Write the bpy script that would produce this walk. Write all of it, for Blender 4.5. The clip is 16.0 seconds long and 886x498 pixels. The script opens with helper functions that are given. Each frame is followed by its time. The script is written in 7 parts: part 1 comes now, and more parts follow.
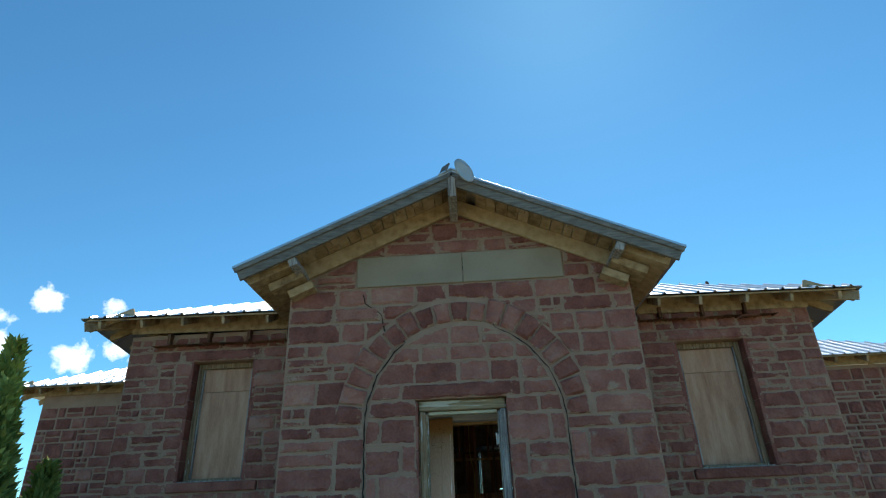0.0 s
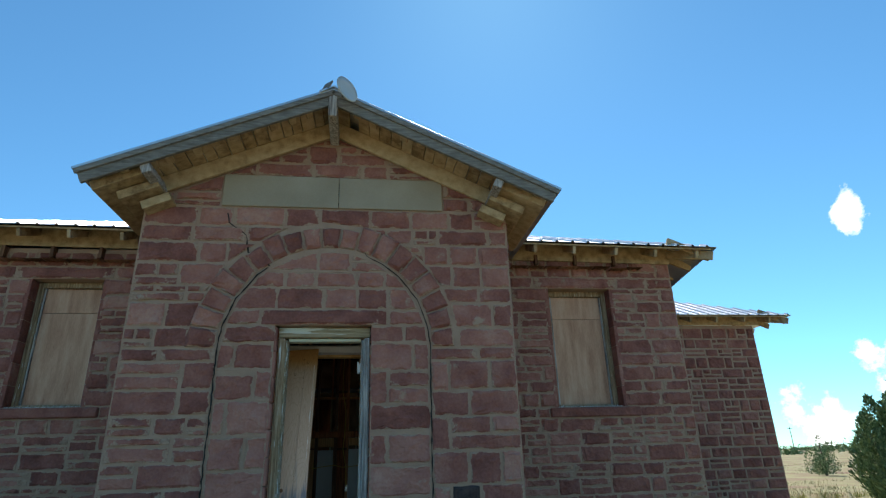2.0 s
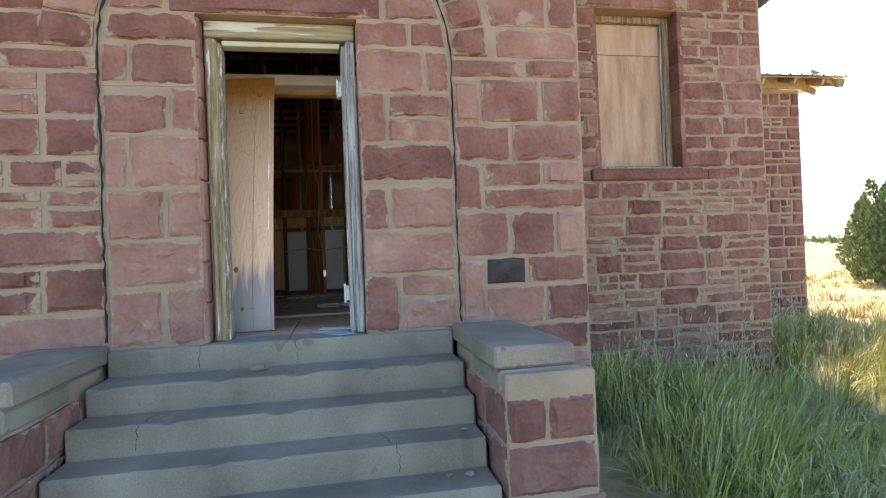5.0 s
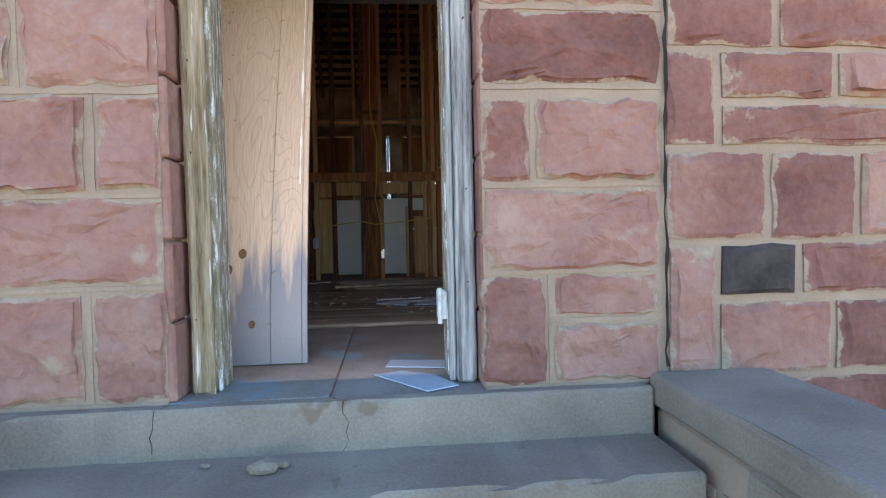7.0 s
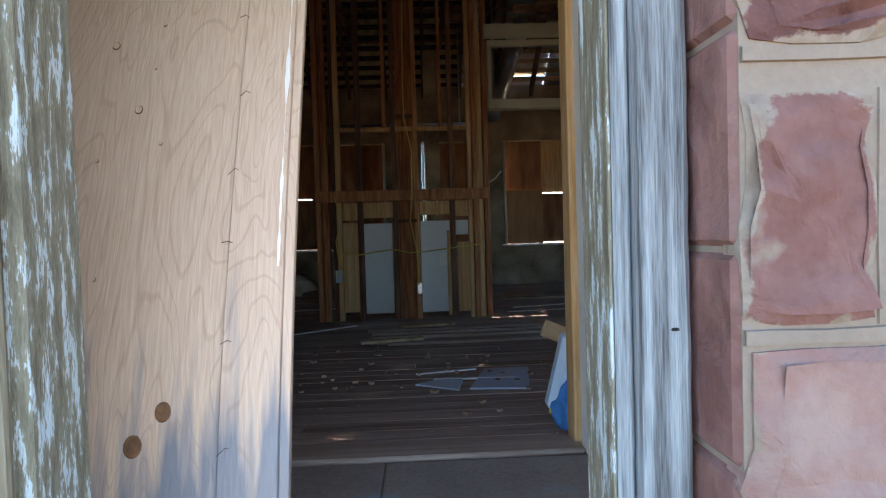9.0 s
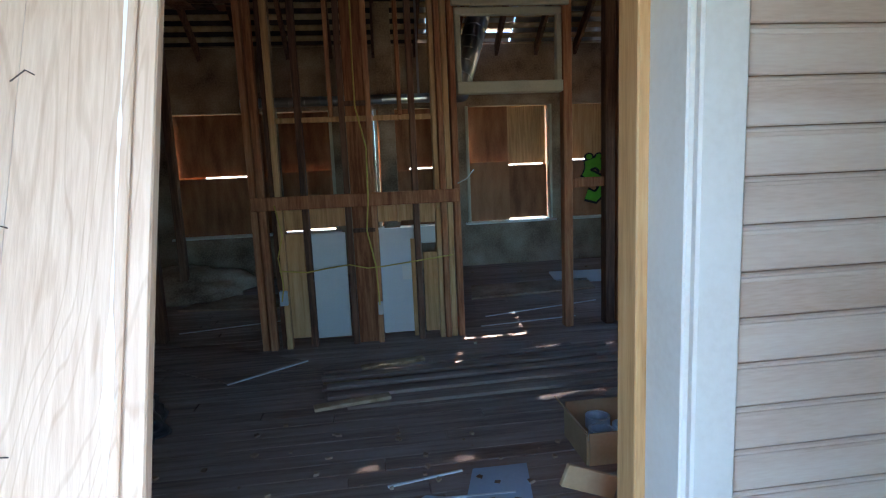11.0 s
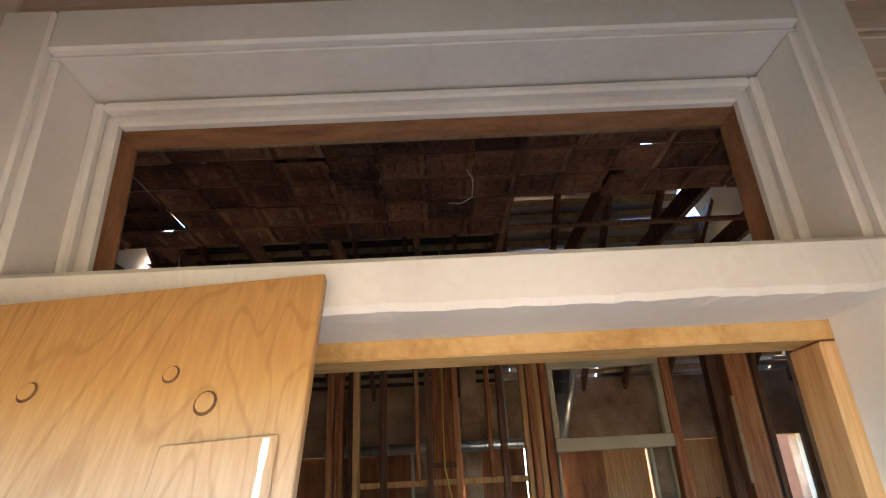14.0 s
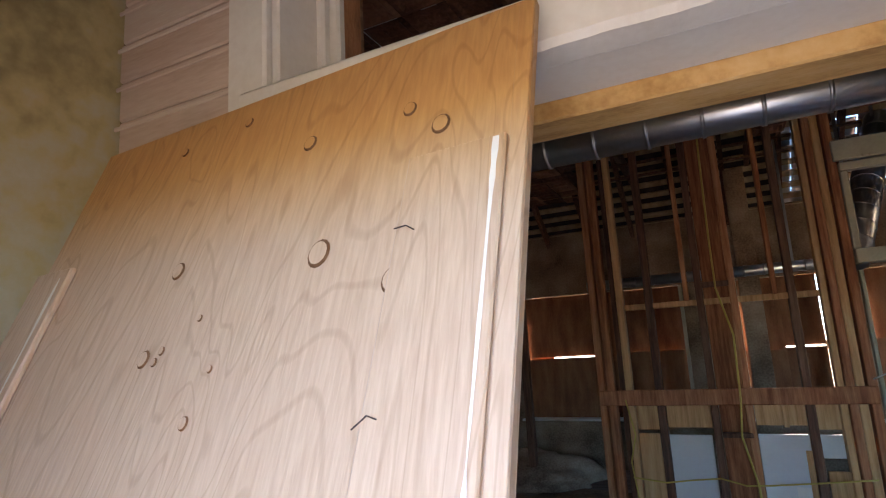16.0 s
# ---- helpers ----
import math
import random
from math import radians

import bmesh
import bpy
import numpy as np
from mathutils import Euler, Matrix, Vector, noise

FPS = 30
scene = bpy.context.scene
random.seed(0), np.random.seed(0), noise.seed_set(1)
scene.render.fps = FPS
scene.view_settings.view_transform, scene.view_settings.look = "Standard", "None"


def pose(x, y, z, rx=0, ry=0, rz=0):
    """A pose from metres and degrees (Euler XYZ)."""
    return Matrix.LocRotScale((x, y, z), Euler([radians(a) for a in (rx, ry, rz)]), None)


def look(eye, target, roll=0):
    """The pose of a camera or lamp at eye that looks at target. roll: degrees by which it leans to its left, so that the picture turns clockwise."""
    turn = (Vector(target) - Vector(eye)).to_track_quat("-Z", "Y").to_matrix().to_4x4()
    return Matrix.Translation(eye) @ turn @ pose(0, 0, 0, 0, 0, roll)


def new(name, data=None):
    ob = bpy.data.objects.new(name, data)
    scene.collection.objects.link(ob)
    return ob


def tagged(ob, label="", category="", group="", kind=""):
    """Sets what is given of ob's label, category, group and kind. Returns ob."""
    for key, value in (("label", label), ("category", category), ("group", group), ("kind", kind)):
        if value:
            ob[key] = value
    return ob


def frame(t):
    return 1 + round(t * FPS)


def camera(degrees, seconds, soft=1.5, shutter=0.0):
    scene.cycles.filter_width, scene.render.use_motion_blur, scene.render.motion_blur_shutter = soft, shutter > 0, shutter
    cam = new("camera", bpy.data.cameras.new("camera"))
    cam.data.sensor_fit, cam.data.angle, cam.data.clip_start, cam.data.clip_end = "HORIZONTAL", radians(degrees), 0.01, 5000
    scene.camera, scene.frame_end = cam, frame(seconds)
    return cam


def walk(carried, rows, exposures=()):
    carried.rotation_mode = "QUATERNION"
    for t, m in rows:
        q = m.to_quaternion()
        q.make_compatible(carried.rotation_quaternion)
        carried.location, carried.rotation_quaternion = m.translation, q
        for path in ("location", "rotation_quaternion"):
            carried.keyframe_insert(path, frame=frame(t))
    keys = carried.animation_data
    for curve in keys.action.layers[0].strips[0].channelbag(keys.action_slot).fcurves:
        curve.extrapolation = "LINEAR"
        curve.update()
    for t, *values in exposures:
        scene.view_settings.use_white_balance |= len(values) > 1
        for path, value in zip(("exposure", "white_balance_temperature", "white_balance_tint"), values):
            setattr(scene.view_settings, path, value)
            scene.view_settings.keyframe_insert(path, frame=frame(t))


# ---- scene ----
cam = camera(76.8, 16.0, soft=1.2)
PATH = [
    (0, (2.238, -0.307, 1.906), (2.164, 1.502, 2.756), -2.4),
    (0.5, (2.275, -0.299, 1.877), (2.211, 1.506, 2.735), -2.4),
    (1, (2.396, -0.249, 1.832), (2.38, 1.559, 2.688), -2.4),
    (1.5, (2.509, -0.138, 1.758), (2.608, 1.676, 2.593), -2.1),
    (2, (2.598, 0.013, 1.667), (2.851, 1.868, 2.37), -1.7),
    (2.5, (2.684, 0.196, 1.595), (3.153, 2.085, 2.057), -1.3),
    (3, (2.646, 0.457, 1.567), (3.321, 2.316, 1.862), -1.6),
    (3.5, (2.613, 0.908, 1.509), (3.305, 2.774, 1.715), -1.9),
    (4, (2.552, 1.347, 1.488), (3.187, 3.239, 1.625), -2.1),
    (4.5, (2.492, 1.782, 1.456), (3.006, 3.714, 1.504), -2.2),
    (5, (2.44, 2.264, 1.458), (2.808, 4.23, 1.475), -2.3),
    (5.2, (2.413, 2.449, 1.438), (2.717, 4.426, 1.45), -2.3),
    (7.5, (2.276, 4.581, 1.516), (2.447, 6.572, 1.448), -1.3),
    (8.5, (2.207, 5.178, 1.71), (2.301, 7.175, 1.654), -1.7),
    (9, (2.247, 5.372, 1.756), (2.327, 7.370, 1.7), -1.7),
    (11.5, (2.199, 6.375, 2.486), (2.515, 8.323, 2.160), -2.6),
    (12, (2.208, 6.462, 2.541), (2.603, 8.406, 2.268), -2.7),
    (12.5, (2.201, 6.461, 2.624), (2.669, 8.406, 2.63), -3.0),
    (13, (2.168, 6.45, 2.701), (2.612, 8.358, 3.103), -2.7),
    (13.5, (2.139, 6.431, 2.719), (2.446, 8.303, 3.351), -2.5),
    (14, (2.115, 6.417, 2.722), (2.148, 8.256, 3.508), -3.0),
    (14.5, (2.062, 6.424, 2.705), (1.718, 8.214, 3.528), -4.5),
    (15, (2.039, 6.452, 2.659), (1.385, 8.166, 3.455), -2.7),
    (15.5, (2.067, 6.451, 2.607), (1.23, 8.162, 3.217), -2.8),
    (16, (2.128, 6.472, 2.552), (1.272, 8.245, 2.899), -3.3),
]
EXPOSURES = [(0, 0.2, 6650, 2), (1.5, 0.22, 6850, 5), (2.0, 0.35, 7000, 8), (2.5, 0.75, 7700, 17), (3.5, 1.25, 8300, 22), (5, 2.12, 9300, 29), (8, 2.65, 8300, 32), (9.2, 2.75, 7500, 26), (11.4, 4.0, 6300, 20), (12.0, 4.7, 6900, 22), (12.5, 4.95, 7200, 23), (13.5, 4.3, 7600, 29), (15, 4.2, 7500, 33), (16, 3.75, 7000, 35)]
walk(cam, [(t, look(eye, target, roll)) for t, eye, target, roll in PATH], EXPOSURES)

# ---- world and sun ----
SUN_EL, SUN_AZ = radians(48.8), radians(15.3)   # azimuth from +y towards +x
sun_dir = Vector((math.sin(SUN_AZ) * math.cos(SUN_EL), math.cos(SUN_AZ) * math.cos(SUN_EL), math.sin(SUN_EL)))
world = bpy.data.worlds.new("world")
scene.world = world
world.use_nodes = True
wn, wl = world.node_tree.nodes, world.node_tree.links
bg = wn["Background"]
sky = wn.new("ShaderNodeTexSky")
sky.sky_type, sky.sun_disc = "NISHITA", False
sky.sun_elevation, sky.sun_rotation = SUN_EL, SUN_AZ
sky.altitude, sky.air_density, sky.dust_density, sky.ozone_density = 1800, 1.0, 0.35, 0.6
tc = wn.new("ShaderNodeTexCoord")
cn = wn.new("ShaderNodeTexNoise")
cn.inputs["Scale"].default_value, cn.inputs["Detail"].default_value, cn.inputs["Roughness"].default_value = 20.0, 9.0, 0.58
wl.new(tc.outputs["Generated"], cn.inputs["Vector"])


def sky_math(op, a, b):
    node = wn.new("ShaderNodeMath")
    node.operation = op
    for k, value in enumerate((a, b)):
        if isinstance(value, float):
            node.inputs[k].default_value = value
        else:
            wl.new(value, node.inputs[k])
    return node.outputs[0]


# fair-weather cumulus: direction of each cloud and its reach
CLOUDS = [(0.68, 0.657, 0.325, 0.05), (0.71, 0.645, 0.312, 0.03), (0.729, 0.635, 0.257, 0.03), (0.76, 0.5, 0.415, 0.075), (0.80, 0.44, 0.44, 0.09), (0.81, 0.502, 0.304, 0.075), (0.86, 0.43, 0.32, 0.10),
          (0.782, 0.561, 0.273, 0.06), (0.799, 0.566, 0.202, 0.06), (0.735, 0.669, 0.07, 0.14), (0.80, 0.585, 0.09, 0.14), (0.838, 0.529, 0.11, 0.16), (0.643, 0.762, 0.03, 0.10), (0.92, 0.36, 0.10, 0.2),
          (-0.603, 0.738, 0.303, 0.045), (-0.54, 0.786, 0.305, 0.035), (-0.583, 0.776, 0.24, 0.06), (-0.535, 0.809, 0.242, 0.05), (-0.66, 0.72, 0.235, 0.07)]
cover = None
for *towards, reach in CLOUDS:
    gap = wn.new("ShaderNodeVectorMath")
    gap.operation = "DISTANCE"
    gap.inputs[1].default_value = towards
    wl.new(tc.outputs["Generated"], gap.inputs[0])
    near = wn.new("ShaderNodeMapRange")
    near.inputs[1].default_value, near.inputs[2].default_value, near.inputs[3].default_value, near.inputs[4].default_value = 0.0, reach, 1.0, 0.0
    wl.new(gap.outputs["Value"], near.inputs[0])
    cover = near.outputs[0] if cover is None else sky_math("MAXIMUM", cover, near.outputs[0])
puff = sky_math("ADD", sky_math("MULTIPLY", cover, 0.42), sky_math("MULTIPLY", cn.outputs["Fac"], 1.25))
cr = wn.new("ShaderNodeMapRange")
cr.inputs[1].default_value, cr.inputs[2].default_value = 0.86, 1.04
wl.new(puff, cr.inputs[0])
mixc = wn.new("ShaderNodeMixRGB")
mixc.inputs[2].default_value = (9.5, 9.7, 10.2, 1)
wl.new(sky_math("MULTIPLY", cr.outputs[0], sky_math("MINIMUM", sky_math("MULTIPLY", cover, 5.0), 1.0)), mixc.inputs[0])
tint = wn.new("ShaderNodeMixRGB")
tint.blend_type = "MULTIPLY"
tint.inputs[0].default_value, tint.inputs[2].default_value = 1.0, (0.44, 0.87, 1.06, 1)
wl.new(sky.outputs["Color"], tint.inputs[1])
wl.new(tint.outputs["Color"], mixc.inputs[1])
wl.new(mixc.outputs["Color"], bg.inputs["Color"])
bg.inputs["Strength"].default_value = 0.15
sun = new("sun", bpy.data.lights.new("sun", "SUN"))
sun.data.energy, sun.data.angle, sun.data.color = 4.0, radians(0.53), (1.0, 0.95, 0.88)
sun.matrix_world = look((0, 0, 0), tuple(-sun_dir))
# added fill lamp in the outer doorway, on top of the sky's own light
door_light = new("doorway_fill", bpy.data.lights.new("doorway_fill", "AREA"))
door_light.data.shape, door_light.data.size, door_light.data.size_y = "RECTANGLE", 0.70, 1.85
door_light.data.energy, door_light.data.color = 0.6, (0.92, 0.96, 1.0)
door_light.matrix_world = look((2.12, 6.26, 1.90), (2.12, 8.0, 1.80))


# ---- materials ----
def material(name, ramp, scale=6.0, stretch=(1, 1, 1), rough=0.85, metal=0.0, bump=0.3, fine=60.0, vary=0.0, vary_by="object", detail=6.0, bump_dist=0.01, spec=0.3, spots=None, relief=0.0, smear=None):
    """ramp: (position, colour) stops driven by two scales of noise; vary: how far a piece's own random number shifts it; spots: (scale, threshold, colour); smear: (reach in metres, colour) of mortar spread over a stone's rim."""
    m = bpy.data.materials.new(name)
    m.use_nodes = True
    n, l = m.node_tree.nodes, m.node_tree.links
    p = n["Principled BSDF"]
    co = n.new("ShaderNodeTexCoord")
    ma = n.new("ShaderNodeMapping")
    ma.inputs["Scale"].default_value = stretch
    l.new(co.outputs["Object"], ma.inputs["Vector"])
    big = n.new("ShaderNodeTexNoise")
    big.inputs["Scale"].default_value, big.inputs["Detail"].default_value = scale, detail
    small = n.new("ShaderNodeTexNoise")
    small.inputs["Scale"].default_value, small.inputs["Detail"].default_value = fine, 4
    for t in (big, small):
        l.new(ma.outputs["Vector"], t.inputs["Vector"])
    mix = n.new("ShaderNodeMath")
    mix.operation = "MULTIPLY_ADD"
    mix.inputs[1].default_value = 0.3
    l.new(small.outputs["Fac"], mix.inputs[0])
    sc = n.new("ShaderNodeMath")
    sc.operation = "MULTIPLY"
    sc.inputs[1].default_value = 0.7
    l.new(big.outputs["Fac"], sc.inputs[0])
    l.new(sc.outputs[0], mix.inputs[2])
    fac = mix.outputs[0]
    if vary:
        info = n.new("ShaderNodeObjectInfo" if vary_by == "object" else "ShaderNodeNewGeometry")
        rnd = info.outputs["Random" if vary_by == "object" else "Random Per Island"]
        mr = n.new("ShaderNodeMapRange")
        mr.inputs[3].default_value, mr.inputs[4].default_value = -vary, vary
        l.new(rnd, mr.inputs[0])
        add = n.new("ShaderNodeMath")
        l.new(fac, add.inputs[0])
        l.new(mr.outputs[0], add.inputs[1])
        fac = add.outputs[0]
        off = n.new("ShaderNodeVectorMath")
        off.operation = "SCALE"
        sh = n.new("ShaderNodeCombineXYZ")
        for k in range(3):
            l.new(rnd, sh.inputs[k])
        off.inputs[3].default_value = 37.0
        l.new(sh.outputs[0], off.inputs[0])
        l.new(off.outputs[0], ma.inputs["Location"])
    rp = n.new("ShaderNodeValToRGB")
    while len(rp.color_ramp.elements) < len(ramp):
        rp.color_ramp.elements.new(0.5)
    for e, (pos, c) in zip(rp.color_ramp.elements, ramp):
        e.position, e.color = pos, (*c, 1)
    l.new(fac, rp.inputs["Fac"])
    colour = rp.outputs["Color"]
    if spots:
        sn = n.new("ShaderNodeTexNoise")
        sn.inputs["Scale"].default_value, sn.inputs["Detail"].default_value = spots[0], 7
        l.new(ma.outputs["Vector"], sn.inputs["Vector"])
        sr = n.new("ShaderNodeMapRange")
        sr.inputs[1].default_value, sr.inputs[2].default_value = spots[1], spots[1] + 0.05
        l.new(sn.outputs["Fac"], sr.inputs[0])
        mx = n.new("ShaderNodeMixRGB")
        mx.inputs[2].default_value = (*spots[2], 1)
        l.new(sr.outputs[0], mx.inputs[0])
        l.new(colour, mx.inputs[1])
        colour = mx.outputs["Color"]
    if smear:
        rim = n.new("ShaderNodeAttribute")
        rim.attribute_name = "rim"
        lobes = n.new("ShaderNodeTexNoise")
        lobes.inputs["Scale"].default_value, lobes.inputs["Detail"].default_value, lobes.inputs["Roughness"].default_value = 7.0, 6, 0.62
        l.new(ma.outputs["Vector"], lobes.inputs["Vector"])
        reach = n.new("ShaderNodeMath")
        reach.operation = "MULTIPLY_ADD"
        reach.inputs[1].default_value = 0.11
        l.new(lobes.outputs["Fac"], reach.inputs[0])
        l.new(rim.outputs["Fac"], reach.inputs[2])
        coat = n.new("ShaderNodeMapRange")
        coat.inputs[1].default_value, coat.inputs[2].default_value = 0.255 - smear[0], 0.259 - smear[0]
        l.new(reach.outputs[0], coat.inputs[0])
        tone = n.new("ShaderNodeValToRGB")
        for e, (pos, c) in zip(tone.color_ramp.elements, smear[1]):
            e.position, e.color = pos, (*c, 1)
        l.new(small.outputs["Fac"], tone.inputs["Fac"])
        over = n.new("ShaderNodeMixRGB")
        l.new(coat.outputs[0], over.inputs[0])
        l.new(colour, over.inputs[1])
        l.new(tone.outputs["Color"], over.inputs[2])
        colour = over.outputs["Color"]
    l.new(colour, p.inputs["Base Color"])
    p.inputs["Roughness"].default_value, p.inputs["Metallic"].default_value = rough, metal
    p.inputs["Specular IOR Level"].default_value = spec
    if bump:
        b = n.new("ShaderNodeBump")
        b.inputs["Strength"].default_value, b.inputs["Distance"].default_value = bump, bump_dist
        l.new(mix.outputs[0], b.inputs["Height"])
        l.new(b.outputs["Normal"], p.inputs["Normal"])
        if relief:
            rn = n.new("ShaderNodeTexNoise")
            rn.inputs["Scale"].default_value, rn.inputs["Detail"].default_value, rn.inputs["Roughness"].default_value = relief, 7, 0.55
            rn.inputs["Distortion"].default_value = 0.25
            l.new(ma.outputs["Vector"], rn.inputs["Vector"])
            vo = n.new("ShaderNodeTexVoronoi")
            vo.inputs["Scale"].default_value = relief * 1.7
            l.new(ma.outputs["Vector"], vo.inputs["Vector"])
            ad = n.new("ShaderNodeMath")
            ad.operation = "MULTIPLY_ADD"
            ad.inputs[1].default_value = 0.35
            l.new(vo.outputs["Distance"], ad.inputs[0])
            l.new(rn.outputs["Fac"], ad.inputs[2])
            b2 = n.new("ShaderNodeBump")
            b2.inputs["Strength"].default_value, b2.inputs["Distance"].default_value = 0.85, 0.05
            l.new(ad.outputs[0], b2.inputs["Height"])
            l.new(b.outputs["Normal"], b2.inputs["Normal"])
            l.new(b2.outputs["Normal"], p.inputs["Normal"])
    return m


RED = [(0.30, (0.17, 0.061, 0.05)), (0.45, (0.25, 0.095, 0.077)), (0.58, (0.31, 0.128, 0.102)), (0.72, (0.38, 0.187, 0.15))]
PINK = [(0.30, (0.25, 0.094, 0.074)), (0.45, (0.335, 0.140, 0.112)), (0.60, (0.395, 0.183, 0.145)), (0.74, (0.45, 0.247, 0.195))]
LIME = [(0.3, (0.315, 0.196, 0.142)), (0.7, (0.435, 0.295, 0.22))]
M_STONE = material("red_sandstone", RED, 3.5, rough=0.92, bump=0.6, fine=40, vary=0.10, bump_dist=0.02, relief=7.0, spots=(4.0, 0.69, (0.33, 0.22, 0.165)), smear=(0.006, LIME))
M_STONE_ISL = material("red_sandstone_far", RED, 3.5, rough=0.92, bump=0.6, fine=40, vary=0.13, vary_by="island", bump_dist=0.02, relief=7.0)
M_PINK = material("pink_sandstone", PINK, 3.5, rough=0.92, bump=0.6, fine=36, vary=0.08, bump_dist=0.02, relief=6.0, spots=(4.0, 0.66, (0.40, 0.27, 0.20)), smear=(0.007, LIME))
M_BLACK = material("blackened_stone", [(0.3, (0.02, 0.018, 0.02)), (0.7, (0.09, 0.06, 0.055))], 8, bump=0.8)
M_MORTAR = material("mortar", LIME, 5, rough=0.95, bump=0.6, fine=90)
M_CRACK = material("crack_gap", [(0.3, (0.012, 0.01, 0.009)), (0.7, (0.03, 0.024, 0.02))], 9, bump=0)
M_CONC = material("concrete", [(0.3, (0.165, 0.12, 0.095)), (0.5, (0.26, 0.20, 0.16)), (0.7, (0.36, 0.285, 0.23))], 2.5, rough=0.9, bump=0.35, fine=120, spots=(9, 0.66, (0.22, 0.15, 0.11)))
M_PLAQUE = material("plaque_stone", [(0.3, (0.29, 0.235, 0.175)), (0.7, (0.41, 0.345, 0.265))], 1.8, rough=0.9, bump=0.2, fine=90)
M_GREYWOOD = material("weathered_grey_wood", [(0.36, (0.12, 0.10, 0.095)), (0.5, (0.34, 0.31, 0.30)), (0.64, (0.56, 0.53, 0.51))], 4, (14, 14, 0.6), rough=0.9, bump=0.7, fine=30)
M_JAMB = material("weathered_door_frame", [(0.34, (0.14, 0.085, 0.045)), (0.5, (0.33, 0.222, 0.135)), (0.66, (0.47, 0.355, 0.25))], 5, (9, 9, 0.6), rough=0.88, bump=0.8, fine=30, spots=(7.0, 0.63, (0.68, 0.68, 0.65)))
M_HEADWOOD = material("weathered_tan_head", [(0.3, (0.16, 0.11, 0.065)), (0.5, (0.33, 0.245, 0.15)), (0.7, (0.47, 0.375, 0.26))], 5, (0.6, 9, 9), rough=0.88, bump=0.7, fine=30, spots=(3.2, 0.60, (0.6, 0.57, 0.5)))
M_SOFFIT = material("tan_soffit_board", [(0.3, (0.22, 0.14, 0.075)), (0.5, (0.44, 0.31, 0.18)), (0.7, (0.56, 0.42, 0.27))], 4, (3, 3, 3), bump=0.5, fine=30, vary=0.12)
M_BARGE = material("grey_barge_board", [(0.3, (0.09, 0.08, 0.07)), (0.5, (0.18, 0.165, 0.15)), (0.7, (0.28, 0.26, 0.24))], 4, (2, 5, 12), bump=0.5, fine=30, vary=0.06)
M_METAL = material("galvanized_roofing", [(0.3, (0.55, 0.56, 0.57)), (0.7, (0.72, 0.73, 0.74))], 2, rough=0.38, metal=0.9, bump=0.05)
M_STUD = material("old_reddish_stud", [(0.3, (0.22, 0.075, 0.034)), (0.5, (0.44, 0.175, 0.08)), (0.7, (0.58, 0.29, 0.145))], 4, (12, 12, 0.8), bump=0.4, fine=24, vary=0.12)
M_DARKSTUD = material("dark_stained_stud", [(0.3, (0.06, 0.028, 0.019)), (0.5, (0.145, 0.07, 0.044)), (0.7, (0.25, 0.13, 0.08))], 4, (12, 12, 0.8), bump=0.4, fine=24, vary=0.08)
M_NEWWOOD = material("yellow_pine", [(0.3, (0.44, 0.22, 0.085)), (0.5, (0.64, 0.36, 0.16)), (0.7, (0.74, 0.48, 0.25))], 4, (10, 10, 0.6), rough=0.6, bump=0.2, fine=24, vary=0.08)
M_FRAMEPINE = material("pine_door_frame", [(0.3, (0.42, 0.22, 0.07)), (0.5, (0.62, 0.38, 0.15)), (0.7, (0.70, 0.48, 0.24))], 3, (3, 10, 3), rough=0.55, bump=0.15, fine=24)
M_OLDPINE = material("aged_reddish_pine", [(0.3, (0.24, 0.105, 0.05)), (0.5, (0.40, 0.19, 0.09)), (0.7, (0.50, 0.27, 0.14))], 3, (3, 10, 3), rough=0.6, bump=0.2, fine=24)
M_WHITE = material("chipped_white_paint", [(0.3, (0.74, 0.69, 0.63)), (0.5, (0.82, 0.785, 0.735)), (0.7, (0.86, 0.835, 0.80))], 3, rough=0.55, bump=0.25, fine=60, spots=(4.5, 0.70, (0.42, 0.32, 0.22)))
M_PEEL = material("peeling_white_paint", [(0.36, (0.20, 0.145, 0.09)), (0.54, (0.36, 0.28, 0.19)), (0.56, (0.64, 0.63, 0.60)), (0.7, (0.78, 0.79, 0.79))], 9, (7, 7, 1.2), rough=0.65, bump=0.8, fine=70, detail=9)
M_CREAM = material("cream_painted_trim", [(0.3, (0.45, 0.40, 0.28)), (0.7, (0.62, 0.58, 0.44))], 4, rough=0.6, bump=0.25, spots=(6, 0.66, (0.28, 0.2, 0.12)))
M_SIDING = material("painted_siding", [(0.3, (0.56, 0.40, 0.31)), (0.5, (0.68, 0.535, 0.45)), (0.7, (0.75, 0.64, 0.56))], 2.2, (0.6, 1, 5), rough=0.6, bump=0.2, fine=40, vary=0.08)
M_PLASTER = material("stained_plaster", [(0.36, (0.34, 0.27, 0.13)), (0.46, (0.52, 0.42, 0.21)), (0.54, (0.52, 0.47, 0.33)), (0.66, (0.60, 0.56, 0.46))], 1.8, rough=0.9, bump=0.3, fine=22, spots=(3.0, 0.62, (0.46, 0.42, 0.36)))
M_OLDPLASTER = material("dirty_old_plaster", [(0.34, (0.15, 0.09, 0.055)), (0.5, (0.34, 0.23, 0.15)), (0.66, (0.50, 0.38, 0.27))], 2.6, rough=0.95, bump=0.4, fine=50)
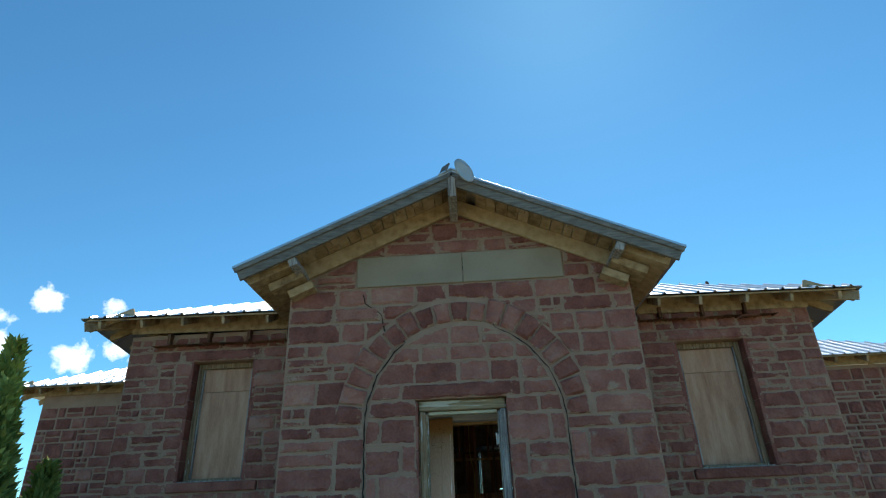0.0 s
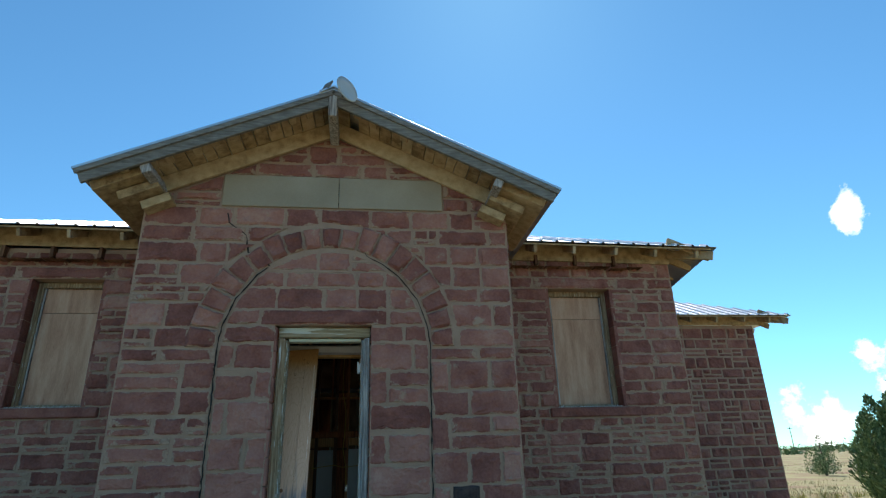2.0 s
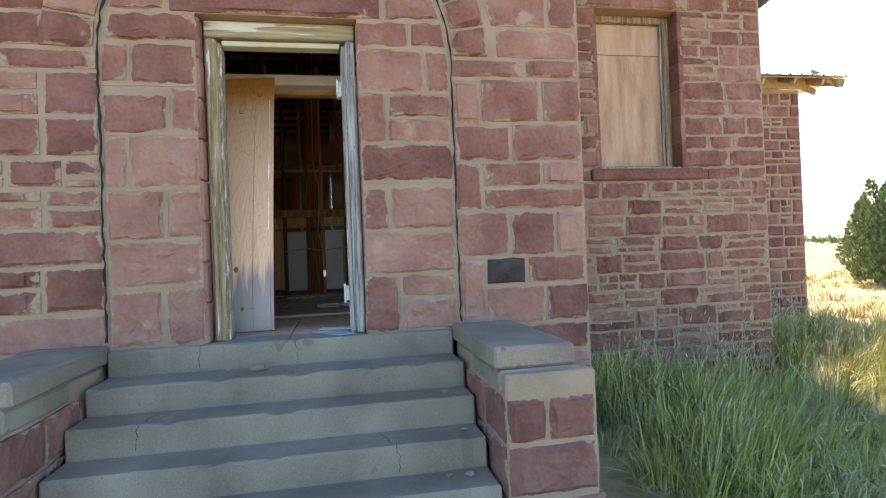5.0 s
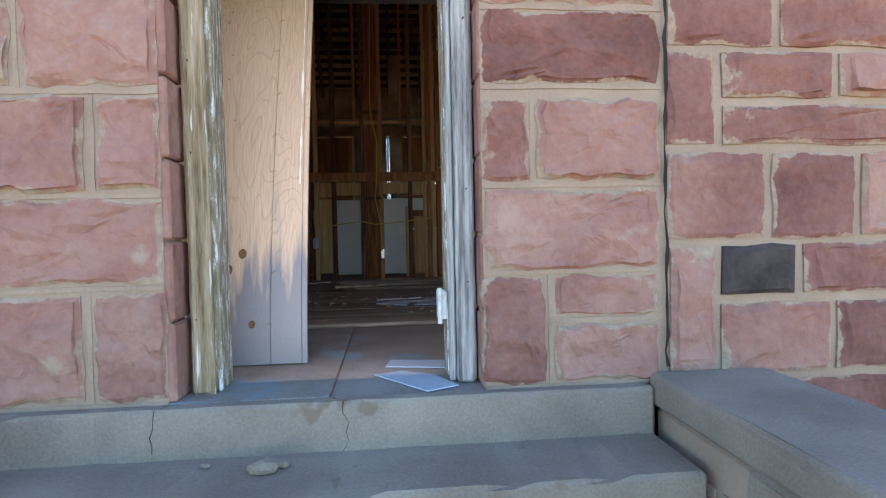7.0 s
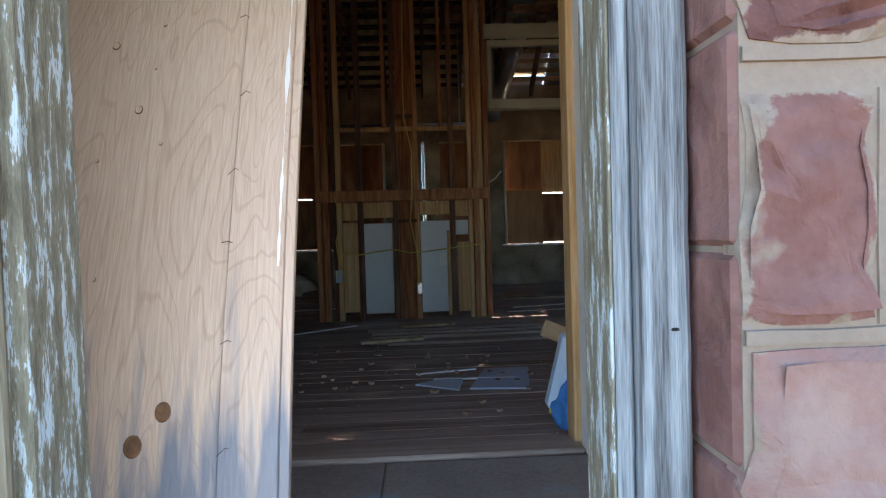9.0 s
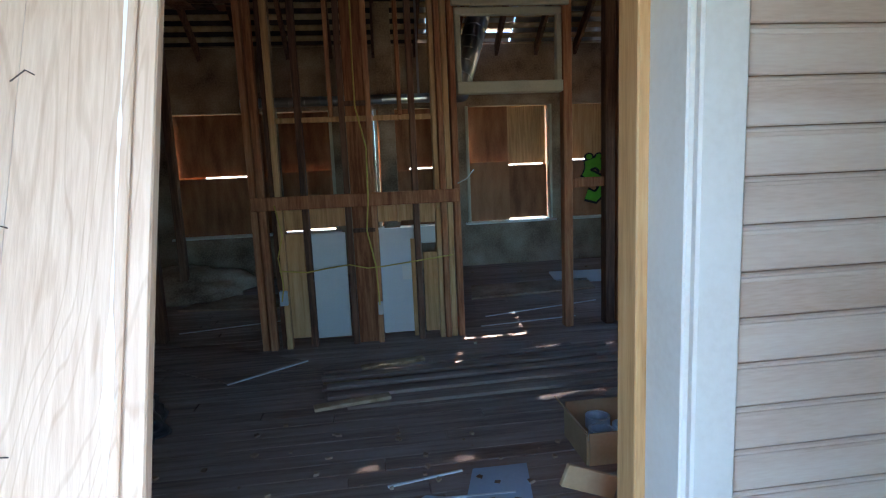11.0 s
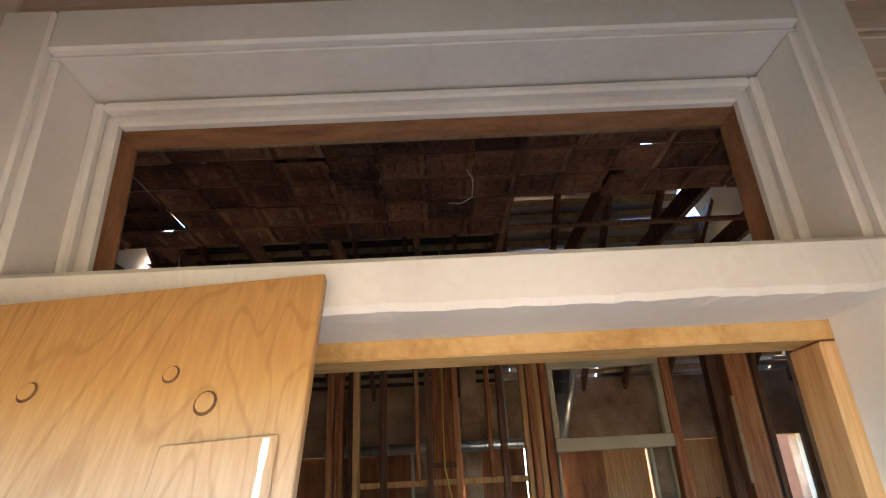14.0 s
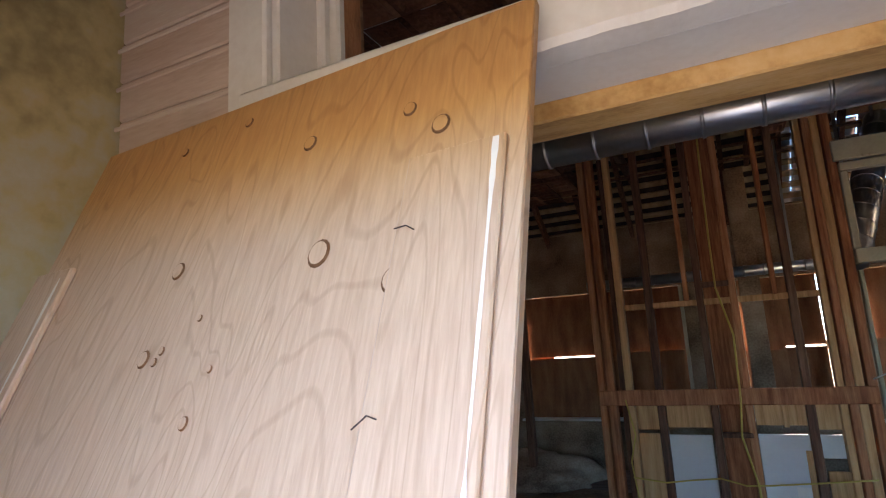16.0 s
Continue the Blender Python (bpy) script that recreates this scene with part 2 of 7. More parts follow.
M_TIN = material("rusted_pressed_tin", [(0.36, (0.05, 0.022, 0.014)), (0.5, (0.18, 0.082, 0.047)), (0.66, (0.36, 0.19, 0.115))], 1.6, rough=0.7, bump=0.3, fine=40, vary=0.07, vary_by="island")
M_FLOOR = material("worn_floor_boards", [(0.3, (0.16, 0.105, 0.082)), (0.5, (0.31, 0.22, 0.175)), (0.7, (0.43, 0.325, 0.265))], 2.5, (0.7, 9, 9), rough=0.65, bump=0.3, fine=26, vary=0.07)
M_SLAB = material("vestibule_floor", [(0.3, (0.16, 0.13, 0.11)), (0.5, (0.27, 0.22, 0.19)), (0.7, (0.38, 0.34, 0.31))], 2.0, rough=0.7, bump=0.3, fine=70, spots=(2.6, 0.60, (0.20, 0.26, 0.29)))
M_BOARD = material("red_brown_board", [(0.3, (0.20, 0.075, 0.035)), (0.5, (0.36, 0.15, 0.07)), (0.7, (0.47, 0.22, 0.11))], 2, (5, 5, 1), bump=0.2, fine=30, vary=0.1)
M_TANPLY = material("tan_window_plywood", [(0.3, (0.39, 0.20, 0.13)), (0.5, (0.56, 0.33, 0.225)), (0.7, (0.64, 0.425, 0.31))], 2.2, (5, 5, 0.7), bump=0.2, fine=26, vary=0.07)
M_PANEL = material("white_foam_panel", [(0.3, (0.66, 0.69, 0.70)), (0.7, (0.76, 0.78, 0.78))], 2, rough=0.7, bump=0.1)
M_WIRE = material("yellow_cable", [(0.3, (0.5, 0.36, 0.07)), (0.7, (0.65, 0.48, 0.12))], 8, rough=0.5, bump=0)
M_DUCT = material("spiral_duct_metal", [(0.3, (0.45, 0.46, 0.47)), (0.7, (0.62, 0.63, 0.64))], 3, rough=0.3, metal=1.0, bump=0.05)
M_GREEN = material("green_spray_paint", [(0.3, (0.10, 0.42, 0.02)), (0.7, (0.16, 0.58, 0.04))], 6, rough=0.6, bump=0.1)
M_INK = material("black_spray_paint", [(0.3, (0.01, 0.01, 0.01)), (0.7, (0.03, 0.03, 0.03))], 6, rough=0.7, bump=0)
M_BAG = material("black_plastic_bag", [(0.3, (0.012, 0.012, 0.014)), (0.7, (0.03, 0.03, 0.034))], 6, rough=0.28, bump=0.6, fine=18, spec=0.5)
M_CARD = material("cardboard", [(0.3, (0.36, 0.225, 0.12)), (0.7, (0.48, 0.32, 0.19))], 5, bump=0.1)
M_KNOT = material("dark_knot_wood", [(0.3, (0.10, 0.045, 0.02)), (0.7, (0.24, 0.12, 0.06))], 30, bump=0.3)
M_BLUE = material("blue_print_bag", [(0.3, (0.03, 0.20, 0.50)), (0.7, (0.05, 0.28, 0.62))], 5, rough=0.35, bump=0.3, fine=14)
M_BAGWHITE = material("pale_print_bag", [(0.3, (0.48, 0.62, 0.74)), (0.7, (0.66, 0.76, 0.84))], 5, rough=0.35, bump=0.3, fine=14)
M_YELLOW = material("yellow_print", [(0.3, (0.65, 0.50, 0.05)), (0.7, (0.75, 0.60, 0.08))], 5, rough=0.4, bump=0)
M_GLASSBLUE = material("fallen_grey_tile", [(0.3, (0.34, 0.44, 0.54)), (0.7, (0.48, 0.58, 0.66))], 3, rough=0.35, bump=0.1)
M_IRON = material("rusted_painted_hinge", [(0.3, (0.20, 0.12, 0.08)), (0.5, (0.6, 0.58, 0.55)), (0.7, (0.7, 0.69, 0.67))], 14, rough=0.6, bump=0.3)
M_DISH = material("satellite_dish_grey", [(0.3, (0.42, 0.43, 0.43)), (0.7, (0.52, 0.53, 0.53))], 4, rough=0.5, bump=0)
M_BARK = material("juniper_bark", [(0.3, (0.07, 0.05, 0.035)), (0.7, (0.18, 0.13, 0.09))], 5, (8, 8, 1), bump=0.6)
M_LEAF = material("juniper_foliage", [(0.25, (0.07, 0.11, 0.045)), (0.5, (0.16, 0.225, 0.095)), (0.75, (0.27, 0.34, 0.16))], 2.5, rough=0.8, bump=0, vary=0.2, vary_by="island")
# brighter, yellower copy of the foliage: sunlight put into its colour
M_LEAFLIT = material("sunlit_juniper_foliage", [(0.25, (0.12, 0.17, 0.04)), (0.5, (0.24, 0.31, 0.08)), (0.75, (0.36, 0.42, 0.13))], 2.5, rough=0.8, bump=0, vary=0.2, vary_by="island")
M_GRASSG = material("green_grass", [(0.2, (0.15, 0.18, 0.04)), (0.5, (0.32, 0.34, 0.08)), (0.8, (0.56, 0.53, 0.18))], 1.2, rough=0.7, bump=0, vary=0.2, vary_by="island")
M_GRASSD = material("dry_grass", [(0.2, (0.29, 0.25, 0.11)), (0.5, (0.45, 0.39, 0.20)), (0.8, (0.62, 0.55, 0.34))], 0.7, rough=0.8, bump=0, vary=0.2, vary_by="island")
M_SEED = material("pale_seed_heads", [(0.2, (0.42, 0.34, 0.20)), (0.8, (0.66, 0.58, 0.42))], 2, rough=0.8, bump=0, vary=0.15, vary_by="island")
M_GROUND = material("dry_prairie_ground", [(0.36, (0.25, 0.14, 0.09)), (0.44, (0.31, 0.22, 0.125)), (0.52, (0.33, 0.29, 0.14)), (0.7, (0.42, 0.38, 0.20))], 0.35, rough=0.95, bump=0.6, fine=9, detail=10, bump_dist=0.05)


def plywood_material():
    """Plywood with cathedral grain, knots and a grey water stain towards its foot."""
    m = bpy.data.materials.new("weathered_plywood")
    m.use_nodes = True
    n, l = m.node_tree.nodes, m.node_tree.links
    p = n["Principled BSDF"]
    co = n.new("ShaderNodeTexCoord")
    ma = n.new("ShaderNodeMapping")
    ma.inputs["Scale"].default_value = (1.0, 1.0, 0.22)
    l.new(co.outputs["Object"], ma.inputs["Vector"])
    no = n.new("ShaderNodeTexNoise")
    no.inputs["Scale"].default_value, no.inputs["Detail"].default_value, no.inputs["Distortion"].default_value = 4.2, 2.5, 0.6
    l.new(ma.outputs["Vector"], no.inputs["Vector"])
    ring = n.new("ShaderNodeMath")
    ring.operation = "MULTIPLY"
    ring.inputs[1].default_value = 170.0
    l.new(no.outputs["Fac"], ring.inputs[0])
    sn = n.new("ShaderNodeMath")
    sn.operation = "SINE"
    l.new(ring.outputs[0], sn.inputs[0])
    gr = n.new("ShaderNodeTexNoise")
    gr.inputs["Scale"].default_value, gr.inputs["Detail"].default_value = 40.0, 5.0
    ma2 = n.new("ShaderNodeMapping")
    ma2.inputs["Scale"].default_value = (4.0, 4.0, 0.25)
    l.new(co.outputs["Object"], ma2.inputs["Vector"])
    l.new(ma2.outputs["Vector"], gr.inputs["Vector"])
    line = n.new("ShaderNodeMapRange")
    line.inputs[1].default_value, line.inputs[2].default_value, line.inputs[3].default_value, line.inputs[4].default_value = 0.78, 1.0, 0.0, 0.24
    l.new(sn.outputs[0], line.inputs[0])
    base = n.new("ShaderNodeValToRGB")
    for e, (pos, c) in zip(base.color_ramp.elements, ((0.3, (0.55, 0.375, 0.26, 1)), (0.7, (0.65, 0.475, 0.345, 1)))):
        e.position, e.color = pos, c
    l.new(gr.outputs["Fac"], base.inputs["Fac"])
    dark = n.new("ShaderNodeMixRGB")
    dark.inputs[2].default_value = (0.27, 0.13, 0.05, 1)
    l.new(line.outputs[0], dark.inputs[0])
    l.new(base.outputs["Color"], dark.inputs[1])
    # orange tone near the top, grey stain near the foot: bands of the sheet's own height
    sp = n.new("ShaderNodeSeparateXYZ")
    l.new(co.outputs["Object"], sp.inputs[0])
    wob = n.new("ShaderNodeTexNoise")
    wob.inputs["Scale"].default_value = 5.0
    l.new(ma2.outputs["Vector"], wob.inputs["Vector"])
    hz = n.new("ShaderNodeMath")
    hz.operation = "MULTIPLY_ADD"
    hz.inputs[1].default_value = 1.3
    l.new(wob.outputs["Fac"], hz.inputs[0])
    l.new(sp.outputs["Z"], hz.inputs[2])
    top = n.new("ShaderNodeMapRange")
    top.inputs[1].default_value, top.inputs[2].default_value, top.inputs[4].default_value = 1.82, 1.98, 0.9
    l.new(sp.outputs["Z"], top.inputs[0])
    foot = n.new("ShaderNodeMapRange")
    foot.inputs[1].default_value, foot.inputs[2].default_value, foot.inputs[3].default_value, foot.inputs[4].default_value = 0.98, 1.22, 0.9, 0.0
    l.new(hz.outputs[0], foot.inputs[0])
    a = n.new("ShaderNodeMixRGB")
    a.blend_type = "MULTIPLY"
    a.inputs[2].default_value = (1.0, 0.72, 0.32, 1)
    l.new(top.outputs[0], a.inputs[0])
    l.new(dark.outputs["Color"], a.inputs[1])
    b = n.new("ShaderNodeMixRGB")
    b.inputs[2].default_value = (0.15, 0.17, 0.20, 1)
    l.new(foot.outputs[0], b.inputs[0])
    l.new(a.outputs["Color"], b.inputs[1])
    l.new(b.outputs["Color"], p.inputs["Base Color"])
    p.inputs["Roughness"].default_value = 0.45
    bu = n.new("ShaderNodeBump")
    bu.inputs["Strength"].default_value, bu.inputs["Distance"].default_value = 0.35, 0.004
    l.new(gr.outputs["Fac"], bu.inputs["Height"])
    l.new(bu.outputs["Normal"], p.inputs["Normal"])
    return m


M_PLY = plywood_material()


# ---- building helpers ----
def mesh_object(name, verts, faces, mat, parent=None, smooth=False):
    me = bpy.data.meshes.new(name)
    me.from_pydata(verts, [], faces)
    me.materials.append(mat)
    if smooth:
        me.polygons.foreach_set("use_smooth", [True] * len(me.polygons))
    ob = new(name, me)
    ob.parent = parent
    return ob


def part(name, bm, mat, parent=None, label="", smooth=False):
    bmesh.ops.recalc_face_normals(bm, faces=bm.faces[:])
    me = bpy.data.meshes.new(name)
    bm.to_mesh(me)
    bm.free()
    me.materials.append(mat)
    if smooth:
        me.polygons.foreach_set("use_smooth", [True] * len(me.polygons))
    ob = new(name, me)
    ob.parent = parent
    return tagged(ob, label)


def box(bm, lo, hi, bevel=0.004, m=None):
    c = [(a + b) / 2 for a, b in zip(lo, hi)]
    d = [max(abs(b - a), 1e-4) for a, b in zip(lo, hi)]
    mat = Matrix.Translation(c) @ Matrix.Diagonal((*d, 1))
    r = bmesh.ops.create_cube(bm, size=1, matrix=(m @ mat if m else mat))
    if bevel:
        es = list({e for v in r["verts"] for e in v.link_edges})
        bmesh.ops.bevel(bm, geom=es, offset=min(bevel, min(d) * 0.3), segments=1, affect="EDGES", profile=0.5)
    return bm


def bx(lo, hi, bevel=0.004, m=None):
    return box(bmesh.new(), lo, hi, bevel, m)


def beam(p, q, w, h, bevel=0.004, up=(0, 0, 1), bm=None):
    """A board from p to q, w wide and h deep towards up."""
    p, q = Vector(p), Vector(q)
    z = (q - p).normalized()
    u = Vector(up)
    if abs(z.dot(u)) > 0.98:
        u = Vector((0, 1, 0))
    x = u.cross(z).normalized()
    y = z.cross(x)
    m = Matrix((x, y, z)).transposed().to_4x4()
    m.translation = (p + q) / 2
    return box(bm or bmesh.new(), (-w / 2, -h / 2, -(q - p).length / 2), (w / 2, h / 2, (q - p).length / 2), bevel, m)


def tube(points, r, sides=8, bm=None):
    bm = bm or bmesh.new()
    rings = []
    pts = [Vector(p) for p in points]
    for i, p in enumerate(pts):
        d = (pts[min(i + 1, len(pts) - 1)] - pts[max(i - 1, 0)]).normalized()
        a = d.cross(Vector((0.31, 0.17, 0.93))).normalized()
        b = d.cross(a)
        rr = r[i] if isinstance(r, (list, tuple)) else r
        rings.append([bm.verts.new(p + (a * math.cos(2 * math.pi * k / sides) + b * math.sin(2 * math.pi * k / sides)) * rr) for k in range(sides)])
    for s, t in zip(rings, rings[1:]):
        for k in range(sides):
            bm.faces.new((s[k], s[(k + 1) % sides], t[(k + 1) % sides], t[k]))
    bm.faces.new(rings[0][::-1])
    bm.faces.new(rings[-1])
    return bm


def thing(name, base, label, category, group="", kind=""):
    ob = new(name)
    ob.empty_display_size = 0.1
    ob.location = base
    return tagged(ob, label, category, group, kind)


def under(ob, parent):
    """Puts a part made in world places under a thing that stands at its base."""
    ob.parent = parent
    ob.matrix_parent_inverse = Matrix.Translation(parent.location).inverted()
    return ob


def structure(name, bm, mat, label="", category="wall"):
    return tagged(part(name, bm, mat), label, category, kind="structure")


# ---- stonework ----
def clip(poly, nx, ny, d):
    """Keeps the part of a polygon where nx*u + ny*v >= d."""
    out = []
    for i, a in enumerate(poly):
        b = poly[(i + 1) % len(poly)]
        da, db = nx * a[0] + ny * a[1] - d, nx * b[0] + ny * b[1] - d
        if da >= 0:
            out.append(a)
        if da * db < 0:
            t = da / (da - db)
            out.append((a[0] + (b[0] - a[0]) * t, a[1] + (b[1] - a[1]) * t))
    return out


def area(poly):
    return 0.5 * sum(a[0] * b[1] - b[0] * a[1] for a, b in zip(poly, poly[1:] + poly[:1]))


def layout(rng, u0, u1, v0, v1, holes=(), breaks=(), hs=(0.20, 0.32), ws=(0.26, 0.62), split=0.4):
    """Snecked ashlar: courses cut at the breaks and round the holes, some stones split in two or three."""
    vs = sorted({v0, v1, *[b for b in breaks if v0 < b < v1], *[h for o in holes for h in o[2:] if v0 < h < v1]})
    for a, b in zip(vs, vs[1:]):
        count = max(1, round((b - a) / rng.uniform(*hs)))
        cuts = [a + (b - a) * (k + (rng.uniform(-0.16, 0.16) if 0 < k < count else 0)) / count for k in range(count + 1)]
        for lo, hi in zip(cuts, cuts[1:]):
            mid = (lo + hi) / 2
            spans = [(u0, u1)]
            for o in holes:
                if o[2] < mid < o[3]:
                    spans = [s for x, y in spans for s in ((x, min(y, o[0])), (max(x, o[1]), y)) if s[1] - s[0] > 0.03]
            for x, y in spans:
                u = x
                while u < y - 1e-6:
                    w = rng.uniform(*ws)
                    if y - u - w < ws[0] * 0.7:
                        w = y - u
                    w = min(w, y - u)
                    if hi - lo > 0.17 and rng.random() < split and w > 0.2:
                        c = lo + (hi - lo) * rng.uniform(0.35, 0.65)
                        if rng.random() < 0.5:
                            yield u, u + w, lo, c
                            k = u + w * rng.uniform(0.35, 0.65)
                            yield u, k, c, hi
                            yield k, u + w, c, hi
                        else:
                            yield u, u + w, lo, c
                            yield u, u + w, c, hi
                    else:
                        yield u, u + w, lo, hi
                    u += w


def rough_poly(rng, poly, joint, ragged=0.006):
    """Draws a polygon in by half a joint and wears its outline."""
    cx, cy = sum(p[0] for p in poly) / len(poly), sum(p[1] for p in poly) / len(poly)
    n = len(poly)
    lines = []
    for i, a in enumerate(poly):
        b = poly[(i + 1) % n]
        dx, dy = b[0] - a[0], b[1] - a[1]
        L = math.hypot(dx, dy)
        if L < 1e-5:
            continue
        lines.append((-dy / L, dx / L, a))
    inner = poly
    for nx, ny, a in lines:
        inner = clip(inner, nx, ny, nx * a[0] + ny * a[1] + joint * rng.uniform(0.7, 1.3))
        if len(inner) < 3:
            return []
    out = []
    for i, a in enumerate(inner):
        b = inner[(i + 1) % len(inner)]
        L = math.hypot(b[0] - a[0], b[1] - a[1])
        k = max(1, min(5, int(L / 0.09))) if ragged < 0.008 else max(1, min(9, int(L / 0.05)))
        for j in range(k):
            t = j / k
            wob = ragged if j else ragged * 0.5
            px, py = a[0] + (b[0] - a[0]) * t, a[1] + (b[1] - a[1]) * t
            if not j:
                px, py = px + (cx - px) * 0.02, py + (cy - py) * 0.02
            out.append((px + rng.uniform(-wob, wob), py + rng.uniform(-wob, wob)))
    return out


def stone_geometry(rng, poly, place, proud, joint, ragged=0.006, rings=(0.74, 0.40)):
    p = rough_poly(rng, poly, joint, ragged)
    if len(p) < 3 or area(p) < 0.0012:
        return None
    n = len(p)
    cx, cy = sum(q[0] for q in p) / n, sum(q[1] for q in p) / n
    reach = min(max(abs(q[0] - cx) for q in p), max(abs(q[1] - cy) for q in p))
    k = max(0.6, 1 - 0.016 / max(reach, 0.02))
    inner = [(cx + (q[0] - cx) * k, cy + (q[1] - cy) * k) for q in p]
    verts = [place(q[0], q[1], -0.03) for q in p]
    verts += [place(q[0], q[1], proud * 0.45) for q in p]
    verts += [place(q[0], q[1], proud * rng.uniform(0.8, 1.1)) for q in inner]
    sx, sy = rng.uniform(0, 50), rng.uniform(0, 50)

    def swell(u, v):
        a = noise.noise((u * 5.5 + sx, v * 7.5 + sy, 0.3))
        b = noise.noise((u * 17.0 + sx, v * 21.0 + sy, 2.3))
        return proud * max(0.75, 1.3 + 1.2 * a + (0.9 if len(rings) > 2 else 0.5) * b)

    for ring in rings:
        verts += [place(cx + (q[0] - cx) * ring, cy + (q[1] - cy) * ring, swell(cx + (q[0] - cx) * ring, cy + (q[1] - cy) * ring)) for q in p]
    verts.append(place(cx, cy, swell(cx, cy)))
    faces = []
    last = 2 + len(rings)
    for i in range(n):
        j = (i + 1) % n
        faces += [(k * n + i, k * n + j, (k + 1) * n + j, (k + 1) * n + i) for k in range(last)]
        faces.append((last * n + i, last * n + j, (last + 1) * n))
    tail, head = np.array(p), np.array(p[1:] + p[:1])
    flat = np.array(p * 2 + inner + [(cx + (q[0] - cx) * ring, cy + (q[1] - cy) * ring) for ring in rings for q in p] + [(cx, cy)])
    along = head - tail
    t = np.clip(((flat[:, None] - tail) * along).sum(2) / np.maximum((along ** 2).sum(1), 1e-9), 0, 1)
    depth = np.linalg.norm(flat[:, None] - tail - t[..., None] * along, axis=2).min(1)
    return verts, faces, np.maximum(0.0, 0.2 - depth)


def stone_object(name, g, mat, parent=None):
    """A single stone; its rim attribute is 0.2 at the outline and falls by the metres inward."""
    ob = mesh_object(name, g[0], g[1], mat, parent)
    ob.data.attributes.new("rim", "FLOAT", "POINT").data.foreach_set("value", g[2].astype(np.float32))
    return ob


def lay(rng, polys, place, parent, mats, proud=0.020, joint=0.019, joined=False, ragged=0.006, rings=(0.74, 0.40)):
    allv, allf = [], []
    for poly in polys:
        if area(poly) < 0:
            poly = poly[::-1]
        g = stone_geometry(rng, poly, place, proud * rng.uniform(0.7, 1.3), joint, ragged, rings)
        if not g:
            continue
        if joined:
            k = len(allv)
            allv += g[0]
            allf += [tuple(i + k for i in f) for f in g[1]]
        else:
            stone_object("stone", g, rng.choice(mats), parent)
    if joined and allv:
        tagged(mesh_object("stonework", allv, allf, mats[0], parent), kind="stuff")


def rect(u0, u1, v0, v1):
    return [(u0, v0), (u1, v0), (u1, v1), (u0, v1)]


def facing_front(y):
    return lambda u, v, d: (u, y - d - max(0.0, 0.75 - v) * 0.025, v)


def facing_right(x):
    return lambda u, v, d: (x + d, u, v)


def facing_left(x):
    return lambda u, v, d: (x - d, -u, v)


# ---- ground ----
def ground_z(x, y):
    far = max(0.0, math.hypot(x - 2, y - 6) - 10) / 40
    near = 0.03 * noise.noise((x * 0.6, y * 0.6, 3.1)) + 0.015 * noise.noise((x * 2.1, y * 2.1, 7.7))
    return near + min(far, 1.0) * 0.5 * noise.noise((x * 0.03, y * 0.03, 0.4)) + min(far, 25.0) * 0.06


def axis(c):
    steps = [0.0]
    d = 0.35
    while steps[-1] < 2600:
        steps.append(steps[-1] + d)
        d *= 1.0 if steps[-1] < 14 else 1.11
    return [c - s for s in steps[:0:-1]] + [c + s for s in steps]


gx, gy = axis(5.0), axis(5.0)
gv = [(x, y, ground_z(x, y)) for y in gy for x in gx]
gf = [(j * len(gx) + i, j * len(gx) + i + 1, (j + 1) * len(gx) + i + 1, (j + 1) * len(gx) + i) for j in range(len(gy) - 1) for i in range(len(gx) - 1)]
tagged(mesh_object("ground", gv, gf, M_GROUND, smooth=True), "dry prairie ground of red earth and pale grass", "ground", kind="structure")

# ---- plan ----
FLOOR = 0.95
BAY0, BAY1, BAYY = 0.10, 4.18, 6.0            # projecting gabled bay
WING0, WING1, WINGY = -2.90, 7.18, 7.75       # hipped block behind it
FAR0, FAR1, FARY = -6.85, 11.02, 11.3         # wide rear block
DOOR = (1.60, 2.615, FLOOR, 3.04)
CX, SPRING, RIN, ROUT = 2.14, 2.80, 1.10, 1.42
WINR, WINL = (5.20, 6.16, 2.29, 4.0), (-1.88, -0.97, 2.40, 4.07)
WALLTOP = 4.5


def prism(bm, poly, y0, y1):
    a = [bm.verts.new((u, y0, v)) for u, v in poly]
    b = [bm.verts.new((u, y1, v)) for u, v in poly]
    bm.faces.new(a)
    bm.faces.new(b[::-1])
    for i in range(len(poly)):
        j = (i + 1) % len(poly)
        bm.faces.new((a[i], b[i], b[j], a[j]))
    return bm


def gable(x):
    return 5.42 - abs(x - CX) * 0.45


# bay front wall: mortar bed with the door opening, gable on top
bm = bmesh.new()
box(bm, (BAY0, BAYY, -0.3), (DOOR[0], BAYY + 0.16, DOOR[3]), 0)
box(bm, (DOOR[1], BAYY, -0.3), (BAY1, BAYY + 0.16, DOOR[3]), 0)
box(bm, (BAY0, BAYY + 0.16, -0.3), (1.50, BAYY + 0.42, DOOR[3]), 0)
box(bm, (2.78, BAYY + 0.16, -0.3), (BAY1, BAYY + 0.42, DOOR[3]), 0)
box(bm, (DOOR[0], BAYY, -0.3), (DOOR[1], BAYY + 0.42, FLOOR - 0.01), 0)
prism(bm, [(BAY0, DOOR[3]), (BAY1, DOOR[3]), (BAY1, gable(BAY1)), (CX, gable(CX)), (BAY0, gable(BAY0))], BAYY, BAYY + 0.42)
wall_bay = structure("wall_bay_front", bm, M_MORTAR, "gabled red sandstone front wall with a filled-in round arch")
bm = bmesh.new()
box(bm, (BAY0, BAYY + 0.43, -0.3), (BAY0 + 0.45, 7.95, gable(BAY0)), 0)
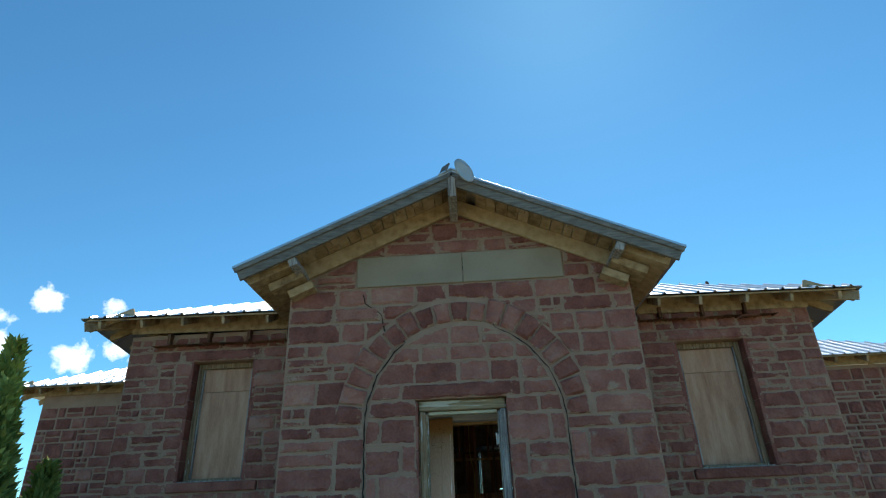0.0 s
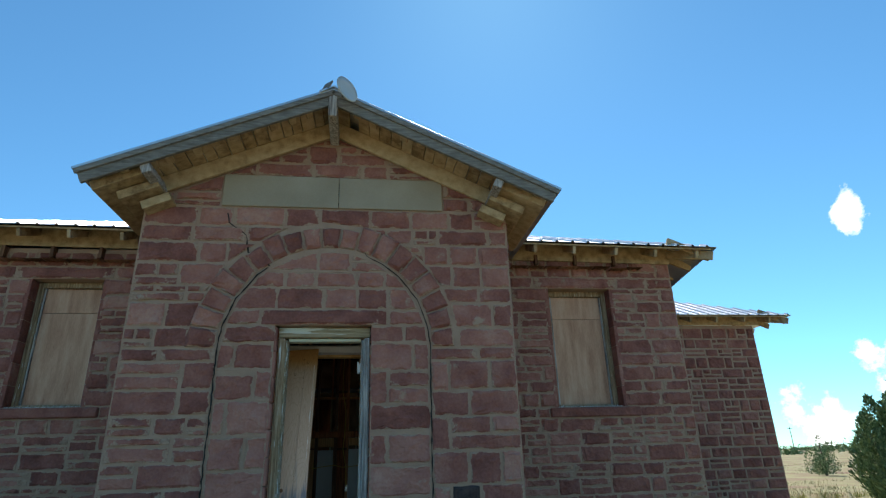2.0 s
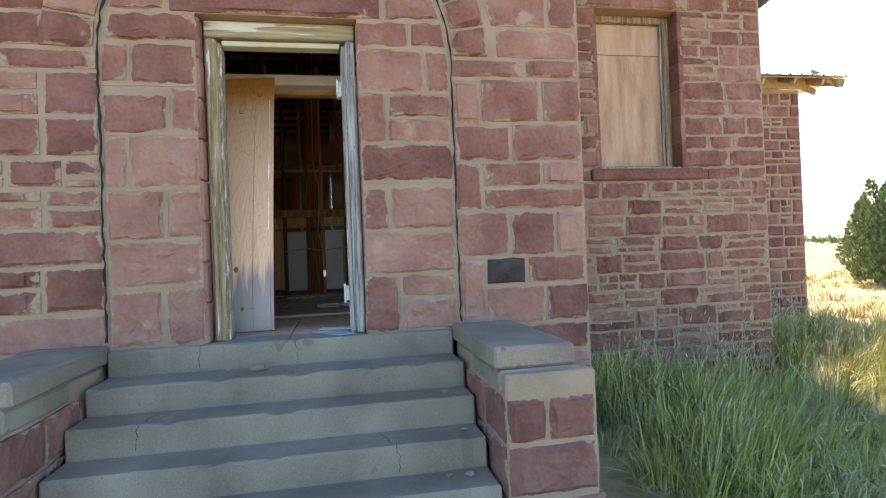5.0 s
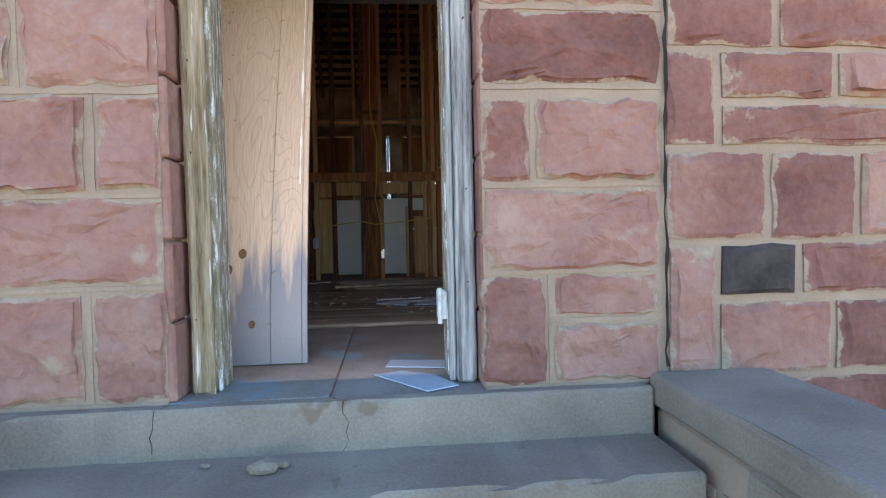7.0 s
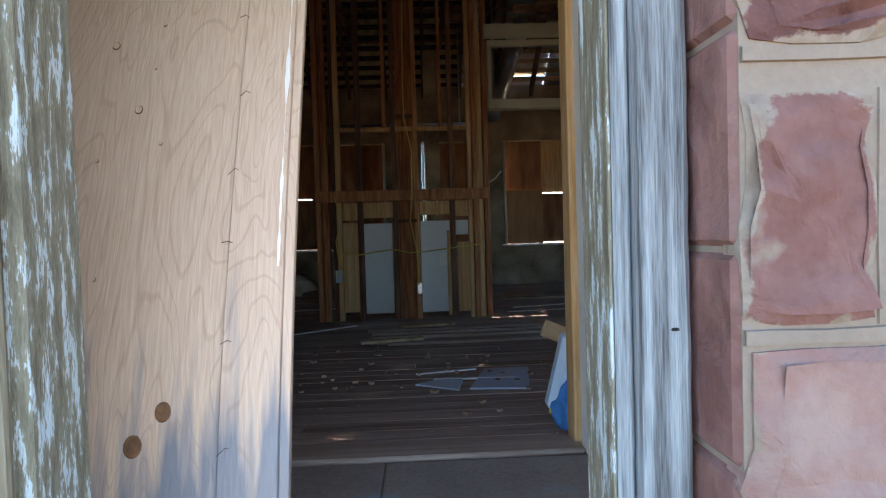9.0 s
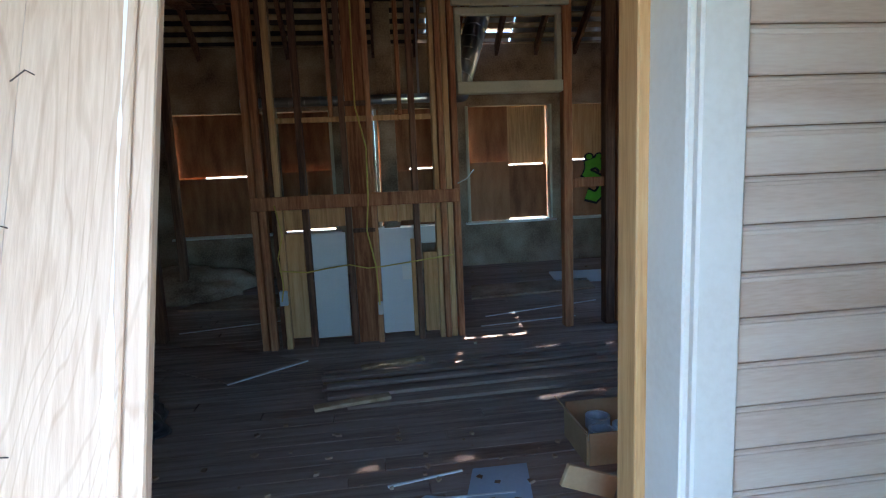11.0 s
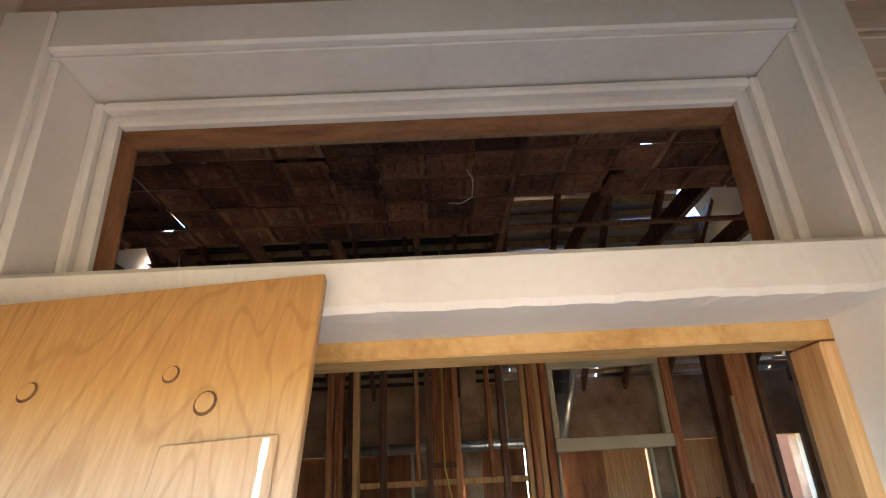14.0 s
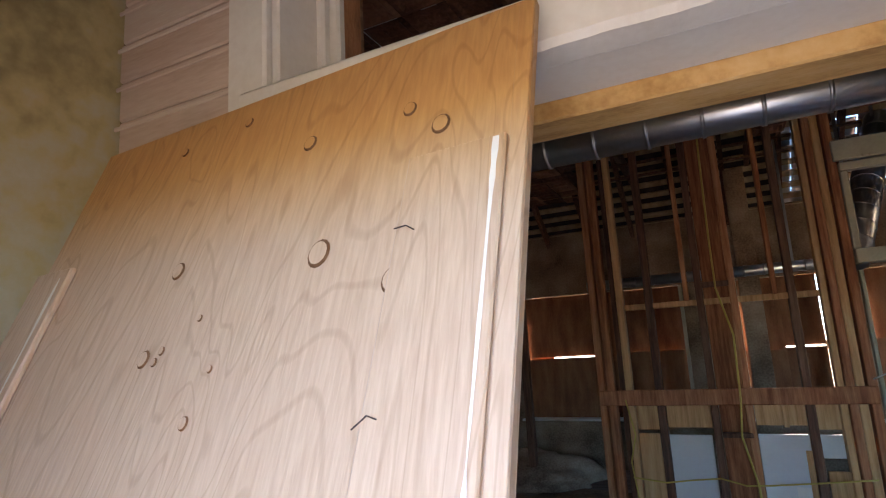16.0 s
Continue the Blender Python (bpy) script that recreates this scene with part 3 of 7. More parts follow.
box(bm, (BAY1 - 0.45, BAYY + 0.43, -0.3), (BAY1, 7.95, gable(BAY1)), 0)
wall_bay_sides = structure("wall_bay_sides", bm, M_MORTAR, "red sandstone side walls of the entrance bay")

# block behind: front walls either side of the bay, sides and back
bm = bmesh.new()
for x0, x1, w in ((WING0, BAY0 - 0.003, WINL), (BAY1 + 0.003, WING1, WINR)):
    box(bm, (x0, WINGY, -0.3), (w[0], WINGY + 0.42, WALLTOP), 0)
    box(bm, (w[1], WINGY, -0.3), (x1, WINGY + 0.42, WALLTOP), 0)
    box(bm, (w[0], WINGY, -0.3), (w[1], WINGY + 0.42, w[2]), 0)
    box(bm, (w[0], WINGY, w[3]), (w[1], WINGY + 0.42, WALLTOP), 0)
wall_wing = structure("wall_wing_front", bm, M_MORTAR, "red sandstone walls with one boarded window each")
bm = bmesh.new()
# unseen openings, added to let more daylight into the hall
OPEN_R = [(8.7, 9.8), (10.2, 11.4), (11.8, 12.9)]
edges_r = [WINGY + 0.43] + [v for o in OPEN_R for v in o] + [13.2]
for a, b in zip(edges_r[::2], edges_r[1::2]):
    box(bm, (WING1 - 0.4, a, -0.3), (WING1, b, WALLTOP), 0)
for a, b in OPEN_R:
    box(bm, (WING1 - 0.4, a, -0.3), (WING1, b, 1.5), 0)
    box(bm, (WING1 - 0.4, a, 3.3), (WING1, b, WALLTOP), 0)
box(bm, (WING1 - 0.4, 13.2, -0.3), (WING1, 14.28, 3.55), 0)
box(bm, (WING0, WINGY + 0.43, -0.3), (WING0 + 0.4, 13.2, WALLTOP), 0)
box(bm, (WING0, 13.2, -0.3), (WING0 + 0.4, 14.28, 3.55), 0)
wall_sides = structure("wall_wing_sides", bm, M_MORTAR, "red sandstone side walls of the middle block")
bm = bmesh.new()
for x0, x1 in ((WING1 + 0.003, FAR1), (FAR0, WING0 - 0.003)):
    box(bm, (x0, FARY, -0.3), (x1, FARY + 0.4, 4.25 if x0 > 0 else 4.5), 0)
    box(bm, (x0, 18.0, -0.3), (x1, 18.4, 4.25), 0)
box(bm, (FAR1 - 0.4, FARY + 0.41, -0.3), (FAR1, 17.99, 4.25), 0)
box(bm, (FAR0, FARY + 0.41, -0.3), (FAR0 + 0.4, 17.99, 4.25), 0)
wall_far = structure("wall_far_blocks", bm, M_MORTAR, "red sandstone walls of the rear side blocks")

# ---- roofs ----
def hip_roof(name, x0, x1, y0, y1, z0, slope, left=True, right=True, label="", tails=True, over=0.55, hole=None):
    """A hipped roof of ribbed metal with open rafter tails along its front eave."""
    half = (y1 - y0) / 2
    top = thing(name, (x0, y0, z0), label, "roof", kind="structure")
    xs = []
    x = x0
    while x < x1 - 0.02:
        for d, h in ((0, 0), (0.10, 0), (0.115, 0.028), (0.135, 0.028), (0.15, 0)):
            if x + d < x1:
                xs.append((x + d, h))
        x += 0.23
    xs.append((x1, 0))
    v, f = [], []
    for x, h in xs:
        run = min(half, (x - x0) if left else half, (x1 - x) if right else half)
        run = max(run, 0.02)
        v += [(x, y0, z0 + h), (x, y0 + run, z0 + run * slope + h), (x, y0, z0 + h - 0.006), (x, y0 + run, z0 + run * slope + h - 0.006)]
    for i in range(len(xs) - 1):
        a, b = i * 4, i * 4 + 4
        f += [(a, b, b + 1, a + 1), (a + 2, a + 3, b + 3, b + 2), (a, a + 2, b + 2, b), (a + 1, b + 1, b + 3, a + 3)]
    under(mesh_object("metal_sheet", v, f, M_METAL), top)
    zr = z0 + half * slope
    ym = y0 + half
    rx0, rx1 = (x0 + half if left else x0), (x1 - half if right else x1)
    quads = []
    if not hole:
        quads.append([(x0, y1, z0), (x1, y1, z0), (rx1, ym, zr), (rx0, ym, zr)])
    if left:
        quads.append([(x0, y0, z0), (x0, y1, z0 - (1.0 if hole else 0)), (rx0, ym, zr)])
    if right:
        quads.append([(x1, y0, z0), (x1, y1, z0 - (1.0 if hole else 0)), (rx1, ym, zr)])
    for q in quads:
        bm = bmesh.new()
        up = [bm.verts.new(p) for p in q]
        dn = [bm.verts.new((p[0], p[1], p[2] - 0.02)) for p in q]
        bm.faces.new(up)
        bm.faces.new(dn[::-1])
        for i in range(len(q)):
            j = (i + 1) % len(q)
            bm.faces.new((up[i], dn[i], dn[j], up[j]))
        under(part("roof_slope", bm, M_METAL), top)
    # deck under the front slope
    bm = bmesh.new()
    lift = 0.035
    q = [(x0 + 0.06, y0 + 0.05), (x1 - 0.06, y0 + 0.05), (rx1 - (0.06 if not right else 0), ym), (rx0 + (0.06 if not left else 0), ym)]
    zq = [z0 + (p[1] - y0) * slope - lift for p in q]
    up = [bm.verts.new((p[0], p[1], z)) for p, z in zip(q, zq)]
    dn = [bm.verts.new((p[0], p[1], z - 0.022)) for p, z in zip(q, zq)]
    bm.faces.new(up)
    bm.faces.new(dn[::-1])
    for i in range(4):
        j = (i + 1) % 4
        bm.faces.new((up[i], dn[i], dn[j], up[j]))
    under(part("roof_deck", bm, M_SOFFIT), top)
    if tails:
        rng = random.Random(name)
        x = x0 + 0.25
        while x < x1 - 0.1:
            w = rng.uniform(-0.03, 0.03)
            s = y0 + 0.06 + rng.uniform(0, 0.05)
            bm = beam((x + w, s, z0 - 0.06 - 0.055 + 0.05 * slope), (x + w, y0 + over + 0.15, z0 - 0.06 - 0.055 + (over + 0.1) * slope), 0.045, 0.11, 0.004)
            under(part("rafter_tail", bm, M_SOFFIT), top)
            x += 0.62
        if right:
            for k in range(4):
                bm = beam((x1 - 0.03 - 0.02 * k, y0 + 0.18 + 0.5 * k, z0 - 0.11), (x1 - over - 0.12, y0 + 0.18 + 0.5 * k, z0 - 0.11 + over * slope), 0.045, 0.11)
                under(part("rafter_tail", bm, M_SOFFIT), top)
            under(part("hip_rafter", beam((x1 - 0.05, y0 + 0.05, z0 - 0.12), (x1 - over - 0.2, y0 + over + 0.2, z0 - 0.12 + over * slope), 0.05, 0.13), M_SOFFIT), top)
        if left:
            for k in range(4):
                bm = beam((x0 + 0.03 + 0.02 * k, y0 + 0.18 + 0.5 * k, z0 - 0.11), (x0 + over + 0.12, y0 + 0.18 + 0.5 * k, z0 - 0.11 + over * slope), 0.045, 0.11)
                under(part("rafter_tail", bm, M_SOFFIT), top)
            under(part("hip_rafter", beam((x0 + 0.05, y0 + 0.05, z0 - 0.12), (x0 + over + 0.2, y0 + over + 0.2, z0 - 0.12 + over * slope), 0.05, 0.13), M_SOFFIT), top)
        # eave board closing the wall head
        under(part("frieze_board", bx((x0 + over - 0.05, y0 + over - 0.055, z0 - 0.12), (x1 - over + 0.05, y0 + over - 0.03, z0 + 0.16), 0.003), M_SOFFIT), top)
    return top


roof_mid = hip_roof("roof_middle", -3.40, 7.68, 7.2, 14.6, 4.66, 0.44, label="ribbed galvanized hip roof with open rafter tails", hole=True)
roof_mid.rotation_euler = (0, radians(0.8), 0)   # settled towards one end
roof_r = hip_roof("roof_rear_right", 6.6, 11.62, 10.8, 18.9, 4.38, 0.44, left=False, label="ribbed galvanized roof over the rear block", over=0.5)
roof_l = hip_roof("roof_rear_left", -7.55, -2.4, 10.8, 18.9, 4.56, 0.44, right=False, label="ribbed galvanized roof over the rear block", over=0.5)

# bay roof: gable with grey barge boards and plank soffits
bay_roof = thing("roof_bay", (CX, 5.45, 5.5), "grey weathered gable roof with plank soffits over the entrance bay", "roof", kind="structure")
RZ, RS = 5.60, 0.45
for s, x_end in ((-1, -0.36), (1, 4.66)):
    run = abs(x_end - CX)
    tip = (x_end, RZ - run * RS)
    ang = math.atan(RS)
    L = math.hypot(run, run * RS)
    m = Matrix.Translation((CX, 0, RZ)) @ (Matrix.Rotation(ang if s > 0 else math.pi - ang, 4, "Y"))
    sgn = 1 if s > 0 else -1

    def slope_pt(d, y, h):
        """d metres down the slope, h above the deck."""
        return (CX + s * (d * math.cos(ang) + h * math.sin(ang)), y, RZ - d * math.sin(ang) + h * math.cos(ang))

    def slope_box(d0, d1, y0, y1, h0, h1, bevel=0.004):
        bm = bmesh.new()
        vs = [bm.verts.new(slope_pt(d, y, h)) for d in (d0, d1) for y in (y0, y1) for h in (h0, h1)]
        for q in ((0, 1, 3, 2), (4, 6, 7, 5), (0, 4, 5, 1), (2, 3, 7, 6), (0, 2, 6, 4), (1, 5, 7, 3)):
            bm.faces.new([vs[i] for i in q])
        if bevel:
            bmesh.ops.bevel(bm, geom=bm.edges[:], offset=bevel, segments=1, affect="EDGES")
        return bm

    under(part("metal_sheet", slope_box(-0.02, L + 0.03, 5.38, 9.2, 0.0, 0.012, 0), M_METAL), bay_roof)
    for k in range(14):
        y = 5.39 + k * 0.23
        under(part("sheet_rib", slope_box(0.0, L + 0.03, y, y + 0.03, 0.013, 0.035, 0.004), M_METAL), bay_roof)
    under(part("barge_board", slope_box(0.0, L, 5.40, 5.44, -0.165, -0.004, 0.005), M_BARGE, None, "grey weathered barge board"), bay_roof)
    under(part("barge_trim", slope_box(0.0, L + 0.02, 5.375, 5.398, -0.06, -0.004, 0.004), M_BARGE), bay_roof)
    rng = random.Random(5 + s)
    d = 0.05
    while d < L - 0.05:
        w = rng.uniform(0.10, 0.17)
        if rng.random() > 0.06:
            hh = rng.uniform(-0.004, 0.004)
            under(part("soffit_plank", slope_box(d + 0.005, min(d + w, L) - 0.004, 5.445, 5.985 + (0 if d < 2.1 else 1.2), -0.05 + hh, -0.012 + hh, 0.003), M_SOFFIT), bay_roof)
        d += w
    # lookout blocks between soffit and barge board
    d = 0.3
    while d < L - 0.2:
        w = rng.uniform(0.07, 0.10)
        under(part("lookout_block", slope_box(d, d + w, 5.447, 5.447 + rng.uniform(0.10, 0.2), -0.12, -0.052, 0.006), M_SOFFIT), bay_roof)
        d += rng.uniform(0.17, 0.30)
    under(part("rake_frieze", slope_box(0.06, L - 0.35, 5.93, 5.972, -0.24, -0.052, 0.005), M_SOFFIT, None, "pale tan frieze board"), bay_roof)
    # end brackets and the stepped eave return
    under(part("bracket", slope_box(2.08, 2.18, 5.43, 5.97, -0.26, -0.12, 0.01), M_GREYWOOD, None, "dark weathered bracket"), bay_roof)
    for k, (d0, d1, h) in enumerate(((2.15, 2.70, 0.17), (2.10, 2.52, 0.29), (2.05, 2.36, 0.41))):
        under(part("eave_return", slope_box(d0, d1, 5.55 + 0.13 * k, 7.0, -h - 0.02, -h + 0.08, 0.006), M_SOFFIT), bay_roof)
under(part("king_bracket", beam((CX, 5.40, RZ - 0.22), (CX, 5.98, RZ - 0.3), 0.10, 0.16, 0.01), M_GREYWOOD), bay_roof)
under(part("king_post", bx((CX - 0.045, 5.385, RZ - 0.34), (CX + 0.045, 5.455, RZ - 0.02), 0.008), M_GREYWOOD), bay_roof)
under(part("ridge_cap", prism(bmesh.new(), [(CX - 0.16, RZ - 0.04), (CX, RZ + 0.045), (CX + 0.16, RZ - 0.04), (CX + 0.15, RZ - 0.055), (CX, RZ + 0.025), (CX - 0.15, RZ - 0.055)], 5.36, 9.0), M_METAL), bay_roof)
under(part("bent_flashing", beam((CX - 0.10, 5.40, RZ + 0.0), (CX - 0.06, 5.44, RZ + 0.13), 0.13, 0.02, 0.003), M_BARGE), bay_roof)

bay_roof.rotation_euler = (0, radians(0.6), 0)   # settled like the rest

# satellite dish on the gable peak
dish = thing("satellite_dish", (CX + 0.10, 5.36, RZ - 0.02), "small grey oval satellite dish on the gable peak", "satellite dish")
bm = bmesh.new()
rings = []
face_dir = Vector((0.62, -0.72, 0.25)).normalized()
ax = face_dir.cross(Vector((0, 0, 1))).normalized()
ay = ax.cross(face_dir)
c = Vector((CX + 0.14, 5.28, RZ - 0.08))
for depth in (0, 0.012):
    for r in (0.02, 0.06, 0.10, 0.145):
        rings.append([bm.verts.new(c + ax * math.cos(a) * r * 0.95 + ay * math.sin(a) * r * 1.25 + face_dir * (r * r * 1.6 - depth)) for a in [2 * math.pi * k / 28 for k in range(28)]])
for a, b in [(0, 1), (1, 2), (2, 3), (4, 5), (5, 6), (6, 7), (3, 7)]:
    for k in range(28):
        bm.faces.new((rings[a][k], rings[a][(k + 1) % 28], rings[b][(k + 1) % 28], rings[b][k]))
bm.faces.new(rings[0])
bm.faces.new(rings[4])
under(part("reflector", bm, M_DISH, smooth=True), dish)
under(part("mount_arm", tube([c - face_dir * 0.01, (CX + 0.09, 5.38, RZ - 0.09), (CX + 0.03, 5.42, RZ - 0.10)], 0.012), M_BARGE), dish)

# ---- steps and piers ----
TREADS = [(5.93, 0.95), (5.62, 0.795), (5.37, 0.645), (5.12, 0.49), (4.87, 0.335), (4.62, 0.17)]
steps = thing("front_steps", (CX, 5.3, 0), "worn concrete front steps with chipped edges and cracks", "steps", kind="structure")
for i, (y, z) in enumerate(TREADS):
    back = 6.0 if i == 0 else TREADS[i - 1][0] + 0.03
    bm = bx((1.052, y, -0.1), (3.172, back - 0.004, z), 0.012)
    bmesh.ops.subdivide_edges(bm, edges=[e for e in bm.edges if abs(e.verts[0].co.x - e.verts[1].co.x) > 1], cuts=30)
    rng = random.Random(i)
    for v in bm.verts:
        if v.co.z > z - 0.03 and v.co.y < y + 0.03 and 1.05 < v.co.x < 3.18:
            dd = 0.007 * noise.noise((v.co.x * 7, i * 3.3, 0)) + (0.012 if rng.random() < 0.08 else 0)
            v.co.y += max(dd, -0.003)
            v.co.z -= max(dd, -0.003)
    under(part("step", bm, M_CONC), steps)
for s, xi, xo in (("right", 3.195, 3.60), ("left", 1.035, 0.63)):
    pier = thing("stair_pier", ((xi + xo) / 2, 5.4, 0), "sandstone stair pier with a chipped concrete cap", "pier", "piers beside the front steps", "structure")
    w = 1 if xo > xi else -1
    core0, core1 = sorted((xi, xo + 0.09 * w))
    under(part("pier_core", bx((core0 + 0.01, 4.86, -0.2), (core1 - 0.02, 5.995, 0.86), 0.01), M_MORTAR), pier)
    lo, hi = sorted((xi - 0.02 * w, xo))
    bm = bx((lo, 4.93, 0.875), (hi, 5.985, 0.985), 0.014)
    bmesh.ops.subdivide_edges(bm, edges=bm.edges[:], cuts=4)
    for v in bm.verts:
        v.co += Vector((noise.noise(v.co * 9), noise.noise(v.co * 9 + Vector((5, 0, 0))), 0.5 * noise.noise(v.co * 9 + Vector((0, 7, 0))))) * 0.008
    under(part("cap", bm, M_CONC, None, "chipped concrete cap"), pier)
    rng = random.Random(40 + w)
    lo2, hi2 = sorted((xi, xo + 0.03 * w))
    bm = bx((lo2, 4.91, 0.755), (hi2, 5.5, 0.872), 0.02)
    bmesh.ops.subdivide_edges(bm, edges=bm.edges[:], cuts=3)
    for v in bm.verts:
        v.co += Vector((noise.noise(v.co * 11), noise.noise(v.co * 11 + Vector((5, 0, 0))), 0)) * 0.014
    under(part("bed_block", bm, M_CONC), pier)
    for v0, v1, grow, cuts in ((0.52, 0.75, 0.07, (0.0, 0.45, 1.0)), (0.26, 0.515, 0.09, (0.0, 0.97, 1.0)), (0.0, 0.255, 0.11, (0.0, 0.6, 1.0))):
        for a, b in zip(cuts, cuts[1:]):
            if b - a < 0.1:
                continue
            u0, u1 = xi + (xo + grow * w - xi) * a, xi + (xo + grow * w - xi) * b
            g = stone_geometry(rng, rect(min(u0, u1), max(u0, u1), v0, v1), lambda u, v, d: (u, 4.875 - d, v), 0.03, 0.01)
            under(stone_object("stone", g, M_STONE), pier)
        for a, b in ((4.87, 5.25), (5.25, 5.62), (5.62, 5.99)):
            px = xo + grow * w - 0.02 * w
            if w > 0:
                g = stone_geometry(rng, rect(a, b, v0, v1), lambda u, v, d: (px + d, u, v), 0.02, 0.01)
            else:
                g = stone_geometry(rng, rect(-b, -a, v0, v1), lambda u, v, d: (px - d, -u, v), 0.02, 0.01)
            under(stone_object("stone", g, M_STONE), pier)
            if v1 > 0.3:
                if w > 0:
                    g = stone_geometry(rng, rect(-b, -a, v0, v1), lambda u, v, d: (xi + 0.01 - d, -u, v), 0.012, 0.008)
                else:
                    g = stone_geometry(rng, rect(a, b, v0, v1), lambda u, v, d: (xi - 0.01 + d, u, v), 0.012, 0.008)
                under(stone_object("stone", g, M_STONE), pier)


for x, y, z, r in ((1.93, 5.80, 0.795, 0.030), (1.98, 5.83, 0.795, 0.014), (3.02, 5.50, 0.645, 0.016), (3.08, 5.27, 0.490, 0.013), (2.95, 5.05, 0.335, 0.012), (3.05, 5.03, 0.335, 0.018), (1.75, 5.86, 0.795, 0.010)):
    bm = bmesh.new()
    bmesh.ops.create_icosphere(bm, subdivisions=2, radius=1)
    for v in bm.verts:
        k = 1 + 0.4 * noise.noise(v.co * 1.7 + Vector((x * 9, y * 9, 0)))
        v.co = Vector((x + v.co.x * r * 1.5 * k, y + v.co.y * r * k, z + max(0.0, (v.co.z * 0.8 + 0.55) * r * k)))
    tagged(part("loose_stone", bm, M_CONC), "small chip of grey concrete lying on the steps", "stone", "chips on the steps")


def step_crack(x0, y0, x1, y1, z0, z1, seed):
    """A hairline crack over a tread and down its riser, as a thin sunken strip."""
    r = random.Random(seed)
    v, f = [], []
    pts = [(x0 + (x1 - x0) * k / 8 + r.uniform(-0.012, 0.012), y0 + (y1 - y0) * k / 8, z0 + 0.0015) for k in range(9)]
    pts += [(x1 + r.uniform(-0.012, 0.012), y1 - 0.0135, z0 + (z1 - z0) * k / 5) for k in range(1, 6)]
    for k, (x, y, z) in enumerate(pts):
        w = r.uniform(0.0006, 0.002)
        v += [(x - w, y, z), (x + w, y, z)]
        if k:
            f.append((2 * k - 2, 2 * k - 1, 2 * k + 1, 2 * k))
    under(mesh_object("crack", v, f, M_CRACK), steps)


step_crack(2.10, 5.99, 2.16, 5.93, 0.95, 0.80, 1)
step_crack(1.62, 5.99, 1.58, 5.93, 0.95, 0.82, 2)
step_crack(2.62, 5.36, 2.70, 5.12, 0.49, 0.36, 3)
step_crack(1.45, 5.60, 1.40, 5.37, 0.645, 0.52, 4)

# ---- front windows, boarded ----
def boarded_window(name, w, y):
    top = thing(name, ((w[0] + w[1]) / 2, y, w[2]), "boarded window with a weathered white frame and tan plywood", "window", "boarded front windows", "structure")
    a, b, c, d = w
    yb = y + 0.17
    for lo, hi in (((a + 0.002, yb, c + 0.002), (a + 0.075, yb + 0.09, d - 0.002)), ((b - 0.075, yb, c + 0.002), (b - 0.002, yb + 0.09, d - 0.002)), ((a + 0.077, yb, d - 0.075), (b - 0.077, yb + 0.09, d - 0.002)), ((a + 0.077, yb - 0.02, c + 0.002), (b - 0.077, yb + 0.09, c + 0.045))):
        under(part("window_frame", bx(lo, hi, 0.006), M_JAMB), top)
    for x0, x1 in ((a + 0.077, a + 0.10), (b - 0.10, b - 0.077)):
        under(part("stop_bead", bx((x0, yb + 0.02, c + 0.05), (x1, yb + 0.05, d - 0.08), 0.004), M_GREYWOOD), top)
    split = d - 0.42
    under(part("plywood_panel", bx((a + 0.08, yb + 0.052, c + 0.05), (b - 0.08, yb + 0.066, split - 0.004), 0.002), M_TANPLY), top)
    under(part("plywood_panel", bx((a + 0.08, yb + 0.055, split + 0.003), (b - 0.08, yb + 0.069, d - 0.08), 0.002), M_TANPLY), top)
    under(part("window_sill", bx((a + 0.01, y + 0.01, c - 0.006), (b - 0.01, yb - 0.021, c + 0.012), 0.004), M_GREYWOOD), top)


boarded_window("window_1", WINR, WINGY)
boarded_window("window_2", WINL, WINGY)

# ---- outer doorway ----
door_frame = thing("door_1", (CX, 6.05, FLOOR), "weathered outer door frame with peeling white paint, no door", "door frame", kind="structure")
J0, J1, JY = 1.632, 2.60, 6.085
bm = bx((J0, JY, FLOOR), (J0 + 0.068, JY + 0.11, 2.92), 0.009)
bmesh.ops.subdivide_edges(bm, edges=[e for e in bm.edges if abs(e.verts[0].co.z - e.verts[1].co.z) > 1], cuts=60)
for v in bm.verts:
    v.co.x += 0.004 * noise.noise((v.co.z * 9, v.co.y * 20, 1.0))   # worn, splintered arrises
    v.co.y += 0.004 * noise.noise((v.co.z * 11, v.co.x * 20, 4.0))
bmesh.ops.rotate(bm, cent=(J0, JY, 2.9), matrix=Matrix.Rotation(radians(-0.35), 3, "Y"), verts=bm.verts)
under(part("jamb", bm, M_JAMB), door_frame)
under(part("jamb_moulding", tube([(J0 + 0.074, JY + 0.012, FLOOR), (J0 + 0.071, JY + 0.012, 2.0), (J0 + 0.070, JY + 0.012, 2.90)], 0.013, 10), M_JAMB), door_frame)
under(part("stop_bead", bx((J0 + 0.070, JY + 0.03, FLOOR), (J0 + 0.100, JY + 0.16, 2.90), 0.006), M_PEEL, None, "strip of peeling white paint"), door_frame)
bm = bx((J1 - 0.066, JY, FLOOR), (J1, JY + 0.10, 2.92), 0.009)
bmesh.ops.subdivide_edges(bm, edges=[e for e in bm.edges if abs(e.verts[0].co.z - e.verts[1].co.z) > 1], cuts=60)
for v in bm.verts:
    v.co.x += 0.004 * noise.noise((v.co.z * 9, v.co.y * 20, 7.0))
    v.co.y += 0.004 * noise.noise((v.co.z * 11, v.co.x * 20, 9.0))
under(part("jamb", bm, M_GREYWOOD), door_frame)
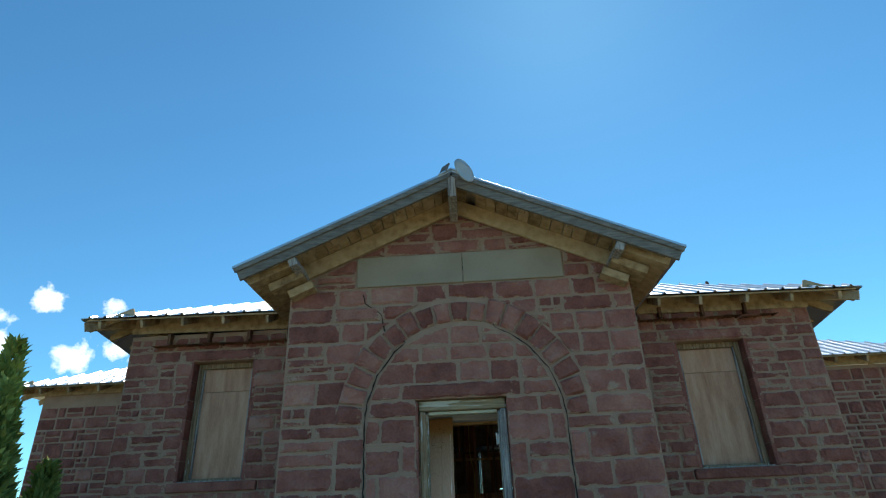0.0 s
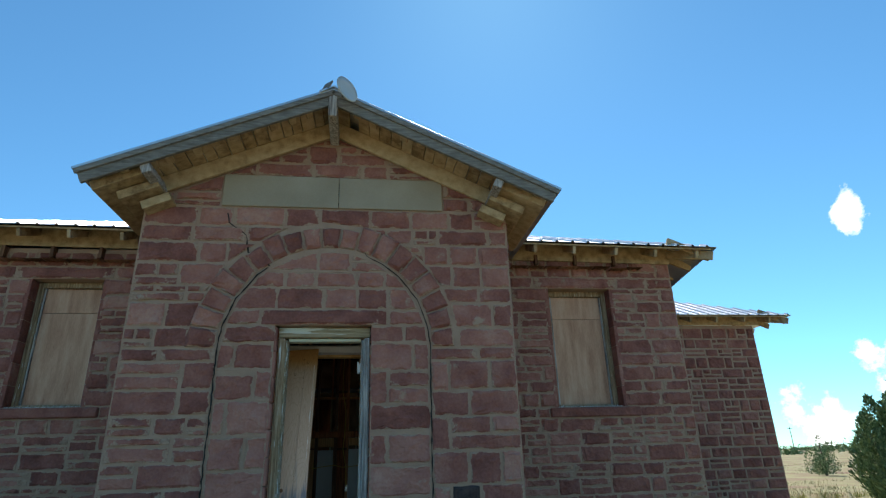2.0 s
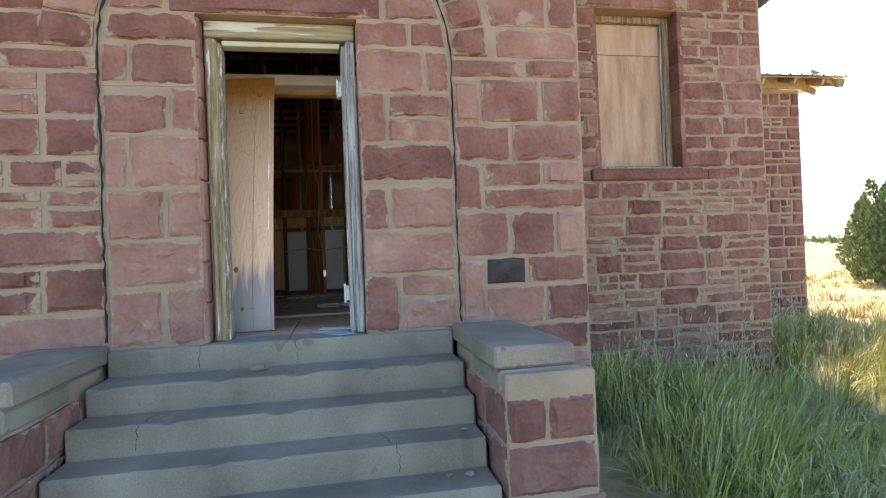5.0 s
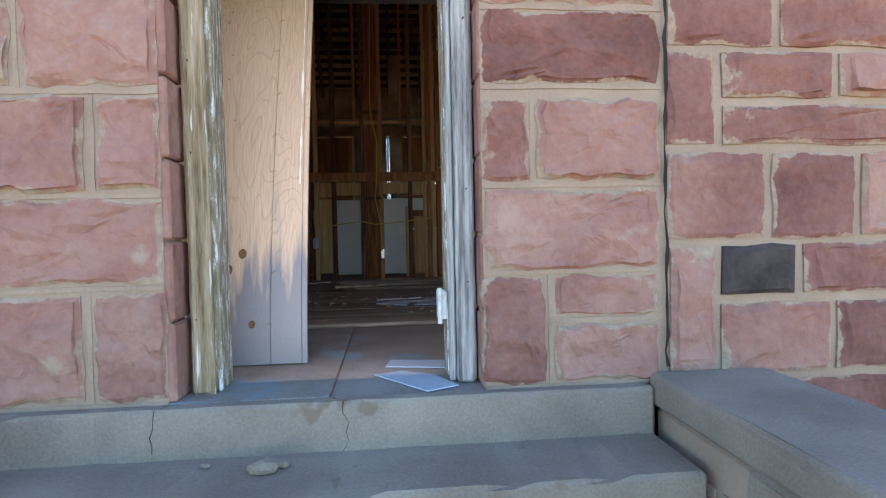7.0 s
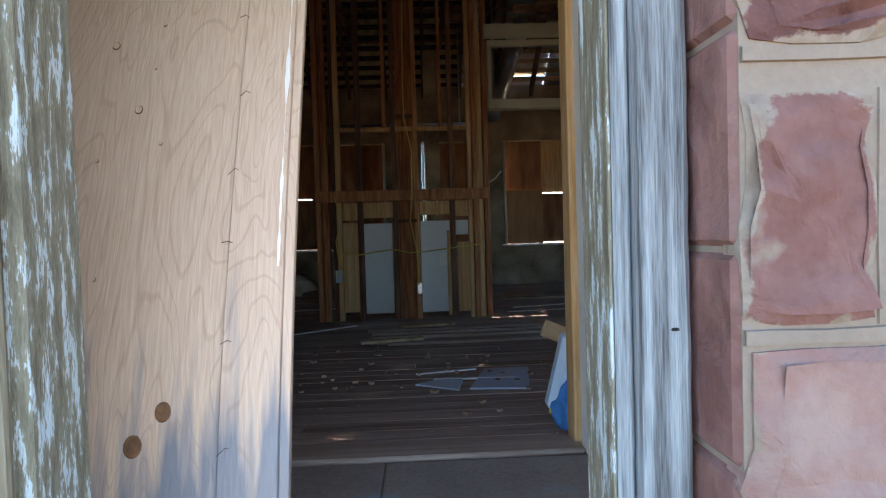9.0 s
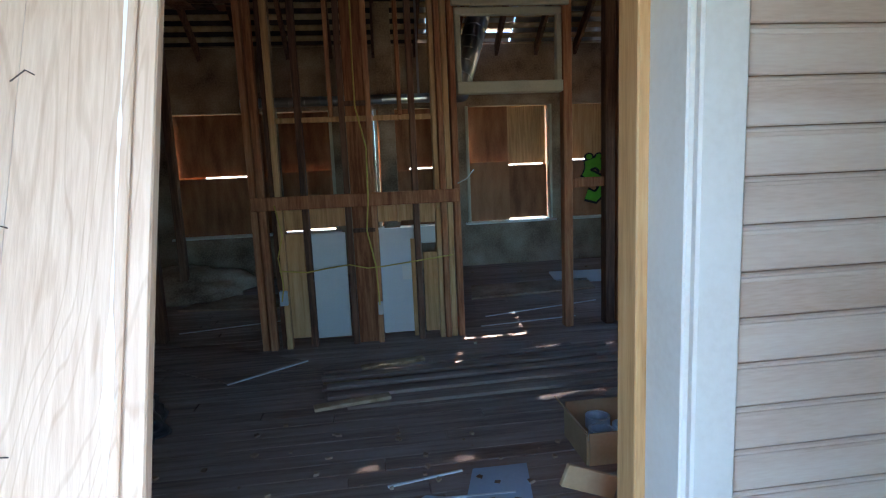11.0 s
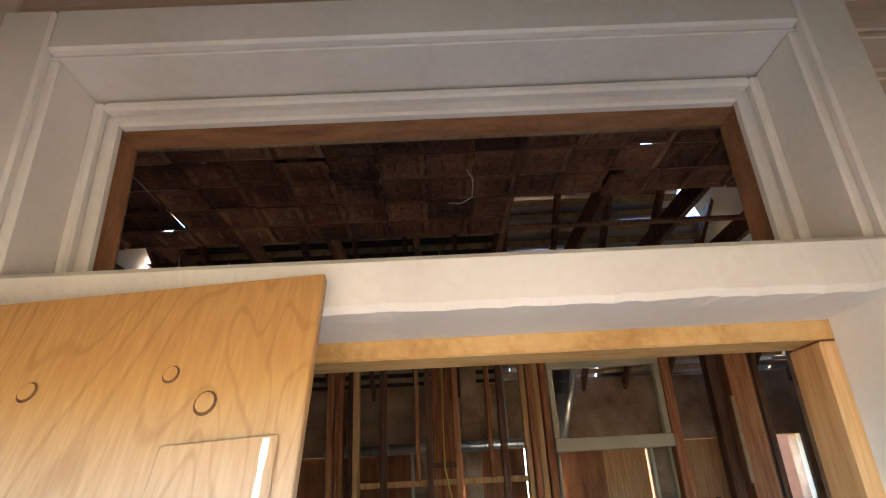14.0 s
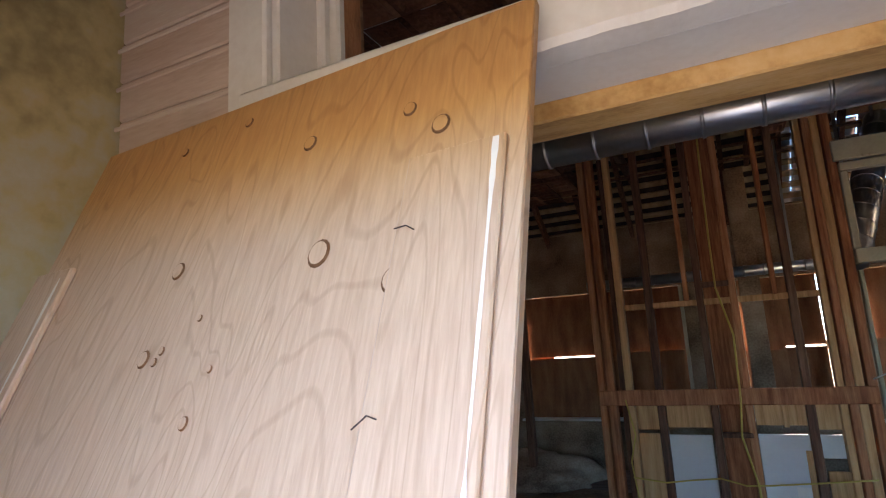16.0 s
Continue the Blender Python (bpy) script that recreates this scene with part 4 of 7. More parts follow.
under(part("stop_bead", bx((J1 - 0.092, JY + 0.03, FLOOR), (J1 - 0.068, JY + 0.16, 2.90), 0.005), M_GREYWOOD), door_frame)
under(part("jamb_edge", bx((J1 - 0.098, JY + 0.035, FLOOR + 0.02), (J1 - 0.093, JY + 0.155, 2.86), 0.002), M_PEEL), door_frame)
under(part("head", bx((J0, JY, 2.925), (J1, JY + 0.115, 3.035), 0.008), M_HEADWOOD), door_frame)
under(part("head_stop", bx((J0 + 0.102, JY + 0.04, 2.885), (J1 - 0.10, JY + 0.14, 2.92), 0.005), M_CREAM), door_frame)
for x, zs in ((J0 + 0.03, (1.2, 1.75, 2.05, 2.6)), (J1 - 0.03, (1.3, 1.62, 2.2, 2.7))):
    for z in zs:
        under(part("nail", tube([(x, JY + 0.01, z), (x + 0.004, JY - 0.012, z + 0.004)], 0.0022, 6), M_BLACK), door_frame)
for z in (1.17, 2.55):
    hinge = part("hinge", bx((J1 - 0.130, JY + 0.02, z), (J1 - 0.099, JY + 0.09, z + 0.10), 0.004), M_IRON, None, "rusty white-painted hinge")
    under(hinge, door_frame)
    k = part("hinge_pin", tube([(J1 - 0.125, JY + 0.012, z - 0.012), (J1 - 0.125, JY + 0.012, z + 0.112)], 0.008), M_IRON)
    k.parent = hinge
    k.matrix_parent_inverse = Matrix.Identity(4)

# ---- vestibule ----
V0, V1, VY, VTOP = 0.92, 3.40, 7.25, 4.05
IN0, IN1 = 1.41, 2.832
structure("floor_vestibule", box(box(box(bmesh.new(), (2.08, 6.01, 0.77), (2.126, 7.41, 0.938), 0), (0.56, 6.0, 0.75), (2.10, 7.42, FLOOR), 0.002), (2.106, 6.0, 0.75), (3.64, 7.42, FLOOR - 0.004), 0.002), M_SLAB, "dusty vestibule floor slab with a cracked joint", "floor")
structure("wall_vestibule_left", bx((0.555, 6.425, FLOOR), (V0, 7.6, VTOP), 0), M_PLASTER, "stained cream plaster wall")
structure("wall_vestibule_right", bx((V1, 6.425, FLOOR), (3.645, 7.6, VTOP), 0), M_PLASTER, "stained cream plaster wall")
bm = bmesh.new()
box(bm, (V0, 6.425, FLOOR), (1.50, 6.47, VTOP), 0)
box(bm, (2.78, 6.425, FLOOR), (V1, 6.47, VTOP), 0)
box(bm, (1.50, 6.425, DOOR[3]), (2.78, 6.47, VTOP), 0)
structure("wall_vestibule_front", bm, M_PLASTER, "stained cream plaster wall round the outer door")
structure("ceiling_vestibule", bx((0.56, 6.43, VTOP), (3.64, 7.6, VTOP + 0.05), 0), M_PLASTER, "plain plaster vestibule ceiling", "ceiling")
TOPIN = 3.505
bm = bmesh.new()
box(bm, (V0, VY + 0.015, FLOOR), (IN0 - 0.02, 7.60, VTOP), 0)
box(bm, (IN1 + 0.02, VY + 0.015, FLOOR), (V1, 7.60, VTOP), 0)
box(bm, (IN0 - 0.02, VY + 0.015, TOPIN + 0.02), (IN1 + 0.02, 7.60, VTOP), 0)
wall_inner = structure("wall_vestibule_back", bm, M_OLDPLASTER, "board-clad wall between vestibule and hall")
rng = random.Random(3)
z = FLOOR
while z < VTOP - 0.02:
    h = min(0.098, VTOP - z)
    spans = [(V0, IN0 - 0.10), (IN1 + 0.10, V1)] if z < TOPIN + 0.10 else [(V0, V1)]
    if z < TOPIN + 0.10 < z + h:
        part("siding_board", bx((IN0 - 0.099, VY, TOPIN + 0.101), (IN1 + 0.099, VY + 0.0145, z + h - 0.0008), 0.003), M_SIDING, wall_inner)
    for a, b in spans:
        e = rng.uniform(0, 0.024)
        bm = bx((a + (0.004 + e if a == V0 else 0.001), VY, z + 0.002), (b - 0.001, VY + 0.0145, z + h - 0.0008), 0.004)
        o = part("siding_board", bm, M_SIDING, wall_inner)
        o = part("siding_bead", bx((a + 0.006, VY - 0.004, z + h - 0.020), (b - 0.002, VY + 0.002, z + h - 0.010), 0.002), M_SIDING, wall_inner)
    z += h

door2 = thing("door_2", (CX, VY, FLOOR), "white-painted inner door frame with an empty transom", "door frame", kind="structure")
for a, b in ((IN0 - 0.10, IN0), (IN1, IN1 + 0.10)):
    under(part("casing", bx((a, VY - 0.028, FLOOR), (b, VY - 0.002, TOPIN + 0.10), 0.006), M_WHITE), door2)
under(part("casing", bx((IN0 + 0.001, VY - 0.027, TOPIN), (IN1 - 0.001, VY - 0.002, TOPIN + 0.10), 0.006), M_WHITE), door2)
for a, b in ((IN0 - 0.012, IN0 + 0.012), (IN1 - 0.012, IN1 + 0.012)):
    under(part("jamb", bx((a, VY - 0.002, FLOOR), (b, 7.40, TOPIN - 0.001), 0.004), M_WHITE), door2)
under(part("head_jamb", bx((IN0 - 0.018, VY - 0.001, TOPIN), (IN1 + 0.018, 7.40, TOPIN + 0.018), 0.002), M_WHITE), door2)
# mouldings inside the transom
for k, (y0, t) in enumerate(((7.36, 0.022), (7.39, 0.040))):
    for a, b in ((IN0 + 0.013, IN0 + 0.013 + t), (IN1 - 0.013 - t, IN1 - 0.013)):
        under(part("stop_moulding", bx((a, y0, 3.04), (b, y0 + 0.028, TOPIN - 0.013), 0.006), M_WHITE), door2)
    under(part("stop_moulding", bx((IN0 + 0.013 + t, y0, TOPIN - 0.013 - t), (IN1 - 0.013 - t, y0 + 0.028, TOPIN - 0.013), 0.006), M_WHITE), door2)
bm = bx((IN0 - 0.05, VY - 0.052, 2.962), (IN1 + 0.05, VY + 0.02, 3.05), 0.010)
bmesh.ops.subdivide_edges(bm, edges=[e for e in bm.edges if abs(e.verts[0].co.x - e.verts[1].co.x) > 1], cuts=90)
for v in bm.verts:
    if v.co.z < 3.0 and v.co.y < VY:
        chip = max(0.0, noise.noise((v.co.x * 7, 2.2, 0)) - 0.1) + 0.2 * noise.noise((v.co.x * 31, 5.2, 0))
        v.co.z += 0.022 * chip
        v.co.y += 0.012 * chip
under(part("transom_bar", bm, M_WHITE, None, "white transom bar with a chipped lower edge"), door2)
under(part("transom_soffit", bx((IN0 + 0.013, VY + 0.021, 2.968), (IN1 - 0.013, 7.40, 3.046), 0.004), M_WHITE), door2)
# new pine frame on the hall side
for a, b in ((IN0 - 0.02, IN0 + 0.034), (IN1 - 0.036, IN1 + 0.02)):
    a2, b2 = (a, b + 0.006) if a < CX else (a - 0.006, b)
    under(part("pine_jamb", bx((a, 7.402, FLOOR), (b, 7.50, 2.932), 0.004), M_NEWWOOD), door2)
    under(part("pine_jamb", bx((a2, 7.425, 3.05), (b2, 7.50, TOPIN - 0.044), 0.004), M_OLDPINE), door2)
under(part("pine_head", bx((IN0 - 0.02, 7.402, 2.935), (IN1 + 0.02, 7.50, 3.04), 0.004), M_FRAMEPINE), door2)
under(part("pine_head", bx((IN0 - 0.02, 7.425, TOPIN - 0.042), (IN1 + 0.02, 7.50, TOPIN + 0.018), 0.004), M_OLDPINE), door2)
under(part("threshold", bx((IN0 + 0.015, 7.33, FLOOR), (IN1 - 0.015, 7.45, FLOOR + 0.022), 0.008), M_FLOOR, None, "worn wooden threshold"), door2)

# ---- plywood sheet leaning in the vestibule ----
sheet = thing("plywood_sheet", (1.55, 6.47, FLOOR), "weathered plywood sheet with two battens leaning on the inner door", "plywood")
lean = math.atan2(0.66, 2.045)
LEN = 2.15
sheet.matrix_world = Matrix.Translation((1.545, 6.472, FLOOR + 0.004)) @ Matrix.Rotation(-lean, 4, "X")


def bow(z):
    t = min(max(z / LEN, 0.0), 1.0)
    return -0.08 * math.sin(math.pi * t ** 0.7)


def lie(z):
    """Turns a flat thing to lie on the bowed face at height z."""
    return Matrix.Rotation(-math.atan((bow(z + 0.01) - bow(z - 0.01)) / 0.02), 4, "X")


def bowed(bm, cuts=18):
    bmesh.ops.subdivide_edges(bm, edges=[e for e in bm.edges if abs(e.verts[0].co.z - e.verts[1].co.z) > 0.5], cuts=cuts)
    for v in bm.verts:
        v.co.y += bow(v.co.z)
        v.co.z -= 0.055 * (0.42 - v.co.x) / 0.84 * v.co.z / LEN   # its top was cut out of square
    return bm


part("panel", bowed(bx((-0.42, 0, 0.0), (0.42, 0.019, LEN), 0.002)), M_PLY, sheet)
part("batten", bowed(bx((0.275, -0.009, 0.0), (0.398, -0.001, LEN - 0.235), 0.003)), M_PLY, sheet, "pale pine batten")
part("batten", bowed(bx((-0.42, -0.012, 0.0), (-0.33, -0.001, LEN - 0.27), 0.003)), M_PLY, sheet, "pale pine batten")
part("edge_strip", bowed(bx((0.400, -0.004, 0.0), (0.42, -0.001, LEN - 0.01), 0.001)), M_PLY, sheet)
for x, wide, top, seed in ((0.387, 0.0045, LEN - 0.24, 1.0), (-0.345, 0.008, LEN - 0.29, 7.0)):
    pv, pf = [], []
    for k in range(61):
        z = 0.75 + (top - 0.75) * k / 60
        w = max(0.0004, wide * (0.45 + 1.5 * noise.noise((seed, z * 6.0, 0.0)) + 0.6 * noise.noise((seed, z * 29.0, 3.0))))
        z2 = z - 0.055 * (0.42 - x) / 0.84 * z / LEN
        pv += [(x - w, bow(z) - (0.0135 if x < 0 else 0.0105), z2), (x + w, bow(z) - (0.0135 if x < 0 else 0.0105), z2)]
        if k:
            pf.append((2 * k - 2, 2 * k - 1, 2 * k + 1, 2 * k))
    tagged(mesh_object("paint_run", pv, pf, M_WHITE, sheet), "smear of white paint")
rng = random.Random(11)
knots = [(0.257, 1.998, 0.010), (0.307, 1.958, 0.013), (0.098, 1.983, 0.011), (-0.049, 2.066, 0.008), (-0.181, 2.038, 0.007), (0.167, 1.794, 0.016), (0.278, 1.746, 0.014), (-0.076, 1.80, 0.011), (0.158, 0.449, 0.017), (0.101, 0.383, 0.019), (0.20, 0.16, 0.013)]
knots += [(rng.uniform(-0.30, 0.26), rng.uniform(0.7, LEN - 0.3), rng.choice((0.004, 0.005, 0.007, 0.010))) for k in range(16)]
for x, z, r in knots:
    bm = bmesh.new()
    bmesh.ops.create_cone(bm, cap_ends=True, segments=14, radius1=r, radius2=r * 0.85, depth=0.002, matrix=Matrix.Translation((x, bow(z) - 0.0012, z)) @ lie(z) @ Matrix.Diagonal((1, 1, 1.25, 1)) @ Matrix.Rotation(math.pi / 2, 4, "X"))
    o = part("knot", bm, M_KNOT, sheet)
    bm = bmesh.new()
    bmesh.ops.create_cone(bm, cap_ends=True, segments=14, radius1=r * 0.82, radius2=r * 0.78, depth=0.002, matrix=Matrix.Translation((x, bow(z) - 0.0016, z)) @ lie(z) @ Matrix.Diagonal((1, 1, 1.25, 1)) @ Matrix.Rotation(math.pi / 2, 4, "X"))
    part("knot_heart", bm, M_PLY if z > 0.6 else M_KNOT, o)
for k in range(9):
    z = 0.2 + 0.2 * k + rng.uniform(-0.05, 0.05)
    x = 0.29 + rng.uniform(-0.01, 0.01)
    y = bow(z)
    part("bent_nail", tube([(x, y - 0.008, z), (x - 0.006, y - 0.016, z + 0.002), (x - 0.022, y - 0.014, z - 0.004 + rng.uniform(-0.01, 0.01))], 0.0009, 5), M_BLACK, sheet)

# ---- hall: floor, walls, ceiling ----
H0, H1, HB, CEIL = WING0 + 0.4, WING1 - 0.4, 13.9, 4.3
hall_floor = structure("floor", box(box(bmesh.new(), (0.58, 7.425, 0.80), (3.62, 7.86, FLOOR - 0.024), 0), (H0, 7.861, 0.80), (H1, HB, FLOOR - 0.024), 0), M_DARKSTUD, "worn dark wooden floor boards", "floor")
rng = random.Random(21)
y = 7.44
while y < HB:
    w = 0.115
    e0, e1 = (0.58, 3.62) if y < 7.9 else (H0, H1)
    x = e0 + rng.uniform(-1.0, 0)
    while x < e1:
        L = rng.uniform(1.4, 3.4)
        a, b = max(x, e0), min(x + L, e1)
        if b - a > 0.1 and -0.5 < (a + b) / 2 < 6.5:
            mesh_lo, mesh_hi = (a + 0.002, y + 0.002, FLOOR - 0.023), (b - 0.002, min(y + w, HB) - 0.002, FLOOR - 0.001 + rng.uniform(-0.002, 0.001))
            part("floor_board", bx(mesh_lo, mesh_hi, 0.002), M_FLOOR, hall_floor)
        elif b - a > 0.1:
            part("floor_board", bx((a + 0.002, y + 0.002, FLOOR - 0.023), (b - 0.002, min(y + w, HB) - 0.002, FLOOR - 0.001), 0), M_FLOOR, hall_floor)
        x += L
    y += w

# back wall with boarded windows
WIN_B = [(-2.3, -0.75), (-0.36, 1.75), (2.30, 3.20), (3.54, 4.76), (4.95, 6.08), (6.26, 6.70)]
SILL, HEAD = 1.56, 3.15
bm = bmesh.new()
edges = [H0] + [v for w in WIN_B for v in w] + [H1]
for a, b in zip(edges[::2], edges[1::2]):
    box(bm, (a, HB, FLOOR - 0.2), (b, HB + 0.35, 3.98), 0)
for a, b in WIN_B:
    box(bm, (a, HB, HEAD), (b, HB + 0.35, 3.98), 0)
    if a > 3.4 and b < 4.7:
        box(bm, (a, HB, FLOOR - 0.2), (b, HB + 0.35, FLOOR + 0.01), 0)
        box(bm, (a, HB, FLOOR + 0.035), (b, HB + 0.35, SILL - 0.03), 0)
    else:
        box(bm, (a, HB, FLOOR - 0.2), (b, HB + 0.35, SILL - 0.03), 0)
wall_back = structure("wall_back", bm, M_OLDPLASTER, "dirty plaster back wall with boarded windows")
rng = random.Random(8)
for i, (a, b) in enumerate(WIN_B):
    win = thing("window_%d" % (i + 3), ((a + b) / 2, HB, SILL), "hall window boarded with warped brown panels", "window", "boarded hall windows", "structure")
    under(part("window_sill", bx((a - 0.04, HB - 0.06, SILL - 0.028), (b + 0.04, HB + 0.2, SILL), 0.005), M_WHITE if i != 5 else M_GREYWOOD), win)
    for x in (a + 0.002, b - 0.042):
        under(part("window_frame", bx((x, HB - 0.012, SILL + 0.002), (x + 0.04, HB + 0.10, HEAD - 0.002), 0.005), M_CREAM), win)
    if i == 5:
        under(part("crossbar", bx((a + 0.045, HB + 0.03, 1.66), (b - 0.045, HB + 0.07, 1.76), 0.004), M_GREYWOOD), win)
        continue
    mid = a + (b - a) * (0.5 if i != 1 else 0.62)
    for k, (x0, x1) in enumerate(((a + 0.045, mid + 0.012), (mid - 0.012, b - 0.045))):
        zc = 2.34 + rng.uniform(-0.03, 0.05)
        open_mid = (i, k) in ((1, 0), (2, 1), (3, 1), (4, 0))
        open_low = (i, k) in ((1, 1), (3, 1))
        lap = -0.022 if open_mid else 0.02
        yy = HB + 0.105 + 0.018 * k
        # upper boards of the right-hand windows: light on them put in as paler wood
        pale = i in (3, 4)
        under(part("board_panel", bx((x0, yy, SILL + (0.022 if open_low else 0.001)), (x1, yy + 0.014, zc), 0.002), M_BOARD), win)
        under(part("board_panel", bx((x0, yy + 0.04, zc - lap), (x1, yy + 0.054, HEAD - 0.003), 0.002), M_NEWWOOD if pale and (k or i == 4) else M_BOARD), win)
        if open_mid:
            c = x0 + (x1 - x0) * (0.45 if k else 0.5)
            under(part("patch_strip", bx((x0, yy + 0.06, zc - 0.03), (c - 0.28, yy + 0.07, zc + 0.06), 0.002), M_BOARD), win)
            under(part("patch_strip", bx((c + 0.28, yy + 0.06, zc - 0.03), (x1, yy + 0.07, zc + 0.06), 0.002), M_BOARD), win)

# front wall of the hall beside the vestibule
bm = bmesh.new()
box(bm, (H0, 8.175, FLOOR - 0.2), (0.10, 8.22, CEIL + 0.2), 0)
box(bm, (4.10, 8.175, FLOOR - 0.2), (H1, 8.22, CEIL + 0.2), 0)
box(bm, (0.10, 7.955, FLOOR - 0.2), (0.15, 8.22, CEIL + 0.2), 0)
box(bm, (4.05, 7.955, FLOOR - 0.2), (4.10, 8.22, CEIL + 0.2), 0)
structure("wall_hall_front", bm, M_OLDPLASTER, "dirty plaster wall of the hall")

# pressed-tin ceiling with missing tiles, joists above
T = 0.255
bm = bmesh.new()
rng = random.Random(33)
for j in range(24):
    for i in range(37):
        x, y = H0 + i * T, 7.58 + j * T
        if x + T > H1 or y + T > HB:
            continue
        gap = noise.noise((x * 0.9, y * 0.9, 5.0))
        if y > 10.1 and x > 0.2 and gap > -0.35:
            continue
        if 9.35 < y and x > 2.3 and gap > -0.12:
            continue
        if y > 9.85 and gap > -0.05:
            continue
        z = CEIL + rng.uniform(-0.004, 0.004) - (0.02 if rng.random() < 0.05 else 0)
        prev = None
        for inset, dz in ((0.002, 0.0), (0.018, -0.004), (0.030, -0.006), (0.050, 0.010), (0.085, 0.012), (0.095, 0.004)):
            ring = [bm.verts.new((x + (inset if a == 0 else T - inset), y + (inset if b == 0 else T - inset), z + dz)) for a, b in ((0, 0), (1, 0), (1, 1), (0, 1))]
            if prev:
                for k in range(4):
                    bm.faces.new((prev[k], prev[(k + 1) % 4], ring[(k + 1) % 4], ring[k]))
            prev = ring
        bm.faces.new(prev)
structure("ceiling", bm, M_TIN, "rusted pressed-tin ceiling with missing and torn tiles", "ceiling")
joists = thing("ceiling_joists", (CX, 9, CEIL), "dark bare ceiling joists above the torn ceiling", "joists", kind="structure")
x = H0 + 0.2
while x < H1:
    under(part("joist", bx((x, 7.65, CEIL + 0.045), (x + 0.045, HB - 0.02, CEIL + 0.20), 0.003), M_DARKSTUD), joists)
    x += 0.61
y = 7.8
while y < HB:
    under(part("furring_strip", bx((H0, y, CEIL + 0.022), (H1, y + 0.05, CEIL + 0.043), 0.002), M_DARKSTUD), joists)
    y += 0.51

# back slope of the middle roof: rafters, spaced battens and sheets with gaps
RY0, RY1, RZR, SL = 10.9, 14.6, 4.58 + 3.7 * 0.44, 0.72
back = thing("roof_middle_back", (CX, RY0, RZR), "open batten roof with missing metal sheets", "roof", kind="structure")
for k in range(20):
    x = -2.6 + k * 0.55
    if x < 7.5:
        inset = max(0, -2.6 + 3.4 - 3.0 - x)
        under(part("rafter", beam((x, RY0 + 0.02, RZR - 0.17), (x, RY1 - 0.1, RZR - 0.17 - 3.6 * SL), 0.045, 0.13, 0.003), M_DARKSTUD), back)
rng = random.Random(50)
d = 0.06
while d < 3.65:
    x0, x1 = -3.3, 7.5
    trim = 3.7 - d
    y, z = RY0 + d, RZR - d * SL - 0.085
    under(part("batten", beam((x0 + trim * 0.97, y, z), (x1 - trim * 0.97, y, z), 0.075, 0.02, 0.002, up=(0, SL, 1)), M_SOFFIT), back)
    d += 0.135
for k in range(19):
    xa = -3.4 + k * 0.585
    xm = xa + 0.29
    lim = min(3.7, max(0.0, 3.7 - max(0, 3.7 - (xm + 3.42), 3.7 - (7.66 - xm))))
    d0, d1 = 3.7 - lim, 3.7
    d = max(d0, 0)
    while d < d1 - 0.05:
        step = rng.uniform(0.3, 0.8)
        e = min(d + step, d1)
        gap = rng.choice((0.0, 0.02, 0.035, 0.05)) if 2.9 < xm < 6.9 and d > 1.9 else 0.0
        if e - d > 0.1:
            under(part("metal_sheet", beam((xm, RY0 + d + gap, RZR - d * SL - 0.02), (xm, RY0 + e - 0.003, RZR - e * SL - 0.02), 0.587 if gap < 0.01 else 0.578, 0.006, 0), M_METAL), back)
        d = e


cap = [(RY0 - 0.45, RZR - 0.20 + 0.11), (RY0, RZR + 0.14), (RY0 + 0.45, RZR - 0.19), (RY0 + 0.45, RZR - 0.21), (RY0, RZR + 0.12), (RY0 - 0.45, RZR - 0.22 + 0.11)]
bm = bmesh.new()
ends = [[bm.verts.new((x, y, z)) for y, z in cap] for x in (-0.3, 4.6)]
for k in range(6):
    bm.faces.new((ends[0][k], ends[0][(k + 1) % 6], ends[1][(k + 1) % 6], ends[1][k]))
bm.faces.new(ends[0])
bm.faces.new(ends[1][::-1])
under(part("ridge_cap", bm, M_METAL), back)
# made-up dark sheet under the metal, blocks daylight leaking through this side
for x0, x1 in ((-2.4, 2.9),):
    bm = bmesh.new()
    q = [(max(x0, -3.4 + 0.0), RY1 - 0.02), (x1, RY1 - 0.02), (x1, RY0), (0.1, RY0)]
    up = [bm.verts.new((x, y, RZR - (y - RY0) * SL - 0.045)) for x, y in q]
    dn = [bm.verts.new((v.co.x, v.co.y, v.co.z - 0.008)) for v in up]
    bm.faces.new(up)
    bm.faces.new(dn[::-1])
    for k in range(4):
        bm.faces.new((up[k], dn[k], dn[(k + 1) % 4], up[(k + 1) % 4]))
    under(part("tar_paper", bm, M_BLACK), back)


# ---- stud partition in the hall ----
PY = 10.70
part_wall = thing("stud_partition", (2.15, PY, FLOOR), "stripped stud partition of reddish and yellow lumber", "stud wall", kind="structure")


def stud(x, w, mat, z0=FLOOR, z1=3.85, y=PY, dep=0.09, tilt=0.0):
    bm = bx((x - w / 2, y, z0), (x + w / 2, y + dep, z1), 0.004)
    if tilt:
        bmesh.ops.rotate(bm, cent=(x, y, z0), matrix=Matrix.Rotation(tilt, 3, "Y"), verts=bm.verts)
    return under(part("stud", bm, mat), part_wall)


